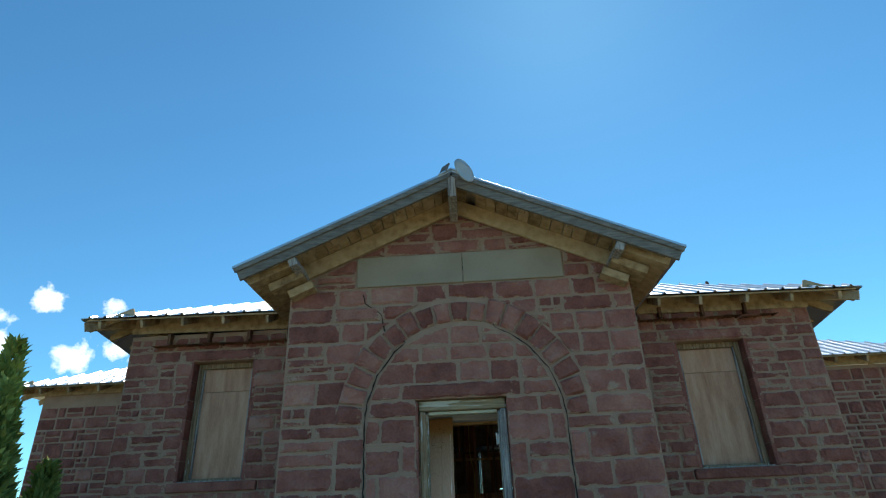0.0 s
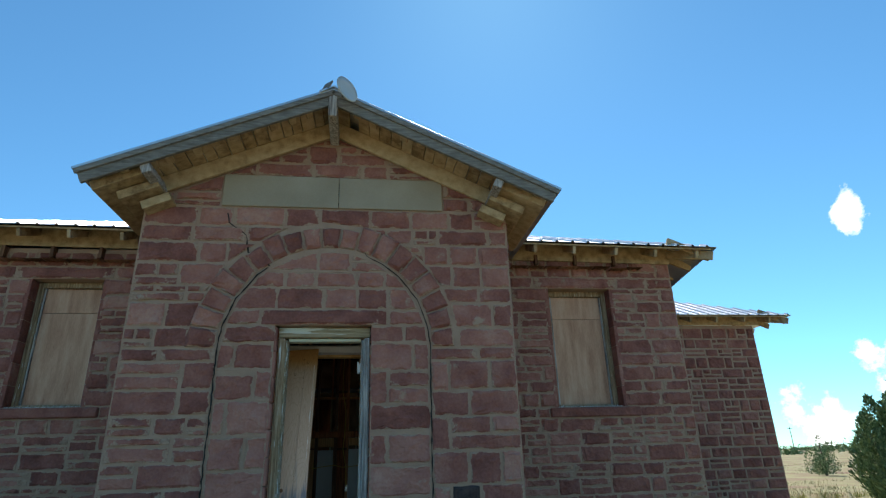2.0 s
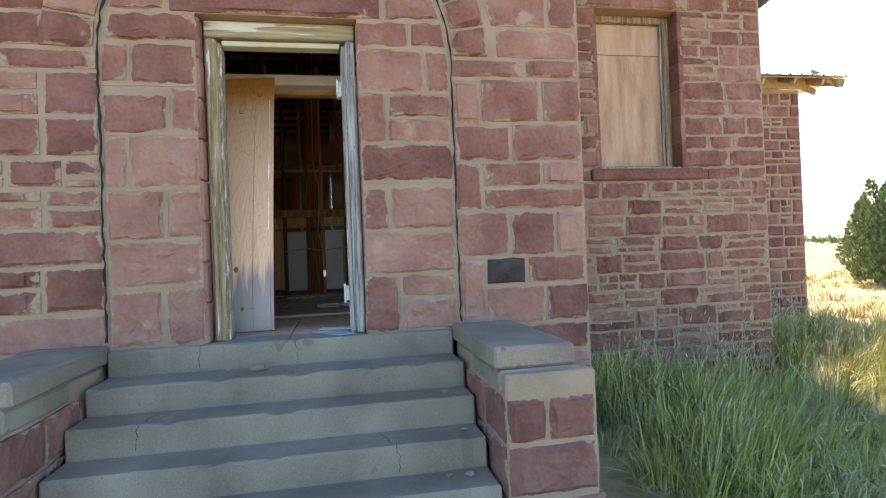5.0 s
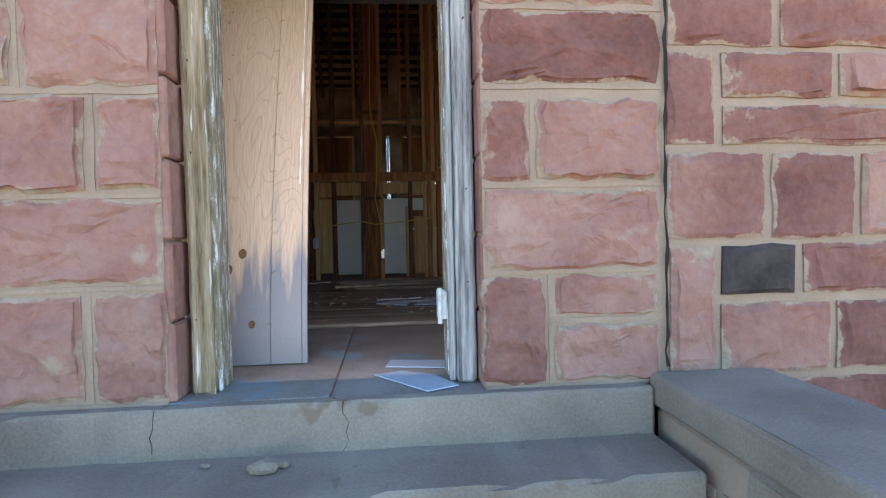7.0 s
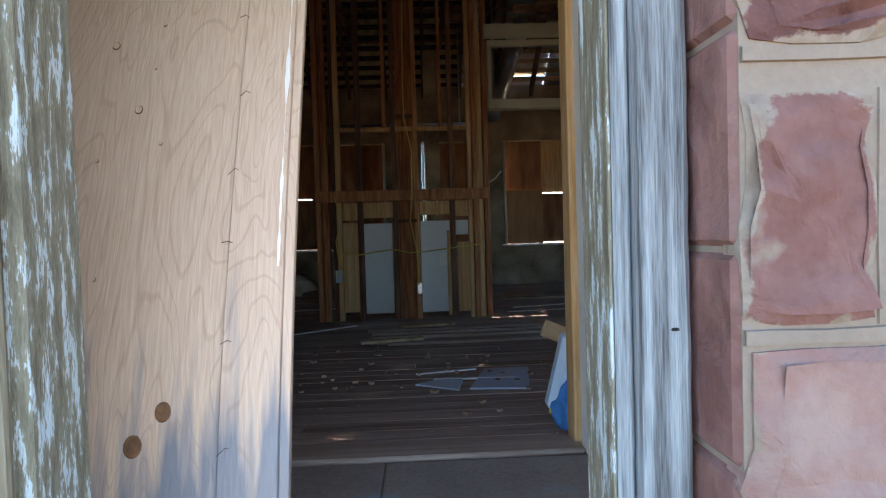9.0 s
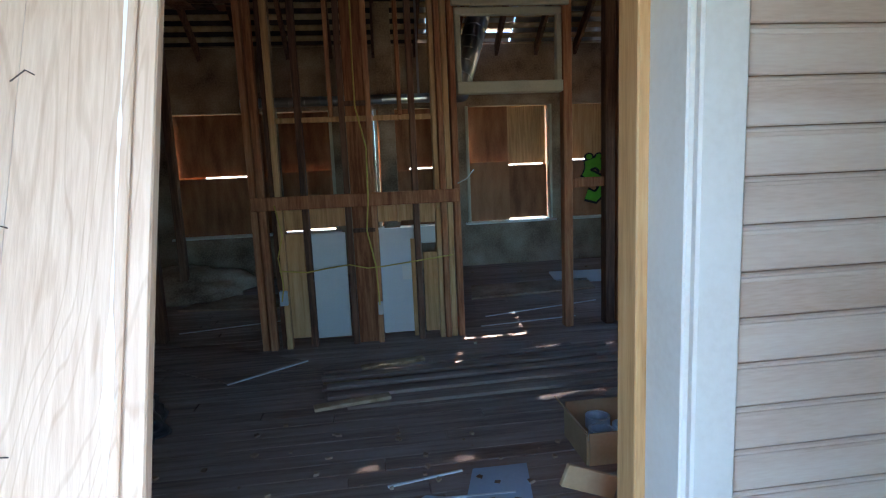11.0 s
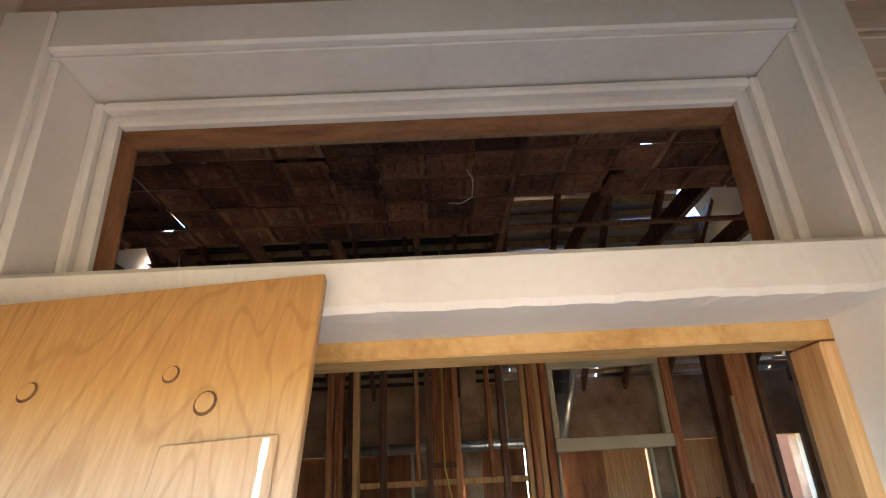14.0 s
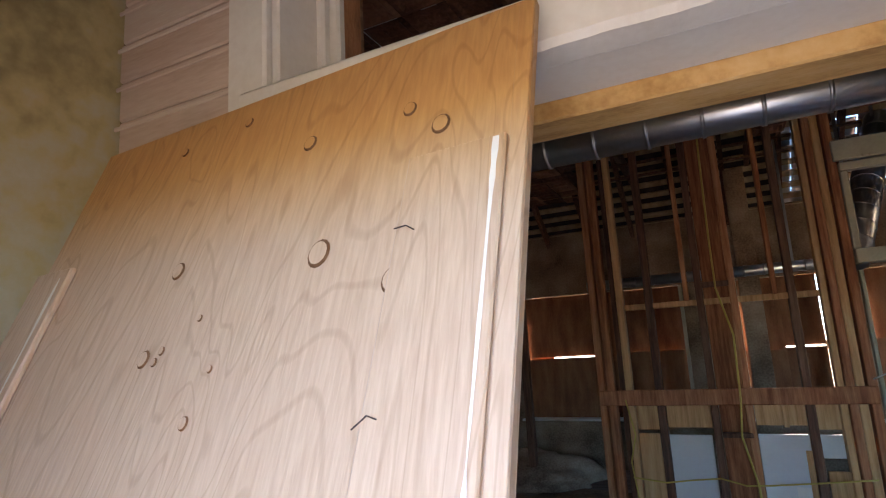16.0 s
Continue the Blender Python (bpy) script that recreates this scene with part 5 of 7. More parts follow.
for x, w, mat, dy in ((1.415, 0.045, M_STUD, 0), (1.475, 0.05, M_STUD, -0.012), (1.545, 0.03, M_DARKSTUD, 0.02), (1.585, 0.04, M_NEWWOOD, 0), (1.765, 0.045, M_DARKSTUD, 0), (2.065, 0.04, M_DARKSTUD, 0), (2.25, 0.04, M_STUD, -0.01), (2.555, 0.042, M_DARKSTUD, 0), (2.71, 0.035, M_NEWWOOD, 0), (2.755, 0.04, M_STUD, -0.01), (2.80, 0.04, M_NEWWOOD, 0.005), (2.855, 0.045, M_STUD, 0)):
    stud(x, w, mat, y=PY + dy)
for x in (1.99, 2.47):
    stud(x, 0.028, M_STUD, 2.56)
under(part("wide_board", bx((2.09, PY + 0.04, FLOOR + 0.05), (2.23, PY + 0.065, 3.84), 0.004), M_STUD), part_wall)
under(part("rail", bx((1.40, PY - 0.022, 1.965), (2.875, PY - 0.003, 2.055), 0.005), M_STUD), part_wall)
under(part("thin_rail", bx((1.61, PY + 0.02, 2.53), (2.69, PY + 0.05, 2.565), 0.003), M_NEWWOOD), part_wall)
under(part("block", bx((2.085, PY - 0.02, 2.63), (2.235, PY + 0.03, 2.66), 0.003), M_DARKSTUD), part_wall)
under(part("block", bx((2.09, PY - 0.02, 1.79), (2.25, PY + 0.03, 1.815), 0.003), M_DARKSTUD), part_wall)
under(part("bottom_plate", bx((1.38, PY - 0.01, FLOOR), (2.90, PY + 0.10, FLOOR + 0.04), 0.005), M_STUD), part_wall)
for x0, x1, z0, z1 in ((1.61, 1.745, 1.82, 1.96), (1.79, 2.04, 1.835, 1.96), (2.275, 2.53, 1.85, 1.96), (2.58, 2.69, 1.83, 1.96)):
    under(part("short_plank", bx((x0, PY + 0.05, z0), (x1, PY + 0.072, z1), 0.003), M_NEWWOOD), part_wall)
for x0, x1, z0, z1 in ((1.61, 1.735, 1.07, 1.80), (2.59, 2.70, 1.05, 1.62), (1.735, 1.765, 1.02, 1.66), (2.50, 2.53, 1.02, 1.72), (2.415, 2.44, 1.84, 1.99)):
    under(part("short_plank", bx((x0, PY + 0.045, z0), (x1, PY + 0.065, z1), 0.003), M_NEWWOOD), part_wall)
for x0, x1, z0, z1 in ((1.735, 2.03, 1.05, 1.79), (2.17 + 0.105, 2.53, 1.05, 1.80), (2.575, 2.69, 1.68, 1.80)):
    under(part("white_panel", bx((x0, PY + 0.075, z0), (x1, PY + 0.095, z1), 0.003), M_PANEL, None, "white insulation panel"), part_wall)
under(part("panel_label", bx((2.43, PY + 0.071, 1.43), (2.50, PY + 0.074, 1.53), 0.001), M_WHITE, None, "small paper label"), part_wall)
under(part("switch_box", bx((2.235, PY - 0.03, 1.21), (2.275, PY + 0.02, 1.30), 0.004), M_DUCT, None, "metal outlet box"), part_wall)
under(part("switch_box", bx((1.545, PY - 0.03, 1.32), (1.60, PY + 0.02, 1.42), 0.004), M_GLASSBLUE, None, "blue plastic outlet box"), part_wall)
for x0, x1 in ((1.30, 1.38), (1.74, 1.83)):
    under(part("offcut", bx((x0, PY - 0.14, FLOOR), (x1, PY - 0.05, FLOOR + 0.04), 0.004), M_NEWWOOD), part_wall)

cable = thing("yellow_cable", (2.17, PY - 0.03, 2.0), "loose yellow electrical cable stapled across the studs", "cable")
under(part("cable_run", tube([(2.19, PY - 0.03, 4.1), (2.17, PY - 0.03, 3.4), (2.16, PY - 0.03, 2.9), (2.16, PY - 0.035, 2.62), (2.22, PY - 0.05, 2.35), (2.21, PY - 0.04, 2.0), (2.19, PY - 0.03, 1.8), (2.24, PY - 0.035, 1.55), (2.25, PY - 0.035, 1.28)], 0.006, 6), M_WIRE, smooth=True), cable)
under(part("cable_run", tube([(1.56, PY - 0.03, 1.56), (1.75, PY - 0.03, 1.54), (1.9, PY - 0.03, 1.56), (2.05, PY - 0.03, 1.575), (2.18, PY - 0.04, 1.545), (2.3, PY - 0.03, 1.55), (2.5, PY - 0.035, 1.57), (2.8, PY - 0.03, 1.60)], 0.005, 6), M_WIRE, smooth=True), cable)
under(part("cable_run", tube([(1.56, PY - 0.02, 2.0), (1.60, PY - 0.03, 1.8), (1.56, PY - 0.04, 1.65), (1.58, PY - 0.03, 1.45), (1.56, PY - 0.03, 1.35)], 0.005, 6), M_WIRE, smooth=True), cable)
under(part("cable_run", tube([(2.86, PY - 0.02, 2.09), (2.92, PY - 0.06, 2.12), (2.97, PY - 0.08, 2.18)], 0.004, 6), M_PANEL, smooth=True), cable)

# the partition and its cable were drawn to a smaller module: bring them to their true size
grow = Matrix(((1.1135, 0, 0, 1.30 - 1.42 * 1.1135), (0, 1, 0, 0), (0, 0, 1.175, 1.0 - 1.05 * 1.175), (0, 0, 0, 1)))
for holder in (part_wall, cable):
    for o in holder.children:
        o.data.transform(grow)

# inner window sash over the gap in the partition, posts to its side
sash = thing("transom_sash", (3.35, PY, 2.92), "cream-painted empty transom sash above the partition gap", "window sash")
for lo, hi in (((2.93, PY - 0.03, 2.92), (3.79, PY + 0.08, 3.01)), ((2.93, PY, 3.52), (3.79, PY + 0.06, 3.575)), ((2.93, PY, 3.011), (2.972, PY + 0.06, 3.519)), ((3.745, PY, 3.011), (3.79, PY + 0.06, 3.519))):
    under(part("sash_rail", bx(lo, hi, 0.006), M_CREAM), sash)
under(part("header_board", bx((2.90, PY - 0.04, 3.58), (3.84, PY - 0.005, 3.715), 0.006), M_CREAM), sash)
posts = thing("timber_posts", (4.0, PY, FLOOR), "old timber posts with scabbed-on boards", "posts", kind="structure")
for x, w, mat, dy, dep in ((3.835, 0.075, M_STUD, 0, 0.09), (4.20, 0.085, M_DARKSTUD, 0.0, 0.1), (4.375, 0.18, M_STUD, -0.02, 0.15), (4.62, 0.07, M_DARKSTUD, 0.3, 0.1), (4.86, 0.06, M_DARKSTUD, 0.6, 0.1)):
    bm = bx((x - w / 2, PY + dy, FLOOR), (x + w / 2, PY + dy + dep, CEIL + 0.02), 0.006)
    under(part("post", bm, mat), posts)
under(part("cross_rail", bx((3.875, PY + 0.02, 2.14), (4.155, PY + 0.06, 2.22), 0.004), M_STUD), posts)
under(part("split_lath", bx((4.26, PY - 0.04, 2.65), (4.29, PY - 0.021, 3.25), 0.004), M_SOFFIT), posts)
left_posts = thing("timber_posts", (0.4, PY, FLOOR), "dark stained studs of the stripped side partition", "posts", kind="structure")
for x, y, w in ((-0.07, 10.99, 0.09), (0.34, 11.13, 0.09), (-0.60, 10.9, 0.08), (0.1, 12.6, 0.08)):
    under(part("post", bx((x - w / 2, y, FLOOR), (x + w / 2, y + 0.09, CEIL - 0.006), 0.005), M_DARKSTUD), left_posts)
under(part("cross_rail", bx((-0.02, 11.05, 2.1), (0.295, 11.09, 2.18), 0.004), M_DARKSTUD), left_posts)
for x, y, w in ((1.15, 12.9, 0.10), (2.45, 13.2, 0.20), (2.05, 13.0, 0.08)):
    under(part("post", bx((x - w / 2, y, FLOOR), (x + w / 2, y + 0.05, CEIL), 0.005), M_OLDPLASTER), left_posts)

# ducts
for name, p, q, r, lab in (("spiral_duct", (0.9, 12.5, 3.1), (3.05, 12.5, 3.11), 0.05, "thin silver spiral duct behind the partition"), ("spiral_duct", (0.2, 8.33, 3.20), (4.6, 8.27, 3.22), 0.065, "dark spiral metal duct under the ceiling"), ("spiral_duct", (3.02, 11.3, 3.0), (3.55, 12.2, 4.25), 0.11, "slanting metal duct behind the sash")):
    du = thing(name, p, lab, "duct")
    under(part("pipe", tube([p, q], r, 20), M_DUCT, smooth=True), du)
    P, Q = Vector(p), Vector(q)
    n = int((Q - P).length / 0.16)
    for k in range(1, n):
        c = P.lerp(Q, k / n)
        dirn = (Q - P).normalized() * 0.006
        under(part("seam", tube([c - dirn, c + dirn], r + 0.004, 20), M_DUCT, smooth=True), du)
    for c in (P.lerp(Q, 0.12), P.lerp(Q, 0.88)):
        under(part("hanger_strap", bx((c.x - 0.012, c.y - 0.002, c.z + r), (c.x + 0.012, c.y + 0.002, CEIL + 0.06), 0), M_DUCT), du)

wire_ob = thing("hanging_wire", (2.31, 9.02, CEIL - 0.2), "loose white wire hanging from the torn ceiling", "wire")
under(part("wire_loop", tube([(2.31, 9.02, CEIL), (2.34, 9.02, CEIL - 0.07), (2.33, 9.03, CEIL - 0.17), (2.27, 9.04, CEIL - 0.20), (2.20, 9.05, CEIL - 0.19)], 0.004, 6), M_PANEL, smooth=True), wire_ob)
for x, y, z in ((0.35, 10.0, 0.55), (0.62, 10.2, 0.4)):
    wo = thing("hanging_wire", (x, y, CEIL - z), "loose white wire hanging from the torn ceiling", "wire")
    under(part("wire_loop", tube([(x, y, CEIL), (x + 0.02, y, CEIL - z * 0.5), (x - 0.01, y, CEIL - z)], 0.004, 6), M_PANEL, smooth=True), wo)

# graffiti on the boarded window
graf = thing("graffiti_letter", (5.42, HB + 0.095, 2.06), "bright green spray-painted letter outlined in black", "graffiti")
def fat_s(w, y, mat, name):
    pts = [(0.16, 0.24), (0.04, 0.33), (-0.12, 0.28), (-0.15, 0.14), (-0.02, 0.05), (0.13, -0.03), (0.16, -0.18), (0.02, -0.30), (-0.15, -0.24)]
    bm = tube([(5.42 + a * 0.8, y, 2.06 + b * 0.8) for a, b in pts], w * 0.4, 12)
    for v in bm.verts:
        v.co.y = y + (v.co.y - y) * 0.03
    under(part(name, bm, mat), graf)
fat_s(0.27, HB + 0.102, M_INK, "outline")
fat_s(0.18, HB + 0.096, M_GREEN, "fill")
for x in (5.34, 5.49):
    for r, y, mat, name in ((0.075, HB + 0.101, M_INK, "outline"), (0.048, HB + 0.095, M_GREEN, "fill")):
        bm = bmesh.new()
        bmesh.ops.create_icosphere(bm, subdivisions=2, radius=r, matrix=Matrix.Translation((x, y, 2.40)) @ Matrix.Diagonal((1, 0.03, 0.8, 1)))
        under(part(name, bm, mat), graf)

# ---- loose things on the hall floor ----
rng = random.Random(14)
for k in range(15):
    x0 = 1.76 + rng.uniform(0, 0.35)
    x1 = x0 + (rng.uniform(1.7, 2.4) if k % 4 else 0.45)
    yy = 9.40 + 0.052 * k
    z = FLOOR + (0.0 if k % 3 else 0.026)
    plank = thing("loose_plank", (x0, yy, z), "dusty old floor plank lying in a low pile", "plank", "planks piled on the floor")
    under(part("board", beam((x0, yy, z + 0.012), (x1, yy + 0.08 + rng.uniform(-0.03, 0.03), z + 0.012), 0.07, 0.022, 0.003), M_FLOOR if k % 4 else M_SOFFIT), plank)


def flat_sheet(name, pts, z, mat, label, category, th=0.008):
    bm = bmesh.new()
    up = [bm.verts.new((x, y, z + th)) for x, y in pts]
    dn = [bm.verts.new((x, y, z)) for x, y in pts]
    bm.faces.new(up)
    bm.faces.new(dn[::-1])
    for i in range(len(pts)):
        j = (i + 1) % len(pts)
        bm.faces.new((up[i], dn[i], dn[j], up[j]))
    return tagged(part(name, bm, mat), label, category)


flat_sheet("fallen_sheet", [(0.45, 10.55), (1.16, 10.02), (1.62, 10.38), (0.80, 10.95)], FLOOR, M_FLOOR, "thin brown sheet lying on the boards", "sheet")
flat_sheet("fallen_tile", [(2.48, 8.22), (2.78, 8.18), (2.86, 8.62), (2.60, 8.62)], FLOOR, M_GLASSBLUE, "blue-grey fallen tile on the floor", "tile")
flat_sheet("fallen_tile", [(2.20, 8.33), (2.42, 8.20), (2.46, 8.42), (2.36, 8.45)], FLOOR, M_GLASSBLUE, "blue-grey fallen tile on the floor", "tile")
flat_sheet("fallen_tile", [(2.24, 6.24), (2.42, 5.995), (2.53, 6.05), (2.46, 6.20), (2.34, 6.28)], FLOOR, M_GLASSBLUE, "pale blue broken pane at the doorway", "tile", 0.004)
flat_sheet("fallen_tile", [(2.28, 6.36), (2.53, 6.30), (2.55, 6.42), (2.30, 6.47)], FLOOR, M_GLASSBLUE, "pale blue broken pane at the doorway", "tile", 0.004)
flat_sheet("plaster_board", [(4.3, 12.4), (5.3, 12.3), (5.4, 12.9), (4.4, 13.0)], FLOOR, M_PANEL, "white panel lying on the floor", "panel", 0.02)
flat_sheet("plaster_board", [(3.2, 11.9), (4.6, 12.0), (4.7, 12.5), (3.3, 12.5)], FLOOR, M_OLDPLASTER, "dusty plaster board lying on the floor", "panel", 0.02)
flat_sheet("plaster_board", [(0.1, 12.3), (1.2, 12.1), (1.4, 12.7), (0.3, 12.9)], FLOOR, M_OLDPLASTER, "dusty plaster board lying on the floor", "panel", 0.02)


def lumpy(name, c, size, mat, label, category, seed):
    bm = bmesh.new()
    bmesh.ops.create_icosphere(bm, subdivisions=4, radius=1)
    o = Vector((seed * 3.7, seed, 0))
    for v in bm.verts:
        n = 1 + 0.35 * noise.noise(v.co * 1.6 + o) + 0.16 * noise.noise(v.co * 4.5 + o) + 0.07 * noise.noise(v.co * 11 + o)
        v.co = Vector((v.co.x * size[0] * n, v.co.y * size[1] * n, max(v.co.z * n, -0.55) * size[2] + 0.55 * size[2])) + Vector(c)
    return tagged(part(name, bm, mat, smooth=True), label, category)


lumpy("rubbish_bag", (0.72, 9.30, FLOOR), (0.28, 0.24, 0.18), M_BAG, "crumpled black plastic rubbish bag on the floor", "bag", 2)
lumpy("rubble_mound", (0.0, 12.9, FLOOR), (0.7, 0.4, 0.22), M_OLDPLASTER, "mound of plaster rubble against the wall", "rubble", 5)
lumpy("blue_bag", (2.86, 7.63, FLOOR), (0.085, 0.09, 0.12), M_BLUE, "crumpled blue printed bag by the inner door", "bag", 7)
box_ob = thing("cardboard_box", (3.30, 8.71, FLOOR), "open torn cardboard box of tape rolls", "box")
for lo, hi in (((3.14, 8.54, FLOOR), (3.48, 8.55, FLOOR + 0.16)), ((3.14, 8.86, FLOOR), (3.48, 8.87, FLOOR + 0.18)), ((3.13, 8.55, FLOOR), (3.14, 8.86, FLOOR + 0.15)), ((3.48, 8.55, FLOOR), (3.49, 8.86, FLOOR + 0.18)), ((3.14, 8.55, FLOOR), (3.48, 8.86, FLOOR + 0.01))):
    under(part("box_side", bx(lo, hi, 0.002), M_CARD), box_ob)
under(part("flap", beam((3.08, 8.71, FLOOR + 0.22), (3.14, 8.71, FLOOR + 0.15), 0.3, 0.006, 0.001, up=(1, 0, 1)), M_CARD), box_ob)
for k, (x, y) in enumerate(((3.24, 8.64), (3.37, 8.66), (3.28, 8.78))):
    bm = bmesh.new()
    rr = []
    for r, z in ((0.05, 0.0), (0.062, 0.0), (0.062, 0.06), (0.05, 0.06)):
        rr.append([bm.verts.new((x + r * math.cos(a), y + r * math.sin(a), FLOOR + 0.07 + z)) for a in [2 * math.pi * q / 24 for q in range(24)]])
    for a in range(4):
        for q in range(24):
            bm.faces.new((rr[a][q], rr[a][(q + 1) % 24], rr[(a + 1) % 4][(q + 1) % 24], rr[(a + 1) % 4][q]))
    tagged(part("tape_roll", bm, M_GLASSBLUE), "pale blue roll of tape in the box", "tape", "tape rolls in the box")
sack = thing("printed_sack", (2.88, 7.66, FLOOR), "pale blue printed sack with a yellow stripe", "sack")
m = Matrix.Translation((2.875, 7.68, FLOOR + 0.20)) @ Matrix.Rotation(radians(14), 4, "Y")
under(part("sack_body", bx((-0.09, -0.05, -0.17), (0.09, 0.05, 0.17), 0.025, m), M_BAGWHITE), sack)
under(part("stripe", bx((0.02, -0.053, -0.16), (0.08, -0.049, 0.10), 0, m), M_BLUE), sack)
under(part("stripe", bx((-0.085, -0.0535, -0.168), (0.085, -0.0495, -0.15), 0, m), M_YELLOW), sack)
under(part("print_bar", bx((-0.02, -0.054, -0.115), (0.05, -0.0535, -0.085), 0, m), M_YELLOW), sack)
tagged(part("wood_offcut", beam((2.80, 7.92, FLOOR + 0.36), (3.0, 7.95, FLOOR + 0.27), 0.02, 0.08, 0.003), M_CARD), "short brown board resting on the sack", "board")
app = thing("appliance", (0.15, 10.2, FLOOR), "rust-stained white appliance against the side wall", "appliance")
under(part("body", bx((-0.25, 9.95, FLOOR), (0.24, 10.45, FLOOR + 0.58), 0.03), M_WHITE), app)
under(part("rust_edge", bx((0.225, 9.94, FLOOR + 0.05), (0.248, 9.97, FLOOR + 0.56), 0.004), M_BOARD), app)
tagged(part("leaning_plank", beam((0.05, 10.6, FLOOR), (-0.1, 10.85, 2.7), 0.14, 0.03, 0.004), M_OLDPLASTER), "dusty plank leaning by the side partition", "plank")
rng = random.Random(77)
bv, bf = [], []
for k in range(190):
    x, y = rng.uniform(-0.4, 6.0), rng.uniform(7.7, 13.4)
    if k > 120:
        x, y = rng.uniform(1.4, 3.2), rng.uniform(7.55, 9.2)
    s = rng.uniform(0.004, 0.022)
    a = rng.uniform(0, 6.28)
    p = [(x + s * math.cos(a + q) * rng.uniform(0.6, 1.3), y + s * math.sin(a + q) * rng.uniform(0.6, 1.3)) for q in (0, 1.6, 3.1, 4.7)]
    i = len(bv)
    bv += [(u, v, FLOOR) for u, v in p] + [(u, v, FLOOR + s * 0.6) for u, v in p]
    bf += [(i + 4, i + 5, i + 6, i + 7), (i, i + 1, i + 5, i + 4), (i + 1, i + 2, i + 6, i + 5), (i + 2, i + 3, i + 7, i + 6), (i + 3, i, i + 4, i + 7)]
tagged(mesh_object("plaster_crumbs", bv, bf, M_OLDPLASTER), "scattered plaster crumbs on the floor", "debris", kind="stuff")
lathv = thing("fallen_lath", (1.3, 9.6, FLOOR), "thin pale strips of lath on the floor", "lath")
for p, q in (((1.16, 10.0), (1.66, 10.36)), ((2.2, 8.55), (2.55, 8.62)), ((2.3, 8.42), (2.75, 8.40)), ((0.4, 11.4), (1.3, 11.6)), ((3.2, 11.2), (4.4, 11.5)), ((3.1, 10.9), (4.0, 11.0))):
    under(part("strip", beam((*p, FLOOR + 0.006), (*q, FLOOR + 0.006), 0.012, 0.008, 0.001), M_PANEL), lathv)


# ---- vegetation ----
def blades(name, mat, count, spot, seed, height, width, lean=0.35, tip=None, label="", category="grass"):
    """Grass as stuff: each blade two tapering bent quads, in tufts."""
    r = np.random.RandomState(seed)
    pos = spot(r, count)
    n = len(pos)
    h = height(r, n)
    a = r.uniform(0, 2 * np.pi, n)
    ln = np.abs(r.normal(0, lean, n)) * h
    w = width * r.uniform(0.6, 1.4, n)
    base = np.array([[x, y, ground_z(x, y) - 0.01] for x, y in pos])
    d = np.stack([np.cos(a), np.sin(a), np.zeros(n)], 1)
    s = np.stack([-np.sin(a), np.cos(a), np.zeros(n)], 1)
    up = np.array([0, 0, 1.0])
    p1 = base + up * (h * 0.55)[:, None] + d * (ln * 0.3)[:, None]
    p2 = base + up * h[:, None] + d * ln[:, None]
    v = np.stack([base - s * w[:, None], base + s * w[:, None], p1 + s * (w * 0.75)[:, None], p1 - s * (w * 0.75)[:, None], p2], 1).reshape(-1, 3)
    f = []
    for i in range(n):
        k = i * 5
        f.append((k, k + 1, k + 2, k + 3))
        f.append((k + 3, k + 2, k + 4))
    ob = tagged(mesh_object(name, v.tolist(), f, mat), label, category, kind="stuff")
    if tip:
        pick = np.nonzero(r.uniform(0, 1, n) < tip[0])[0]
        tv, tf = [], []
        for i in pick:
            e = p2[i]
            dr = (p2[i] - p1[i])
            dr = dr / max(np.linalg.norm(dr), 1e-6)
            L, ww = tip[1] * r.uniform(0.6, 1.3), tip[2]
            k = len(tv)
            tv += [tuple(e), tuple(e + dr * L * 0.5 + s[i] * ww), tuple(e + dr * L), tuple(e + dr * L * 0.5 - s[i] * ww), tuple(e + dr * L * 0.5 + d[i] * ww), tuple(e + dr * L * 0.5 - d[i] * ww)]
            tf += [(k, k + 1, k + 2, k + 3), (k, k + 4, k + 2, k + 5)]
        tagged(mesh_object("grass_seed_heads", tv, tf, M_SEED), "pale feathery seed heads above the grass", "grass", kind="stuff")
    return ob


def outside(x, y):
    if BAY0 - 0.05 < x < BAY1 + 0.05 and y > 5.9:
        return False
    if 0.4 < x < 3.75 and 4.5 < y < 6:
        return False
    if WING0 - 0.05 < x < WING1 + 0.05 and y > WINGY - 0.06:
        return False
    if FAR0 < x < FAR1 and y > FARY - 0.1:
        return False
    return True


def tufts(areas, per, spread):
    def spot(r, count):
        out = []
        while len(out) < count:
            x0, x1, y0, y1 = areas[r.randint(len(areas))]
            cx, cy = r.uniform(x0, x1), r.uniform(y0, y1)
            if 1.2 < cx < 3.4 and cy < 5:
                continue
            for _ in range(per):
                x, y = cx + r.normal(0, spread), cy + r.normal(0, spread)
                if outside(x, y):
                    out.append((x, y))
        return np.array(out[:count])
    return spot


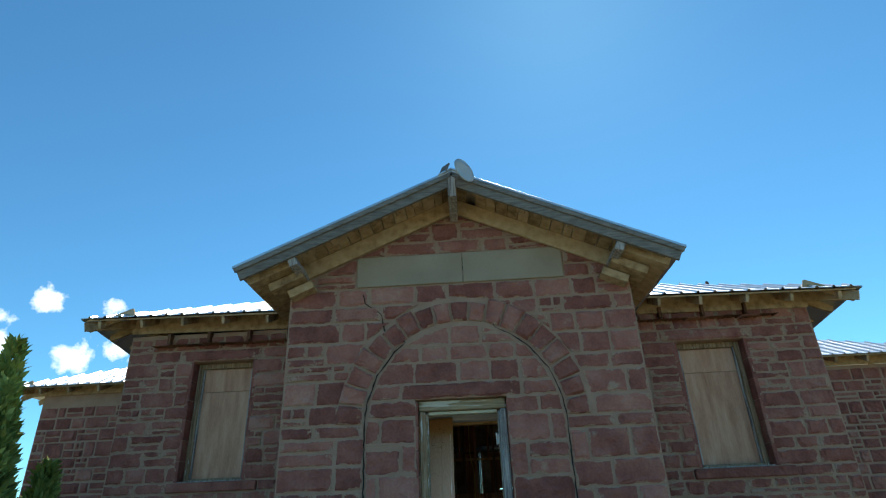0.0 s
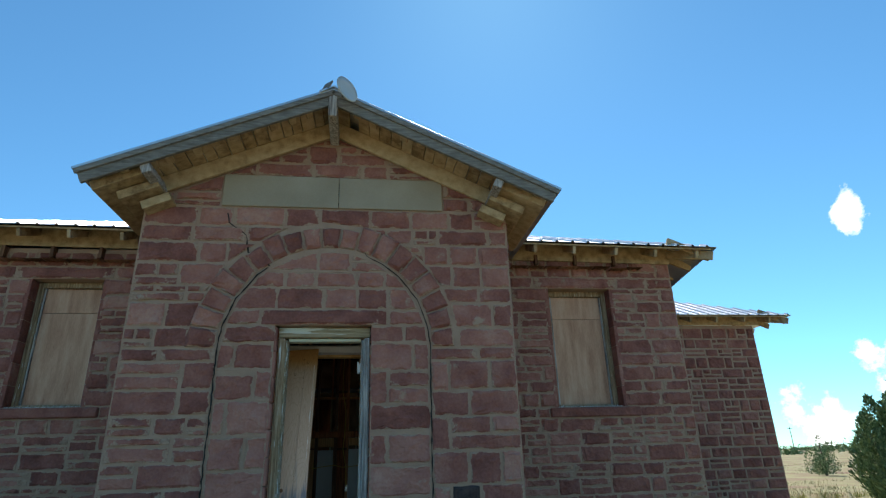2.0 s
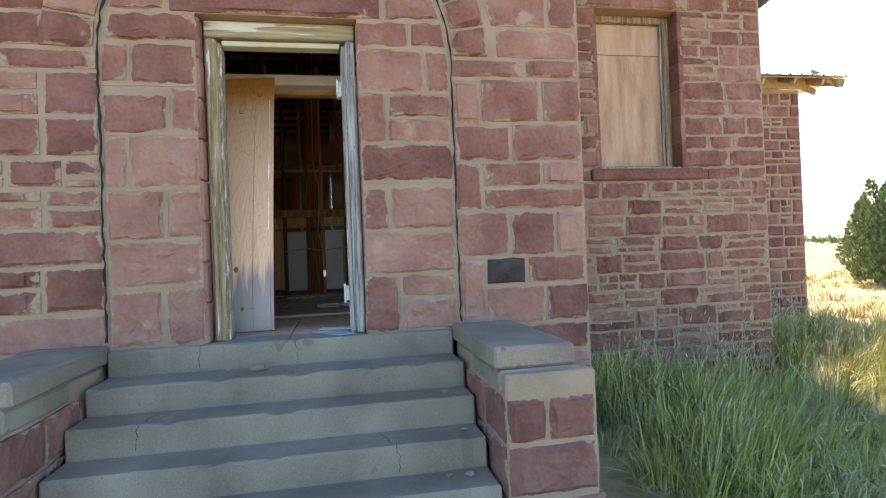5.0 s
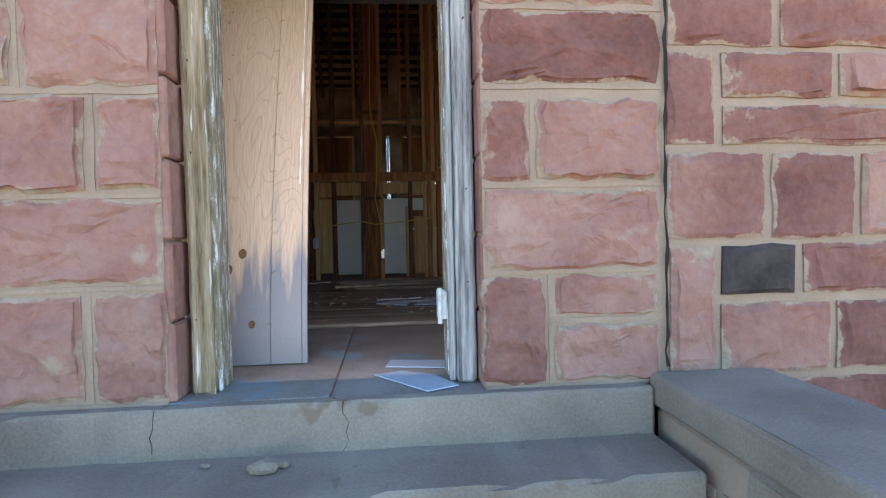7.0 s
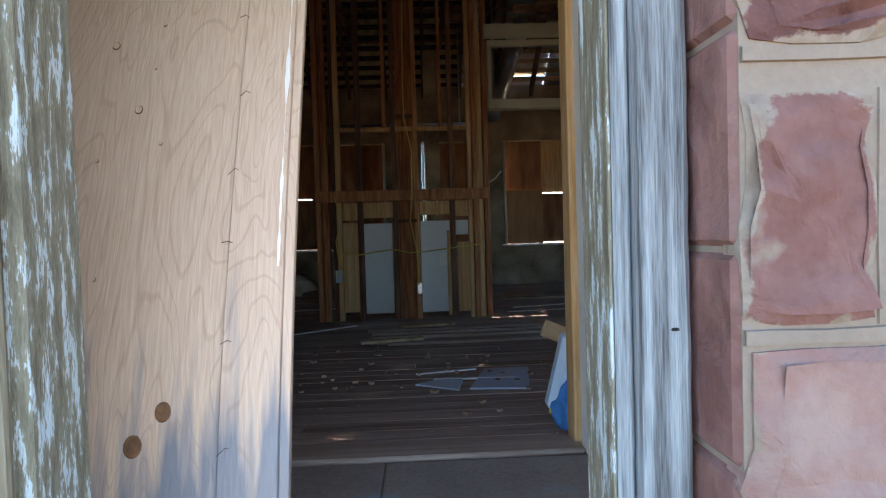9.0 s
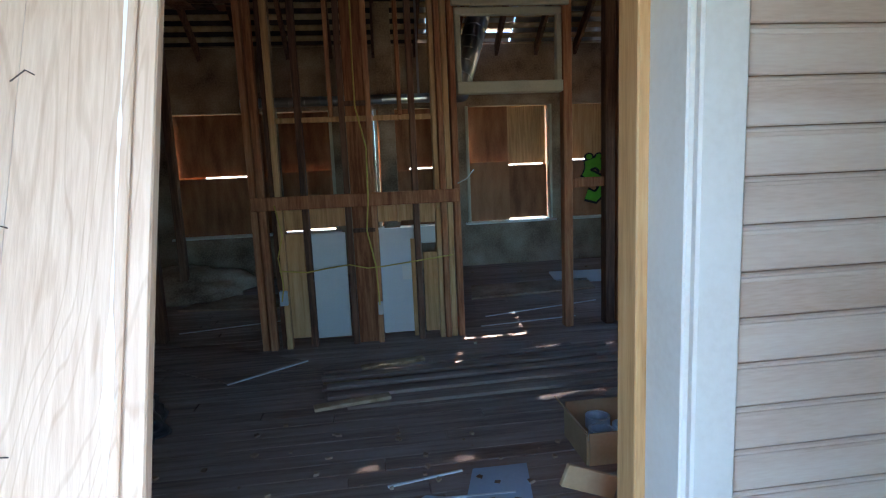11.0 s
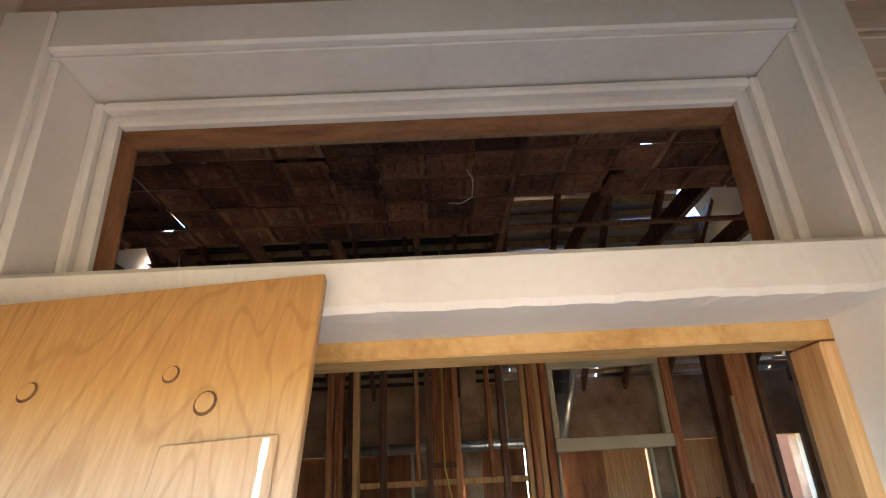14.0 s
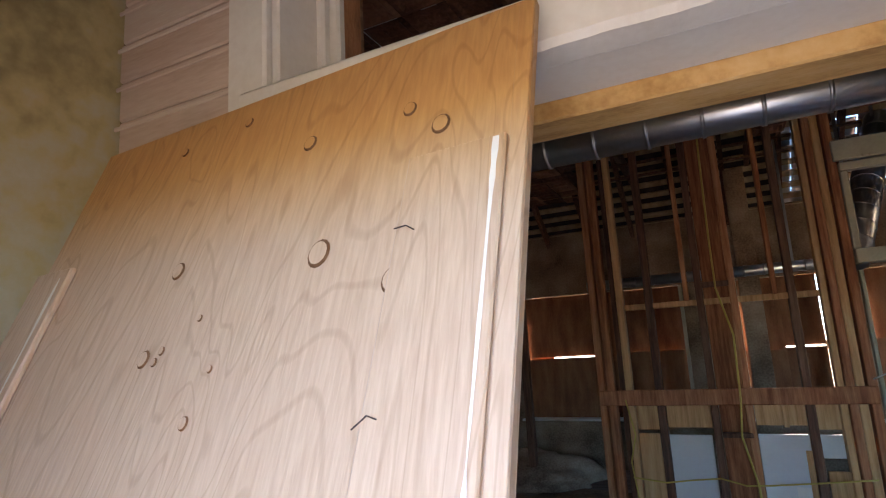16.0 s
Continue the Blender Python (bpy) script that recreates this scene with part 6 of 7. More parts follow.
def clumps(name, mat, count, areas, seed, size, height, per, width, label, arch=0.5, heads=None, wind=(0.10, -0.05)):
    """Bunch grass as stuff: each bunch a fan of arching blades round its own lean and height."""
    r = np.random.RandomState(seed)
    c = []
    while len(c) < count:
        x0, x1, y0, y1 = areas[r.randint(len(areas))]
        x, y = r.uniform(x0, x1), r.uniform(y0, y1)
        if outside(x, y) and not (0.4 < x < 3.8 and y < 6.0):
            c.append((x, y, r.uniform(*size), height * r.uniform(0.55, 1.25), r.normal(wind[0], 0.14), r.normal(wind[1], 0.14)))
    c = np.repeat(np.array(c), per, axis=0)
    n = len(c)
    a = r.uniform(0, 2 * np.pi, n)
    d = np.stack([np.cos(a), np.sin(a), np.zeros(n)], 1)
    s = np.stack([-np.sin(a), np.cos(a), np.zeros(n)], 1)
    rad = c[:, 2] * np.sqrt(r.uniform(0, 1, n)) * 0.45
    bx0, by0 = c[:, 0] + d[:, 0] * rad, c[:, 1] + d[:, 1] * rad
    keep = np.array([outside(x, y) for x, y in zip(bx0, by0)])
    base = np.stack([bx0, by0, np.array([ground_z(x, y) - 0.01 for x, y in zip(bx0, by0)])], 1)
    h = c[:, 3] * np.clip(r.normal(0.72, 0.26, n), 0.15, 1.35)
    lean = np.abs(r.normal(0.0, arch, n)) + 0.06
    drift = np.stack([c[:, 4], c[:, 5], np.zeros(n)], 1)
    w = width * r.uniform(0.6, 1.5, n)
    up = np.array([0, 0, 1.0])
    ring = []
    for t, k in ((0.0, 1.0), (0.38, 0.9), (0.74, 0.6), (1.0, 0.0)):
        rise = h * (t - 0.42 * np.minimum(lean, 1.3) * t ** 2.2)
        p = base + up * rise[:, None] + d * (h * lean * t ** 1.7)[:, None] + drift * (h * t ** 1.5)[:, None]
        ring.append((p, w * k))
    ok = keep & (np.abs(ring[-1][0][:, 0] - 2.14) > 1.7)
    for q in range(n):
        if ok[q] and not outside(ring[-1][0][q, 0], ring[-1][0][q, 1]):
            ok[q] = False
    v = np.stack([p + sg * s * k[:, None] for p, k in ring[:3] for sg in (-1, 1)] + [ring[3][0]], 1)[ok].reshape(-1, 3)
    f = []
    for q in range(int(ok.sum())):
        k = q * 7
        f += [(k, k + 1, k + 3, k + 2), (k + 2, k + 3, k + 5, k + 4), (k + 4, k + 5, k + 6)]
    ob = tagged(mesh_object(name, v.tolist(), f, mat), label, "grass", kind="stuff")
    if heads:
        tv, tf = [], []
        for q in np.nonzero(ok & (r.uniform(0, 1, n) < heads[0]) & (h > 0.6 * c[:, 3]))[0]:
            e, dr = ring[3][0][q], ring[3][0][q] - ring[2][0][q]
            dr = dr / max(np.linalg.norm(dr), 1e-6)
            L, ww = heads[1] * r.uniform(0.6, 1.3), heads[2]
            k = len(tv)
            tv += [tuple(e), tuple(e + dr * L * 0.4 + s[q] * ww), tuple(e + dr * L), tuple(e + dr * L * 0.4 - s[q] * ww), tuple(e + dr * L * 0.4 + d[q] * ww), tuple(e + dr * L * 0.4 - d[q] * ww)]
            tf += [(k, k + 1, k + 2, k + 3), (k, k + 4, k + 2, k + 5)]
        tagged(mesh_object("grass_seed_heads", tv, tf, M_SEED), "pale feathery seed heads above the grass", "grass", kind="stuff")
    return ob


WALLFOOT = [(4.4, 7.0, 6.7, 7.5), (4.45, 5.3, 5.2, 7.0), (5.0, 7.4, 6.0, 7.3)]
SUNNY = [(7.35, 8.8, 6.9, 9.6), (7.3, 8.2, 7.2, 10.8), (7.6, 9.4, 6.8, 8.6)]
clumps("tall_grass", M_GRASSG, 46, WALLFOOT, 1, (0.22, 0.42), 0.50, 120, 0.0042, "tall green bunch grass along the wall foot", 0.5, (0.03, 0.08, 0.005))
clumps("tall_grass", M_GRASSD, 60, WALLFOOT, 2, (0.2, 0.5), 0.62, 24, 0.0032, "straw stems seeding among the green tufts", 0.42, (0.5, 0.075, 0.0055))
clumps("tall_grass", M_GRASSG, 44, SUNNY, 5, (0.25, 0.5), 0.52, 120, 0.0048, "sunlit yellow-green bunch grass at the corner", 0.45, (0.03, 0.08, 0.006))
clumps("tall_grass", M_GRASSD, 70, SUNNY, 11, (0.2, 0.5), 0.62, 26, 0.0036, "sunlit straw stems with pale heads", 0.4, (0.6, 0.09, 0.008))
SHADE = [(4.5, 7.5, 3.4, 6.4), (6.4, 9.2, 4.2, 7.2), (4.3, 6.0, 4.2, 6.0)]
clumps("low_grass", M_GRASSG, 95, SHADE, 8, (0.2, 0.45), 0.32, 80, 0.004, "green bunch grass in the shade", 0.7)
clumps("low_grass", M_GRASSD, 150, SHADE, 7, (0.25, 0.6), 0.28, 60, 0.0035, "straw-coloured grass in the shade", 0.85, (0.06, 0.07, 0.005))
clumps("dry_litter", M_GRASSD, 260, SHADE + SUNNY + WALLFOOT, 12, (0.4, 0.9), 0.13, 50, 0.003, "flattened dry grass litter on the earth", 1.6)
clumps("prairie_grass", M_GRASSD, 420, [(8.6, 14, 2.0, 12), (9, 24, 5, 20), (8.5, 12, 4, 8)], 3, (0.3, 0.8), 0.20, 50, 0.005, "dry prairie grass in bunches", 0.75)
clumps("prairie_grass", M_GRASSG, 280, [(8.6, 14, 4, 11), (10, 26, 5, 20)], 4, (0.2, 0.5), 0.24, 60, 0.005, "green bunches in the prairie", 0.6)
blades("dry_grass", M_GRASSD, 30000, tufts([(9, 30, 4, 24), (14, 60, 5, 60)], 30, 0.22), 13, lambda r, n: np.abs(r.normal(0.09, 0.06, n)) + 0.03, 0.007, 0.6, None, "low dry prairie grass in tufts")
clumps("left_grass", M_GRASSG, 50, [(-4.2, 0.0, 6.3, 7.5), (-6.5, -3.2, 6, 10.5)], 6, (0.25, 0.5), 0.5, 90, 0.004, "green grass along the wall foot", 0.5, (0.03, 0.08, 0.006))


def juniper(x, y, h, width, seed, mat, count, spires, label):
    """An upright evergreen: short trunk, limbs, and a crown of small sprays in uneven spires."""
    r = np.random.RandomState(seed)
    z0 = ground_z(x, y)
    tree = thing("juniper_tree", (x, y, z0), label, "tree")
    under(part("trunk", tube([(x, y, z0 - 0.05), (x + 0.03 * h, y, z0 + 0.25 * h), (x, y + 0.02 * h, z0 + 0.75 * h)], [0.035 * h, 0.025 * h, 0.008 * h], 10), M_BARK), tree)
    heads = []
    for k in range(spires):
        a = 2 * math.pi * k / spires + r.uniform(-0.4, 0.4)
        d = width * 0.5 * r.uniform(0.12, 0.82) if k else 0.0
        hh = h * (r.uniform(0.58, 1.04) if k else 1.0) * (1 - 0.62 * (d / (width * 0.5)) ** 1.5)
        heads.append((x + d * math.cos(a), y + d * math.sin(a), hh, width * r.uniform(0.10, 0.19)))
        if k % 2 == 0:
            under(part("limb", tube([(x, y, z0 + 0.12 * h), (x + 0.6 * d * math.cos(a), y + 0.6 * d * math.sin(a), z0 + 0.3 * hh), (heads[-1][0], heads[-1][1], z0 + 0.8 * hh)], [0.018 * h, 0.012 * h, 0.004 * h], 7), M_BARK), tree)
    v, f = [], []
    for i in range(count):
        hx, hy, hh, rad = heads[r.randint(len(heads))]
        t = r.beta(1.3, 1.4)
        prof = (min(1.0, (t + 0.10) * 2.6) * (1 - t) ** 0.75) * 1.35 + 0.02
        a = r.uniform(0, 2 * np.pi)
        lump = 1 + 0.35 * noise.noise((hx + math.cos(a) * 1.3, hy + math.sin(a) * 1.3, t * 4.0 + seed))
        q = rad * prof * lump * math.sqrt(r.uniform(0.25, 1.0))
        c = np.array([hx + q * math.cos(a), hy + q * math.sin(a), z0 + hh * (0.03 + 0.97 * t)])
        d = np.array([math.cos(a) * 0.55, math.sin(a) * 0.55, 0.8]) + r.normal(0, 0.28, 3)
        d /= np.linalg.norm(d)
        s = np.cross(d, r.normal(0, 1, 3))
        s /= max(np.linalg.norm(s), 1e-6)
        L = h * r.uniform(0.022, 0.05)
        w = L * 0.2
        k = len(v)
        v += [tuple(c), tuple(c + d * L * 0.5 + s * w), tuple(c + d * L), tuple(c + d * L * 0.5 - s * w)]
        f.append((k, k + 1, k + 2, k + 3))
    under(mesh_object("crown", v, f, mat), tree)
    return tree


juniper(18.75, 15.8, 3.65, 3.7, 1, M_LEAF, 34000, 19, "broad dark green juniper standing in dry grass")
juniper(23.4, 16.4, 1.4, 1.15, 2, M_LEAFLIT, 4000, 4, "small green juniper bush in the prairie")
juniper(29.5, 32.5, 2.3, 3.0, 3, M_LEAF, 5000, 7, "round juniper bush farther off")
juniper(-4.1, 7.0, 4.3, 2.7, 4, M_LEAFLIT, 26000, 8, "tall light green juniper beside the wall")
r = np.random.RandomState(9)
v, f = [], []
for k in range(150):
    d = r.uniform(140, 520)
    a = r.uniform(0.55, 1.5)
    cx, cy = 2 + d * math.sin(a), d * math.cos(a)
    W, H = r.uniform(2, 7), r.uniform(1.5, 3.6)
    gz = ground_z(cx, cy)
    for i in range(70):
        c = np.array([cx + r.normal(0, W * 0.5), cy + r.normal(0, W * 0.5), gz + abs(r.normal(0, 0.4)) * H])
        s = r.normal(0, 0.5, (3, 3))
        k0 = len(v)
        v += [tuple(c + s[0]), tuple(c + s[1]), tuple(c + s[2])]
        f.append((k0, k0 + 1, k0 + 2))
tagged(mesh_object("far_bushes", v, f, M_LEAF), "scattered dark bushes along the horizon", "bushes", kind="stuff")
for x, y in ((245, 150), (262, 128), (150, 190)):
    pole = thing("utility_pole", (x, y, ground_z(x, y)), "distant wooden utility pole", "utility pole", "poles on the horizon")
    z = ground_z(x, y)
    under(part("shaft", tube([(x, y, z - 0.2), (x, y, z + 9)], [0.16, 0.11], 8), M_BARK), pole)
    under(part("cross_arm", bx((x - 0.9, y - 0.06, z + 8.2), (x + 0.9, y + 0.06, z + 8.35), 0.01), M_BARK), pole)
shrub_spots = [(8.6, 5.2), (9.4, 6.1), (7.6, 4.6)]
for k, (x, y) in enumerate(shrub_spots):
    juniper(x, y, 0.45, 0.6, 20 + k, M_LEAF, 900, 4, "low grey-green weed in the grass").name = "weed_plant"

# ---- stones of the walls ----
rng = random.Random(101)
polys = []
HOLE_PLAQUE = (0.91, 3.42, 4.40, 4.80)
for u0, u1, v0, v1 in layout(rng, BAY0, BAY1, 0.0, 5.42, holes=[HOLE_PLAQUE, (CX - RIN, CX + RIN, -1.0, SPRING), (CX + RIN - 0.001, BAY1, 0.95, 2.66)], breaks=(FLOOR,), hs=(0.19, 0.27), ws=(0.28, 0.66), split=0.25):
    poly = rect(u0, u1, v0, v1)
    cu, cv = (u0 + u1) / 2, (v0 + v1) / 2
    if v1 > SPRING:
        corners = [math.hypot(p[0] - CX, max(p[1] - SPRING, 0)) for p in poly]
        if max(corners) < ROUT + 0.02:
            continue
        if min(corners) < ROUT + 0.02 or (abs(cu - CX) < 0.4 and v0 < SPRING + ROUT):
            nx, ny = cu - CX, max(cv - SPRING, 0.0)
            L = math.hypot(nx, ny)
            nx, ny = nx / L, ny / L
            poly = clip(poly, nx, ny, nx * CX + ny * SPRING + ROUT - 0.02)
    for sgn in (-1, 1):
        if len(poly) >= 3:
            nx, ny = -sgn * 0.45, -1.0
            poly = clip(poly, nx, ny, nx * CX + ny * 5.36)
    if len(poly) >= 3 and abs(area(poly)) > 0.002:
        polys.append(poly)
place = facing_front(BAYY)
lay(rng, polys, place, wall_bay, [M_STONE, M_STONE, M_STONE, M_PINK], proud=0.016, joint=0.014)
# the coursing between arch and corner: long, tall and low stones
COURSES = [(3.24, 3.44, 2.33, 2.66), (3.44, 3.88, 2.35, 2.66), (3.88, 4.18, 2.35, 2.66), (3.24, 3.65, 2.08, 2.33), (3.65, 4.18, 2.08, 2.35), (3.24, 3.43, 1.74, 2.08), (3.43, 3.87, 1.90, 2.08), (3.87, 4.18, 1.91, 2.08), (3.43, 4.18, 1.74, 1.90),
           (3.24, 3.62, 1.42, 1.74), (3.62, 3.95, 1.42, 1.74), (3.95, 4.18, 1.42, 1.74), (3.24, 3.43, 0.95, 1.42), (3.73, 4.18, 1.22, 1.42), (3.43, 3.86, 0.95, 1.22), (3.86, 4.18, 0.95, 1.22)]
lay(rng, [rect(*c) for c in COURSES], place, wall_bay, [M_STONE, M_STONE, M_PINK], proud=0.018, joint=0.013)
# voussoirs
n = 19
for k in range(n):
    a0, a1 = math.pi * k / n, math.pi * (k + 1) / n
    ro = ROUT + rng.uniform(-0.05, 0.03)
    arc = [(CX + r * math.cos(a), SPRING + r * math.sin(a)) for r, a in ((RIN + 0.012, a0), (ro, a0), (ro, (a0 + a1) / 2), (ro, a1), (RIN + 0.012, a1), (RIN + 0.012, (a0 + a1) / 2))]
    g = stone_geometry(rng, arc if area(arc) > 0 else arc[::-1], place, 0.03, 0.010)
    stone_object("voussoir", g, rng.choice([M_STONE, M_PINK]), wall_bay)
# infill of the arch
polys = []
LINTEL = (1.44, 2.79, 3.04, 3.21)
infill_cells = []
# stones beside the door, from the head down
JAMB_STONES = [(2.60, 3.06, 2.55, 2.85), (3.06, 3.235, 2.55, 2.85), (2.60, 2.79, 2.21, 2.55), (2.79, 3.235, 2.38, 2.55), (2.79, 3.235, 2.21, 2.38), (2.60, 3.235, 1.95, 2.21), (2.60, 2.785, 1.625, 1.92), (2.785, 3.235, 1.625, 1.92),
               (2.60, 3.235, 1.335, 1.625), (2.60, 2.84, 0.95, 1.335), (2.84, 3.235, 1.17, 1.335), (2.84, 3.235, 0.95, 1.17), (1.045, 1.21, 2.58, 2.85), (1.21, 1.615, 2.58, 2.85), (1.045, 1.43, 2.27, 2.53), (1.43, 1.615, 2.27, 2.58),
               (1.045, 1.19, 1.93, 2.27), (1.19, 1.615, 1.93, 2.27), (1.045, 1.40, 1.61, 1.93), (1.40, 1.615, 1.61, 1.93), (1.045, 1.615, 1.32, 1.61), (1.045, 1.37, 0.95, 1.32), (1.37, 1.615, 0.95, 1.32)]
for u0, u1, v0, v1 in [*JAMB_STONES, *layout(rng, CX - RIN, CX + RIN, 2.85, SPRING + RIN, holes=[(DOOR[0] + 0.018, DOOR[1] - 0.018, DOOR[2], DOOR[3]), LINTEL], hs=(0.19, 0.25), ws=(0.30, 0.66), split=0.1)]:
    infill_cells.append((u0, u1, v0, v1))
    poly = rect(u0, u1, v0, v1)
    if v1 > SPRING:
        for k in range(1, 24):
            a = math.pi * k / 24
            poly = clip(poly, -math.cos(a), -math.sin(a), -(math.cos(a) * CX + math.sin(a) * SPRING) - RIN + 0.02)
            if len(poly) < 3:
                break
    if len(poly) >= 3 and abs(area(poly)) > 0.002:
        polys.append(poly)
lay(rng, polys, facing_front(BAYY + 0.004), wall_bay, [M_PINK, M_PINK, M_PINK, M_STONE], proud=0.015, joint=0.015, ragged=0.010, rings=(0.9, 0.76, 0.6, 0.42, 0.22))
g = stone_geometry(rng, rect(*LINTEL), place, 0.022, 0.008)
stone_object("lintel", g, M_STONE, wall_bay)
# raised pointing beads on the mortar joints
def bead_lines(cells, y, keep, name="pointing_bead"):
    v, f = [], []
    for u0, u1, v0, v1 in cells:
        for a, b in (((u0, v0), (u1, v0)), ((u0, v0), (u0, v1))):
            if not (keep(*a) and keep(*b)):
                continue
            hor = a[1] == b[1]
            if a[1] < DOOR[3] and not hor and DOOR[0] - 0.02 < a[0] < DOOR[1] + 0.02:
                continue
            if a[1] < DOOR[3] and a[0] < DOOR[1] < b[0]:
                a = (DOOR[1] + 0.002, a[1])
            if a[1] < DOOR[3] and a[0] < DOOR[0] < b[0]:
                b = (DOOR[0] - 0.002, b[1])
            if not hor:
                a, b = (a[0], a[1] + 0.011), (b[0], b[1] - 0.011)
            m = 7
            k = len(v)
            for i in range(m + 1):
                t = i / m
                x, z = a[0] + (b[0] - a[0]) * t, a[1] + (b[1] - a[1]) * t
                q = 0.003 * noise.noise((x * 9, z * 9, 1.7))
                w = 0.0075 + 0.002 * noise.noise((x * 14, z * 14, 4.2))
                for o, dy in ((-1.25, 0.004), (-1, -0.005 if hor else -0.003), (1, -0.005 if hor else -0.003), (1.25, 0.004)):
                    v.append((x, y + dy, z + q + o * w) if hor else (x + q + o * w, y + dy, z))
            for i in range(m):
                for c in range(3):
                    g = k + i * 4 + c
                    f.append((g, g + 1, g + 5, g + 4))
    tagged(mesh_object(name, v, f, M_MORTAR, wall_bay), kind="stuff")


bead_lines(infill_cells, BAYY, lambda u, v: (v < SPRING or math.hypot(u - CX, v - SPRING) < RIN - 0.02) and not (DOOR[0] + 0.03 < u < DOOR[1] - 0.03 and v < DOOR[3]) and not (LINTEL[0] - 0.01 < u < LINTEL[1] + 0.01 and LINTEL[2] - 0.01 < v < LINTEL[3] + 0.01) and abs(u - CX) <= RIN + 0.001)
# reveals of the door opening
for k in range(8):
    z0, z1 = FLOOR + k * 0.26, FLOOR + (k + 1) * 0.26 - 0.008
    part("reveal_stone", bx((DOOR[0] - 0.06, 6.002, z0), (DOOR[0] + 0.024, 6.155, z1), 0.008), M_PINK, wall_bay)
    part("reveal_stone", bx((DOOR[1] - 0.008, 6.002, z0), (DOOR[1] + 0.06, 6.155, z1), 0.008), M_PINK, wall_bay)
g = stone_geometry(rng, rect(3.43, 3.73, 1.22, 1.42), place, 0.022, 0.014)
stone_object("stone", g, M_BLACK, wall_bay)
# plaque
for x0, x1 in ((0.915, 2.205), (2.211, 3.415)):
    bm = bx((x0, 5.972, 4.405), (x1, 6.05, 4.795), 0.006)
    part("plaque_slab", bm, M_PLAQUE, wall_bay, "smooth blank grey-tan inscription slab")


def crack(pts, w, seed):
    r = random.Random(seed)
    v, f = [], []
    n = 0
    for (u0, v0), (u1, v1) in zip(pts, pts[1:]):
        L = math.hypot(u1 - u0, v1 - v0)
        k = max(2, int(L / 0.05))
        for j in range(k):
            t = j / k
            u, z = u0 + (u1 - u0) * t + r.uniform(-0.006, 0.006), v0 + (v1 - v0) * t
            ww = w * r.uniform(0.4, 1.3)
            nx, nz = (v1 - v0) / L, -(u1 - u0) / L
            v += [(u - nx * ww, 5.983, z - nz * ww), (u + nx * ww, 5.983, z + nz * ww)]
            n += 1
    for i in range(n - 1):
        f.append((2 * i, 2 * i + 1, 2 * i + 3, 2 * i + 2))
    mesh_object("crack", v, f, M_CRACK, wall_bay)


crack([(1.04, 1.0), (1.04, 1.9), (1.04, SPRING)] + [(CX - RIN * math.cos(a), SPRING + RIN * math.sin(a)) for a in (0.2, 0.5, 0.8, 0.95)] + [(1.25, 3.85), (1.22, 4.05), (1.02, 4.2), (0.98, 4.37)], 0.008, 1)
crack([(3.24, 1.0), (3.24, 1.9), (3.24, SPRING)] + [(CX + RIN * math.cos(a), SPRING + RIN * math.sin(a)) for a in (0.2, 0.5, 0.8, 1.0, 1.2)] + [(2.5, 3.95)], 0.006, 2)
crack([(2.208, 4.41), (2.215, 4.58), (2.195, 4.79)], 0.003, 3)
for s, x in ((1, BAY1), (-1, BAY0)):
    pl = facing_right(x) if s > 0 else facing_left(x)
    rr = random.Random(60 + s)
    us = (6.0, 7.75) if s > 0 else (-7.75, -6.0)
    lay(rr, [rect(*c) for c in layout(rr, us[0], us[1], 0, 4.45, hs=(0.2, 0.3))], pl, wall_bay_sides, [M_STONE_ISL], joined=True)

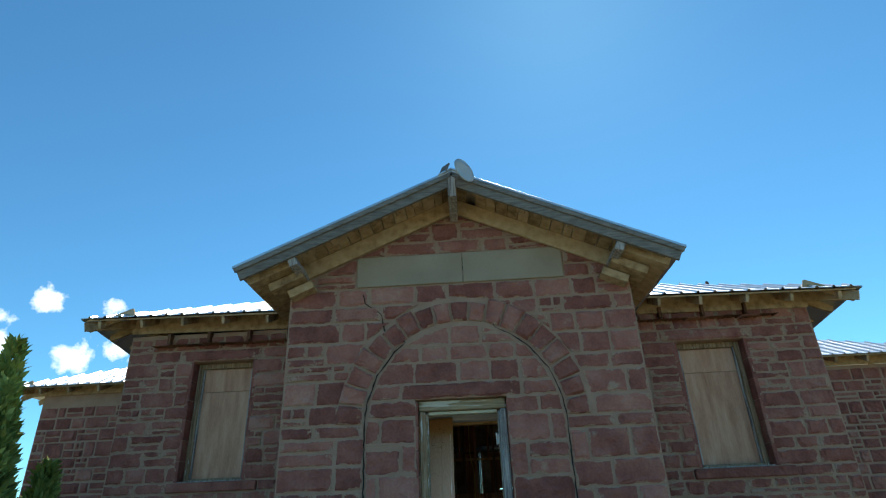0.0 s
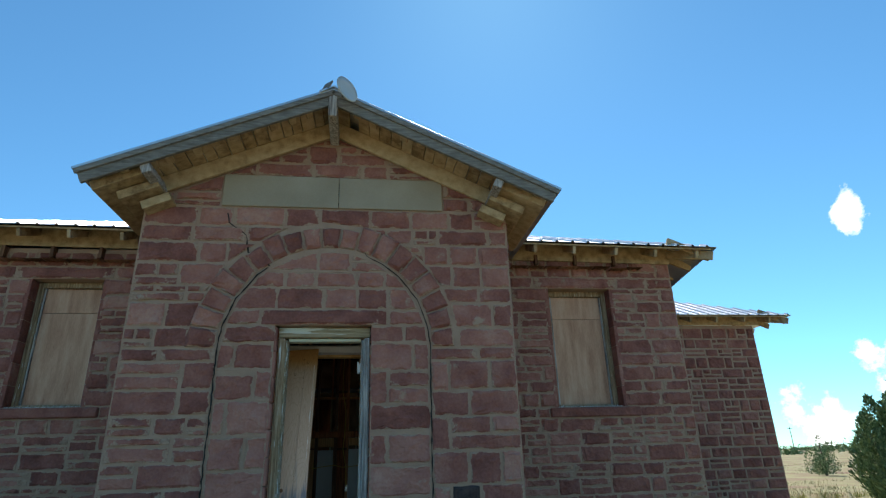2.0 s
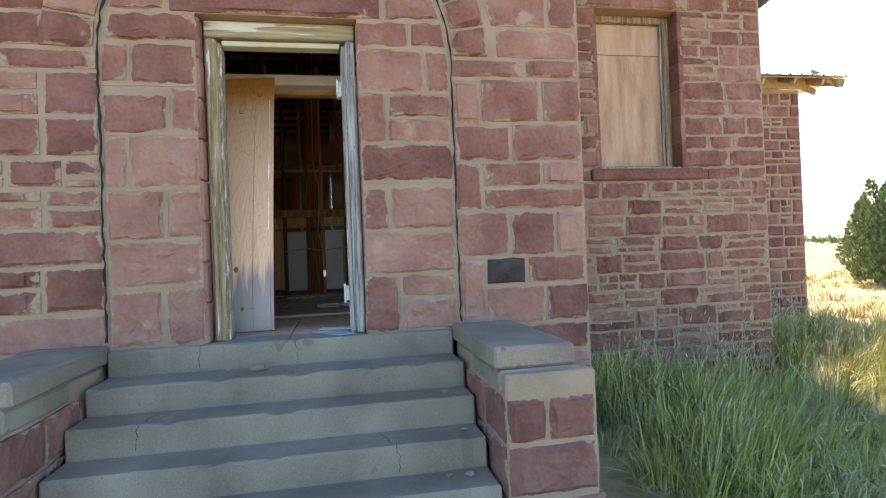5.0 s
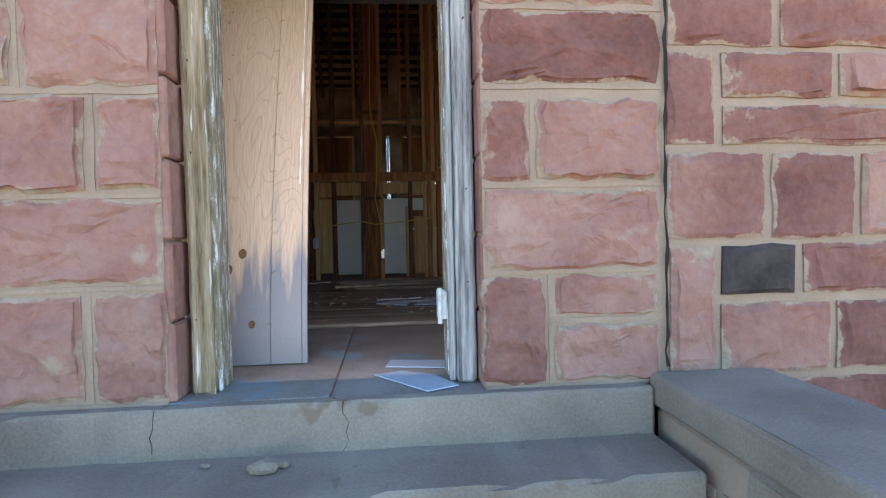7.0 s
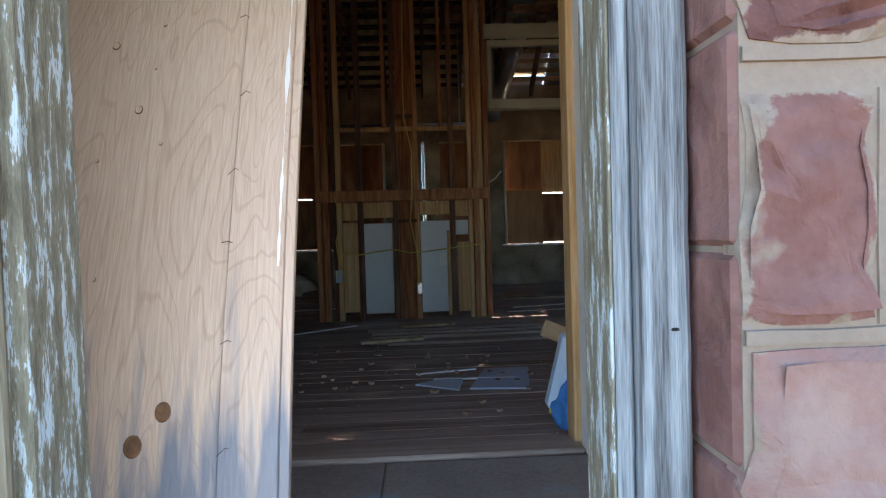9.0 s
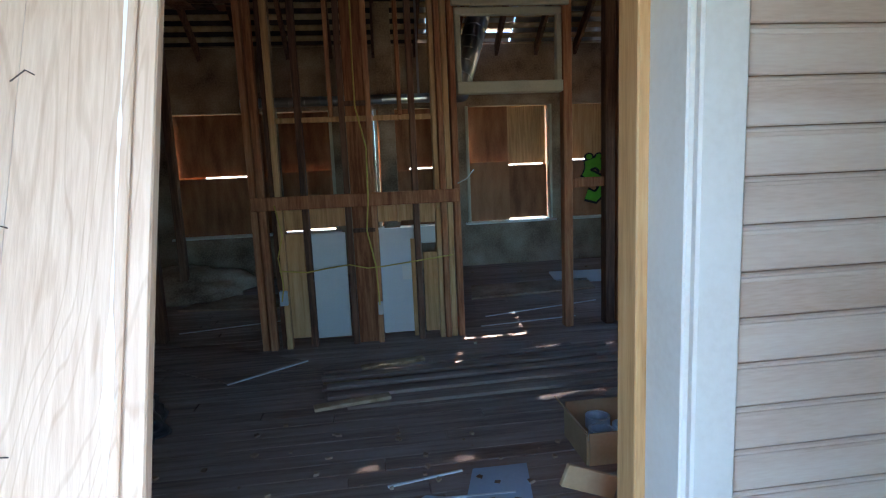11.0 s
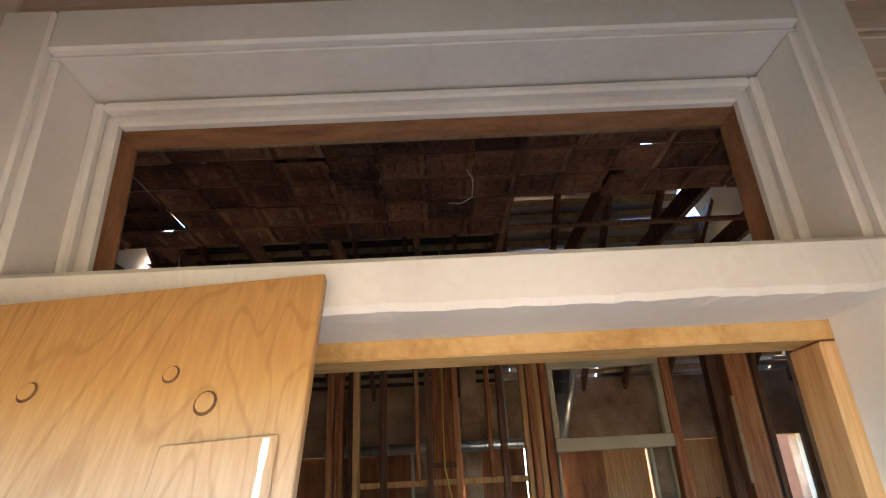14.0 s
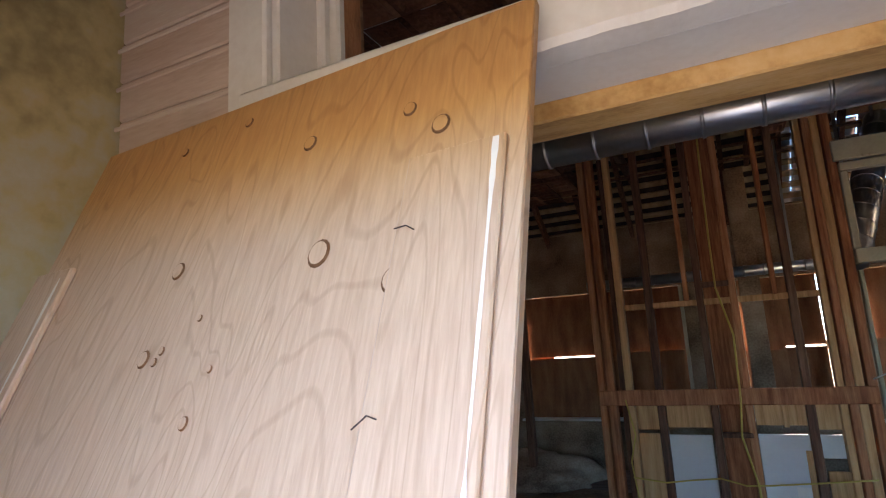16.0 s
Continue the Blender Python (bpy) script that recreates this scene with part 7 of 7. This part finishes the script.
for k, (x0, x1, w) in enumerate(((WING0, BAY0 - 0.003, WINL), (BAY1 + 0.003, WING1, WINR))):
    rr = random.Random(200 + k)
    lint, sill = (w[0] - 0.22, w[1] + 0.12, w[3], w[3] + 0.17), (w[0] - 0.12, w[1] + 0.22, w[2] - 0.14, w[2])
    lay(rr, [rect(*c) for c in layout(rr, x0, x1, 0.0, 4.45, holes=[w, lint, sill], hs=(0.18, 0.30), ws=(0.22, 0.58), split=0.42)], facing_front(WINGY), wall_wing, [M_STONE, M_STONE, M_STONE, M_PINK], proud=0.016, joint=0.012)
    g = stone_geometry(rr, rect(*lint), facing_front(WINGY), 0.022, 0.007)
    stone_object("lintel", g, M_STONE, wall_wing)
    part("sill_stone", bx((sill[0], WINGY - 0.05, sill[2] + 0.008), (sill[1], WINGY + 0.1, sill[3] - 0.008), 0.014), M_STONE, wall_wing)
    for xx in (w[0], w[1]):
        for q in range(6):
            z0 = w[2] + (w[3] - w[2]) * q / 6
            a, b = (xx - 0.05, xx + 0.008) if xx == w[0] else (xx - 0.008, xx + 0.05)
            part("reveal_stone", bx((a, WINGY - 0.01, z0 + 0.004), (b, WINGY + 0.165, z0 + (w[3] - w[2]) / 6 - 0.004), 0.006), M_STONE, wall_wing)
rr = random.Random(300)
lay(rr, [rect(*c) for c in layout(rr, WINGY, 13.2, 0, 4.45, holes=[(a, b, 1.5, 3.3) for a, b in OPEN_R], hs=(0.16, 0.26))], facing_right(WING1), wall_sides, [M_STONE_ISL], joined=True)
lay(rr, [rect(*c) for c in layout(rr, -13.2, -WINGY, 0, 4.45, hs=(0.16, 0.26))], facing_left(WING0), wall_sides, [M_STONE_ISL], joined=True)
lay(rr, [rect(*c) for c in layout(rr, WING1, FAR1, 0, 4.2, hs=(0.14, 0.25), ws=(0.18, 0.5))], facing_front(FARY), wall_far, [M_STONE_ISL], joined=True)
lay(rr, [rect(*c) for c in layout(rr, FAR0, WING0, 0, 4.2, hs=(0.14, 0.25), ws=(0.18, 0.5))], facing_front(FARY), wall_far, [M_STONE_ISL], joined=True)
lay(rr, [rect(*c) for c in layout(rr, FARY, 18.0, 0, 4.2, hs=(0.14, 0.24))], facing_right(FAR1), wall_far, [M_STONE_ISL], joined=True)
